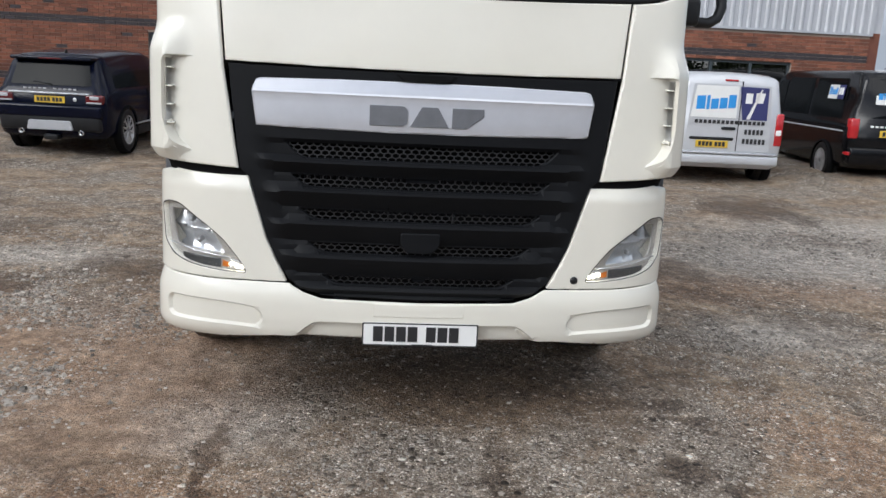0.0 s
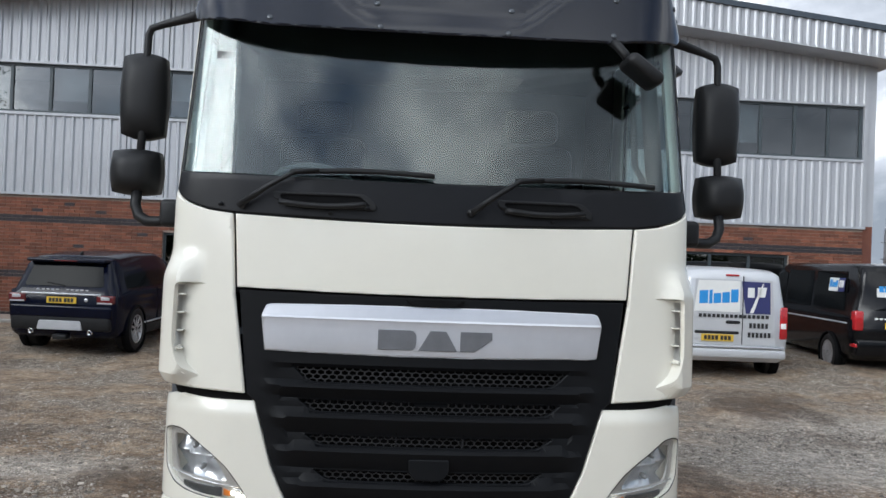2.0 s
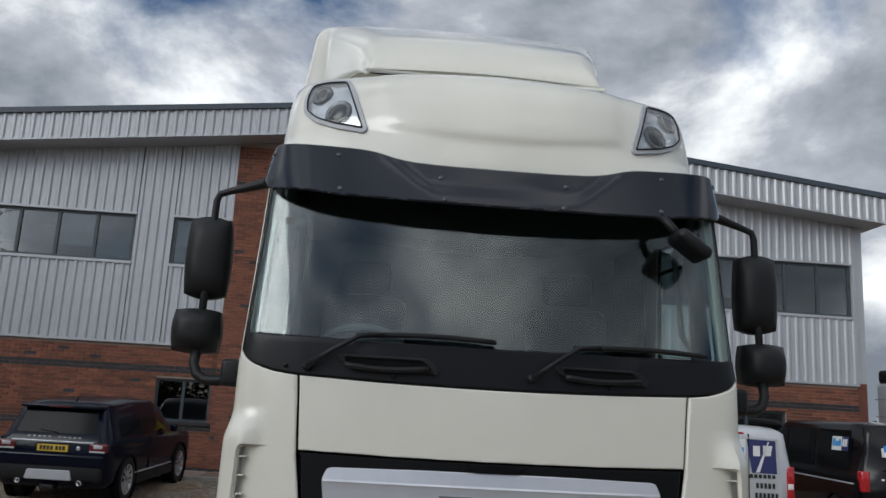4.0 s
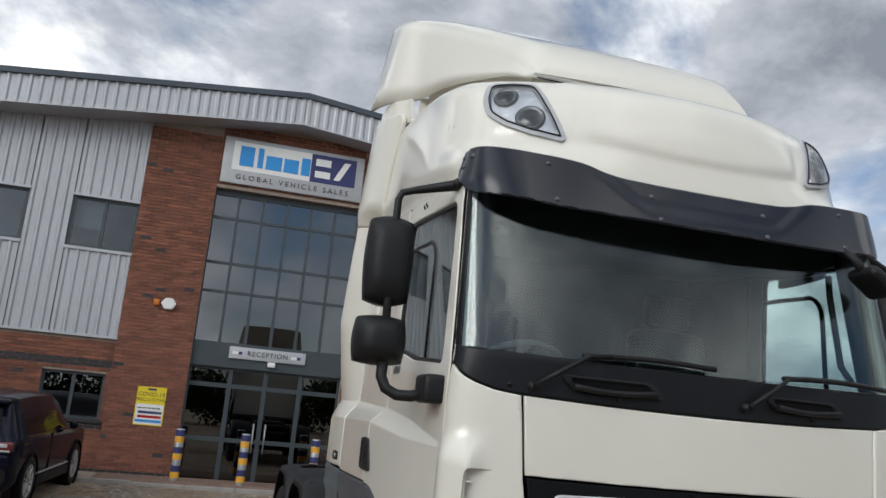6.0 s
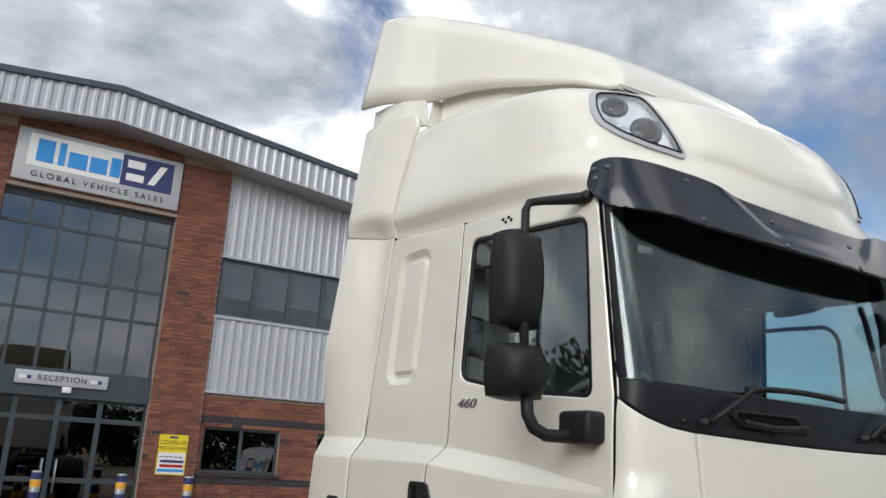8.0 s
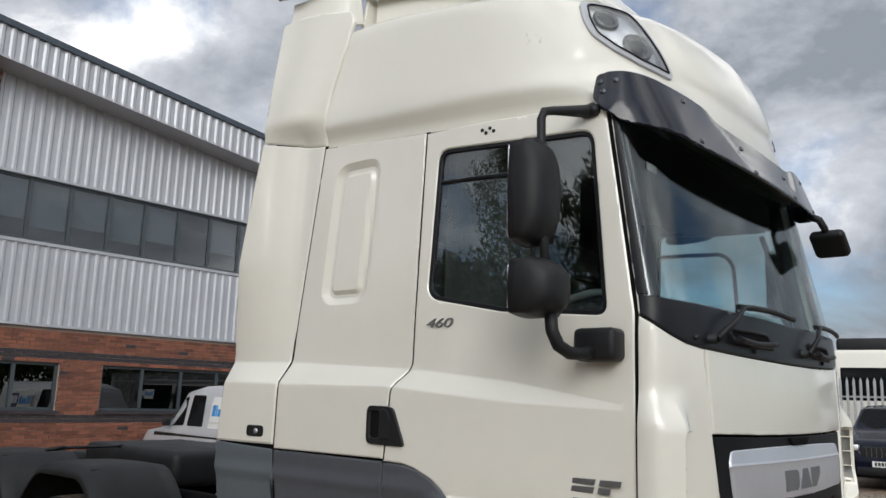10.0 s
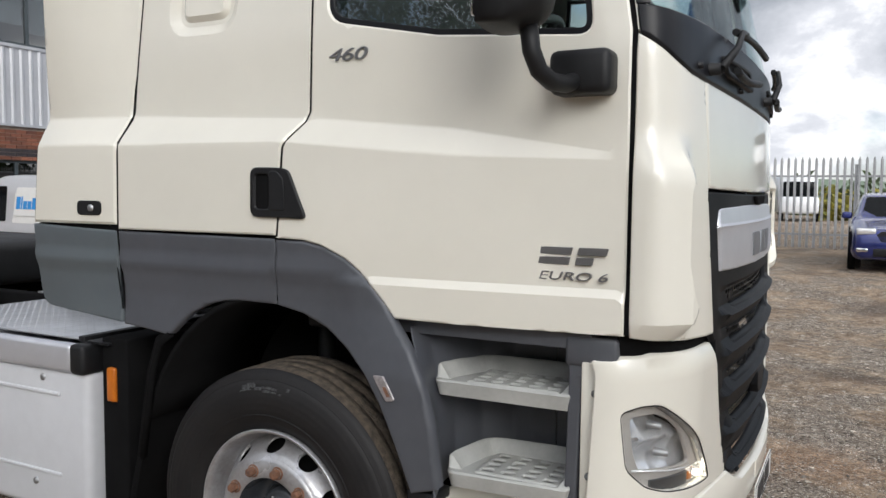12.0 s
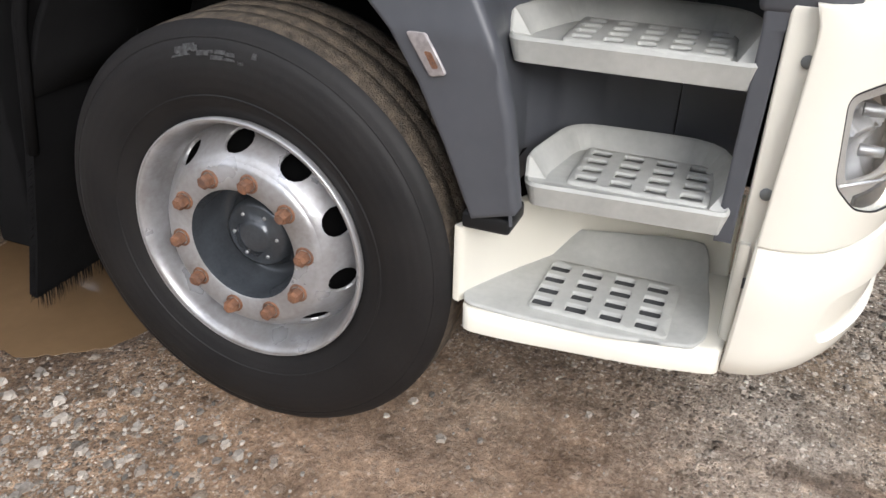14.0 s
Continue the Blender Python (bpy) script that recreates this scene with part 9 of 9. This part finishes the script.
def build_distance():
    rng = random.Random(11)
    for i in range(6):
        x, y = -26 + rng.uniform(-3, 3), -16 + i * 6.2 + rng.uniform(-1.5, 1.5)
        h = rng.uniform(9, 13)
        t = thing("tree", "tall bare-limbed tree with dark green crown", "tree", "trees along the yard's edge", at=pose(x, y, GZ))
        part("trunk", tube([(0, 0, -0.2), (0.1, 0.05, h * 0.25), (-0.1, 0.1, h * 0.5), (0.1, 0, h * 0.8)], [0.32, 0.24, 0.17, 0.06], 10), "bark", t)
        cs = []
        for k in range(15):
            a = k * 2.4
            z = h * (0.30 + 0.045 * k)
            l = (h * 0.30) * (1 - 0.4 * k / 15) * rng.uniform(0.7, 1.1)
            e = Vector((math.cos(a) * l, math.sin(a) * l, z + l * 0.5))
            part("limb", tube([(0, 0, z), e * 0.5 + Vector((0, 0, z * 0.5 - 0.2)), e], [0.10, 0.06, 0.02], 6), "bark", t)
            cs.append((e, h * 0.10 * rng.uniform(0.7, 1.2)))
            cs.append((e * 0.75 + Vector((0, 0, z * 0.25 + 0.5)), h * 0.08))
        part("crown", leafy("crown", cs, 0.10, 280, i), "leaf", t)
    hb = [((-23 + rng.uniform(-1.5, 1.5), y0 * 0.36 - 26, rng.uniform(0.8, 6.8)), rng.uniform(1.2, 1.9)) for y0 in range(170)]
    hb += [((-34 + x0 * 0.62, -24 + rng.uniform(-1.5, 1.5), rng.uniform(0.6, 3.6)), rng.uniform(1.1, 1.8)) for x0 in range(110)]
    ob = part("hedge_bank", leafy("hedge_bank", hb, 0.20, 420, 5), "leaf")
    tagged(ob, "dark scrub along the yard's edge", "hedge", kind="stuff")
    far = [((60 + rng.uniform(-6, 10), y0 * 4 - 60, 0.8), 2.6) for y0 in range(46)]
    ob = part("far_hedge", leafy("far_hedge", far, 0.45, 160, 6), "leaf")
    tagged(ob, "distant green hedge line", "hedge", kind="stuff")
    gorse = [((48 + rng.uniform(-3, 3), rng.uniform(-8, 22), 0.8), 1.3) for _ in range(14)]
    ob = part("gorse", leafy("gorse", gorse, 0.25, 160, 8), "gorse")
    tagged(ob, "yellow-green bushes beyond the fence", "bush", kind="stuff")
    # low hill on the skyline
    v, f = [], []
    for j in range(61):
        y = -300 + j * 10
        h = 7 + 5 * noise.noise((y * 0.01, 2.0, 0)) + 2.0 * noise.noise((y * 0.05, 5.0, 0))
        v += [(330, y * 1.6, -1), (345, y * 1.6, h)]
    f = [(2 * i, 2 * i + 1, 2 * i + 3, 2 * i + 2) for i in range(60)]
    ob = part("backdrop", mesh_of("backdrop", v, f), "hill")
    tagged(ob, "hazy low green hills on the skyline", "hills", kind="structure")
    for x, y in ((42, 5.2), (42.5, 8.2), (43, 2.6)):
        t = thing("distant_van", "white van parked beyond the fence", "van", "vans beyond the fence", at=pose(x, y, GZ, 0, 0, -80))
        part("body", box(-0.95, 0.95, 0.9, 5.0, 0.4, 2.4, 0.12, 2), "carwhite", t)
        part("nose", box(-0.93, 0.93, 0, 1.0, 0.4, 1.3, 0.15, 2), "carwhite", t)
        part("windscreen", box(-0.8, 0.8, 0.62, 0.92, 1.3, 2.1, 0.05, 2), "carglass", t)
        for s in (-1, 1):
            car_wheel(t, s * 0.95, 0.8, 0.33, 0.2, False, 5)


M["gorse"] = mat("gorse_bloom", (0.34, 0.27, 0.03), 0.8, var=0.5, scale=3, col2=(0.08, 0.11, 0.03))
M["hill"] = mat("hazy_hill", (0.20, 0.24, 0.20), 0.95, var=0.3, scale=0.05, col2=(0.15, 0.2, 0.14))
build_distance()

# ---------------------------------------------------------------- loose stones and the puddle
def build_stones():
    rng = random.Random(2)
    v, f = [], []

    def stone(x, y, r, zoff=0.0):
        k = len(v)
        a0 = rng.random() * 6.28
        n = 5
        z = ground_z(x, y) + zoff
        el = rng.uniform(0.6, 1.0)
        for j in range(n):
            a = a0 + 6.283 * j / n + rng.uniform(-0.3, 0.3)
            rr = r * rng.uniform(0.8, 1.15)
            v.append((x + math.cos(a) * rr, y + math.sin(a) * rr * el, z - r * 0.15))
        for j in range(n):
            a = a0 + 0.4 + 6.283 * j / n + rng.uniform(-0.3, 0.3)
            rr = r * rng.uniform(0.5, 0.8)
            v.append((x + math.cos(a) * rr, y + math.sin(a) * rr * el, z + r * rng.uniform(0.35, 0.6)))
        for j in range(n):
            f.append((k + j, k + (j + 1) % n, k + n + (j + 1) % n, k + n + j))
        f.append(tuple(k + n + j for j in range(n)))

    def tyre_gap(x, y):
        return abs(abs(x) - 1.06) < 0.17 and abs(y - 1.225) < 0.25
    for _ in range(5500):                         # beside the wheel and steps
        x, y = rng.uniform(-3.0, -0.3), rng.uniform(-1.5, 4.0)
        dens = 0.35 + 0.65 * noise.noise((x * 1.5, y * 1.5, 1.0))
        if rng.random() < dens and not tyre_gap(x, y):
            stone(x, y, rng.uniform(0.002, 0.007) if rng.random() < 0.93 else rng.uniform(0.008, 0.018))
    for _ in range(1000):                         # pale chips behind the wheel
        x, y = rng.gauss(-1.55, 0.20), rng.gauss(1.65, 0.30)
        if not tyre_gap(x, y) and x < -1.22:
            stone(x, y, rng.uniform(0.011, 0.025) if rng.random() < 0.11 else rng.uniform(0.0025, 0.009))
    for _ in range(16000):                        # open yard before the lorry
        x, y = rng.uniform(-7, 8), rng.uniform(-3.2, 9)
        dens = 0.03 + 0.55 * max(0.0, noise.noise((x * 0.55, y * 0.55, 4.0)) + 0.25 * noise.noise((x * 2.2, y * 2.2, 2.0)))
        if rng.random() < dens and not tyre_gap(x, y):
            stone(x, y, rng.uniform(0.004, 0.012) if rng.random() < 0.95 else rng.uniform(0.012, 0.028))
    for _ in range(26000):                        # grit on the bare ground round the cab's front
        x, y = rng.uniform(-2.8, 2.6), rng.uniform(-1.9, 1.2)
        dens = 0.12 + 1.3 * max(0.0, noise.noise((x * 1.3, y * 1.3, 6.0)) + 0.4 * noise.noise((x * 4, y * 4, 2.0)))
        if rng.random() < dens * (0.25 if x < -0.8 and y > -0.5 else 1) and not tyre_gap(x, y):
            stone(x, y, rng.uniform(0.003, 0.008) if rng.random() < 0.94 else rng.uniform(0.008, 0.018))
    for cx, cy, rx, ry, n in ((-2.6, 1.9, 0.8, 0.9, 3200), (-2.0, 0.4, 0.5, 0.5, 900), (4.6, 4.6, 1.5, 0.8, 4200), (2.7, 1.2, 0.6, 0.5, 900), (-3.6, 3.6, 1.2, 0.8, 1600)):
        for _ in range(n):                        # drifts of rubble in the yard
            x, y = rng.gauss(cx, rx * 0.55), rng.gauss(cy, ry * 0.55)
            if noise.noise((x * 2.5, y * 2.5, 9.0)) > -0.15 and not tyre_gap(x, y):
                stone(x, y, rng.uniform(0.005, 0.014) if rng.random() < 0.9 else rng.uniform(0.014, 0.030))
    ob = part("loose_stones", mesh_of("loose_stones", v, f), "stone_mix")
    tagged(ob, "loose pale limestone chips on the yard", "stones", kind="stuff")
    o = spaced(rounded([(-1.22, 1.92), (-1.02, 1.74), (-0.6, 1.75), (-0.4, 2.3), (-0.7, 2.7), (-1.12, 2.55), (-1.27, 2.2)], 0.3), 0.03)
    o = [(x + 0.05 * noise.noise((x * 5, y * 5, 0)) + 0.02 * noise.noise((x * 22, y * 22, 1)), y + 0.05 * noise.noise((x * 5, y * 5, 5)) + 0.02 * noise.noise((x * 22, y * 22, 3))) for x, y in o]
    pd = part("puddle", panel(o, lambda x, y: (x, y, -0.024), (), 0.2, 0.002, 0), "muddy_water")
    tagged(pd, "shallow muddy brown puddle behind the wheel", "puddle", kind="structure")


M["muddy_water"] = mat("muddy_water", (0.17, 0.108, 0.058), 0.08, var=0.2, scale=3)
build_stones()

# ---------------------------------------------------------------- bricks of the office front, last
def build_bricks():
    rng = random.Random(9)
    BL, BH, J = 0.215, 0.065, 0.010
    me_r = me_d = None
    singles = 0
    v, f = {0: [], 1: [], 2: []}, {0: [], 1: [], 2: []}

    def brick(x0, x1, z, yf, dark, single):
        nonlocal me_r, me_d, singles
        if single and abs(x1 - x0 - BL) < 1e-3 and singles < 300:
            if dark:
                if me_d is None:
                    me_d = box(-BL / 2, BL / 2, -0.012, 0.01, 0, BH, 0.003, 1)
                    m2 = bpy.data.meshes.new("brick")
                    me_d.to_mesh(m2)
                    me_d.free()
                    me_d = m2
                    me_d.materials.append(M["brick_dark"])
                me = me_d
            else:
                if me_r is None:
                    b = box(-BL / 2, BL / 2, -0.012, 0.01, 0, BH, 0.003, 1)
                    me_r = bpy.data.meshes.new("brick")
                    b.to_mesh(me_r)
                    b.free()
                    me_r.materials.append(M["brick"])
                me = me_r
            ob = new("brick", me)
            ob.parent = building
            ob.location = ((x0 + x1) / 2, yf + rng.uniform(-0.002, 0.002), z)
            singles += 1
            return
        k = 0 if not dark else 1
        vv, ff = v[k], f[k]
        q = len(vv)
        y0, y1 = yf - 0.012 + rng.uniform(-0.002, 0.002), yf + 0.01
        vv += [(x0, y0, z), (x1, y0, z), (x1, y0, z + BH), (x0, y0, z + BH), (x0, y1, z), (x1, y1, z), (x1, y1, z + BH), (x0, y1, z + BH)]
        ff += [(q, q + 1, q + 2, q + 3), (q + 3, q + 2, q + 6, q + 7), (q, q + 4, q + 5, q + 1), (q, q + 3, q + 7, q + 4), (q + 1, q + 5, q + 6, q + 2)]

    def field(x0, x1, z0, z1, yf, holes=(), bands=(), single=False):
        row = int(z0 / (BH + J))
        while row * (BH + J) + BH <= z1 + 1e-6:
            z = row * (BH + J)
            row += 1
            if z < z0:
                continue
            x = x0 - (0.1125 if row % 2 else 0)
            dark = any(a <= z < c for a, c in bands)
            while x < x1:
                a, c = max(x, x0), min(x + BL, x1)
                x += BL + J
                if c - a < 0.03:
                    continue
                bits = [(a, c)]
                for h0, h1, hz0, hz1 in holes:
                    if z + BH > hz0 and z < hz1:
                        nb = []
                        for p, q in bits:
                            if q <= h0 or p >= h1:
                                nb.append((p, q))
                            else:
                                if p < h0 - 0.02:
                                    nb.append((p, h0))
                                if q > h1 + 0.02:
                                    nb.append((h1, q))
                        bits = nb
                for p, q in bits:
                    d2 = dark or (rng.random() < 0.012)
                    brick(p, q, z, yf, d2, single)
    bands = ((0.15, 0.29), (1.04, 1.19), (2.24, 2.39))
    field(X_L, PIER_A - 0.005, 0.15, CLAD_Z - 0.05, WY, GF_WIN, bands)
    field(PIER_A, ENT_A, 0.15, fascia_low(PIER_A), WY - 0.085, (), ((0.15, 0.29),), True)
    field(PIER_B + 0.005, X_R, 0.15, CLAD_Z - 0.05, WY, GF_WIN, bands)
    field(ENT_B, PIER_B, 0.15, fascia_low(PIER_B), WY - 0.085, (), ((0.15, 0.29),))
    field(ENT_A + 0.005, ENT_B - 0.005, 6.32, 7.75, WY - 0.07)
    for k, m2 in ((0, "brick_mix"), (1, "brick_dark")):
        ob = part("brickwork", mesh_of("brickwork", v[k], f[k]), m2, building, "red brick courses" if k == 0 else "dark blue brick courses")
        ob["kind"] = "stuff"


M["brick_mix"] = island_mix(mat("red_brick_mixed", (0.225, 0.084, 0.047), 0.88, var=0.4, scale=5, col2=(0.15, 0.056, 0.036), bump=0.4, bscale=60), 0.62, 1.28)
build_bricks()
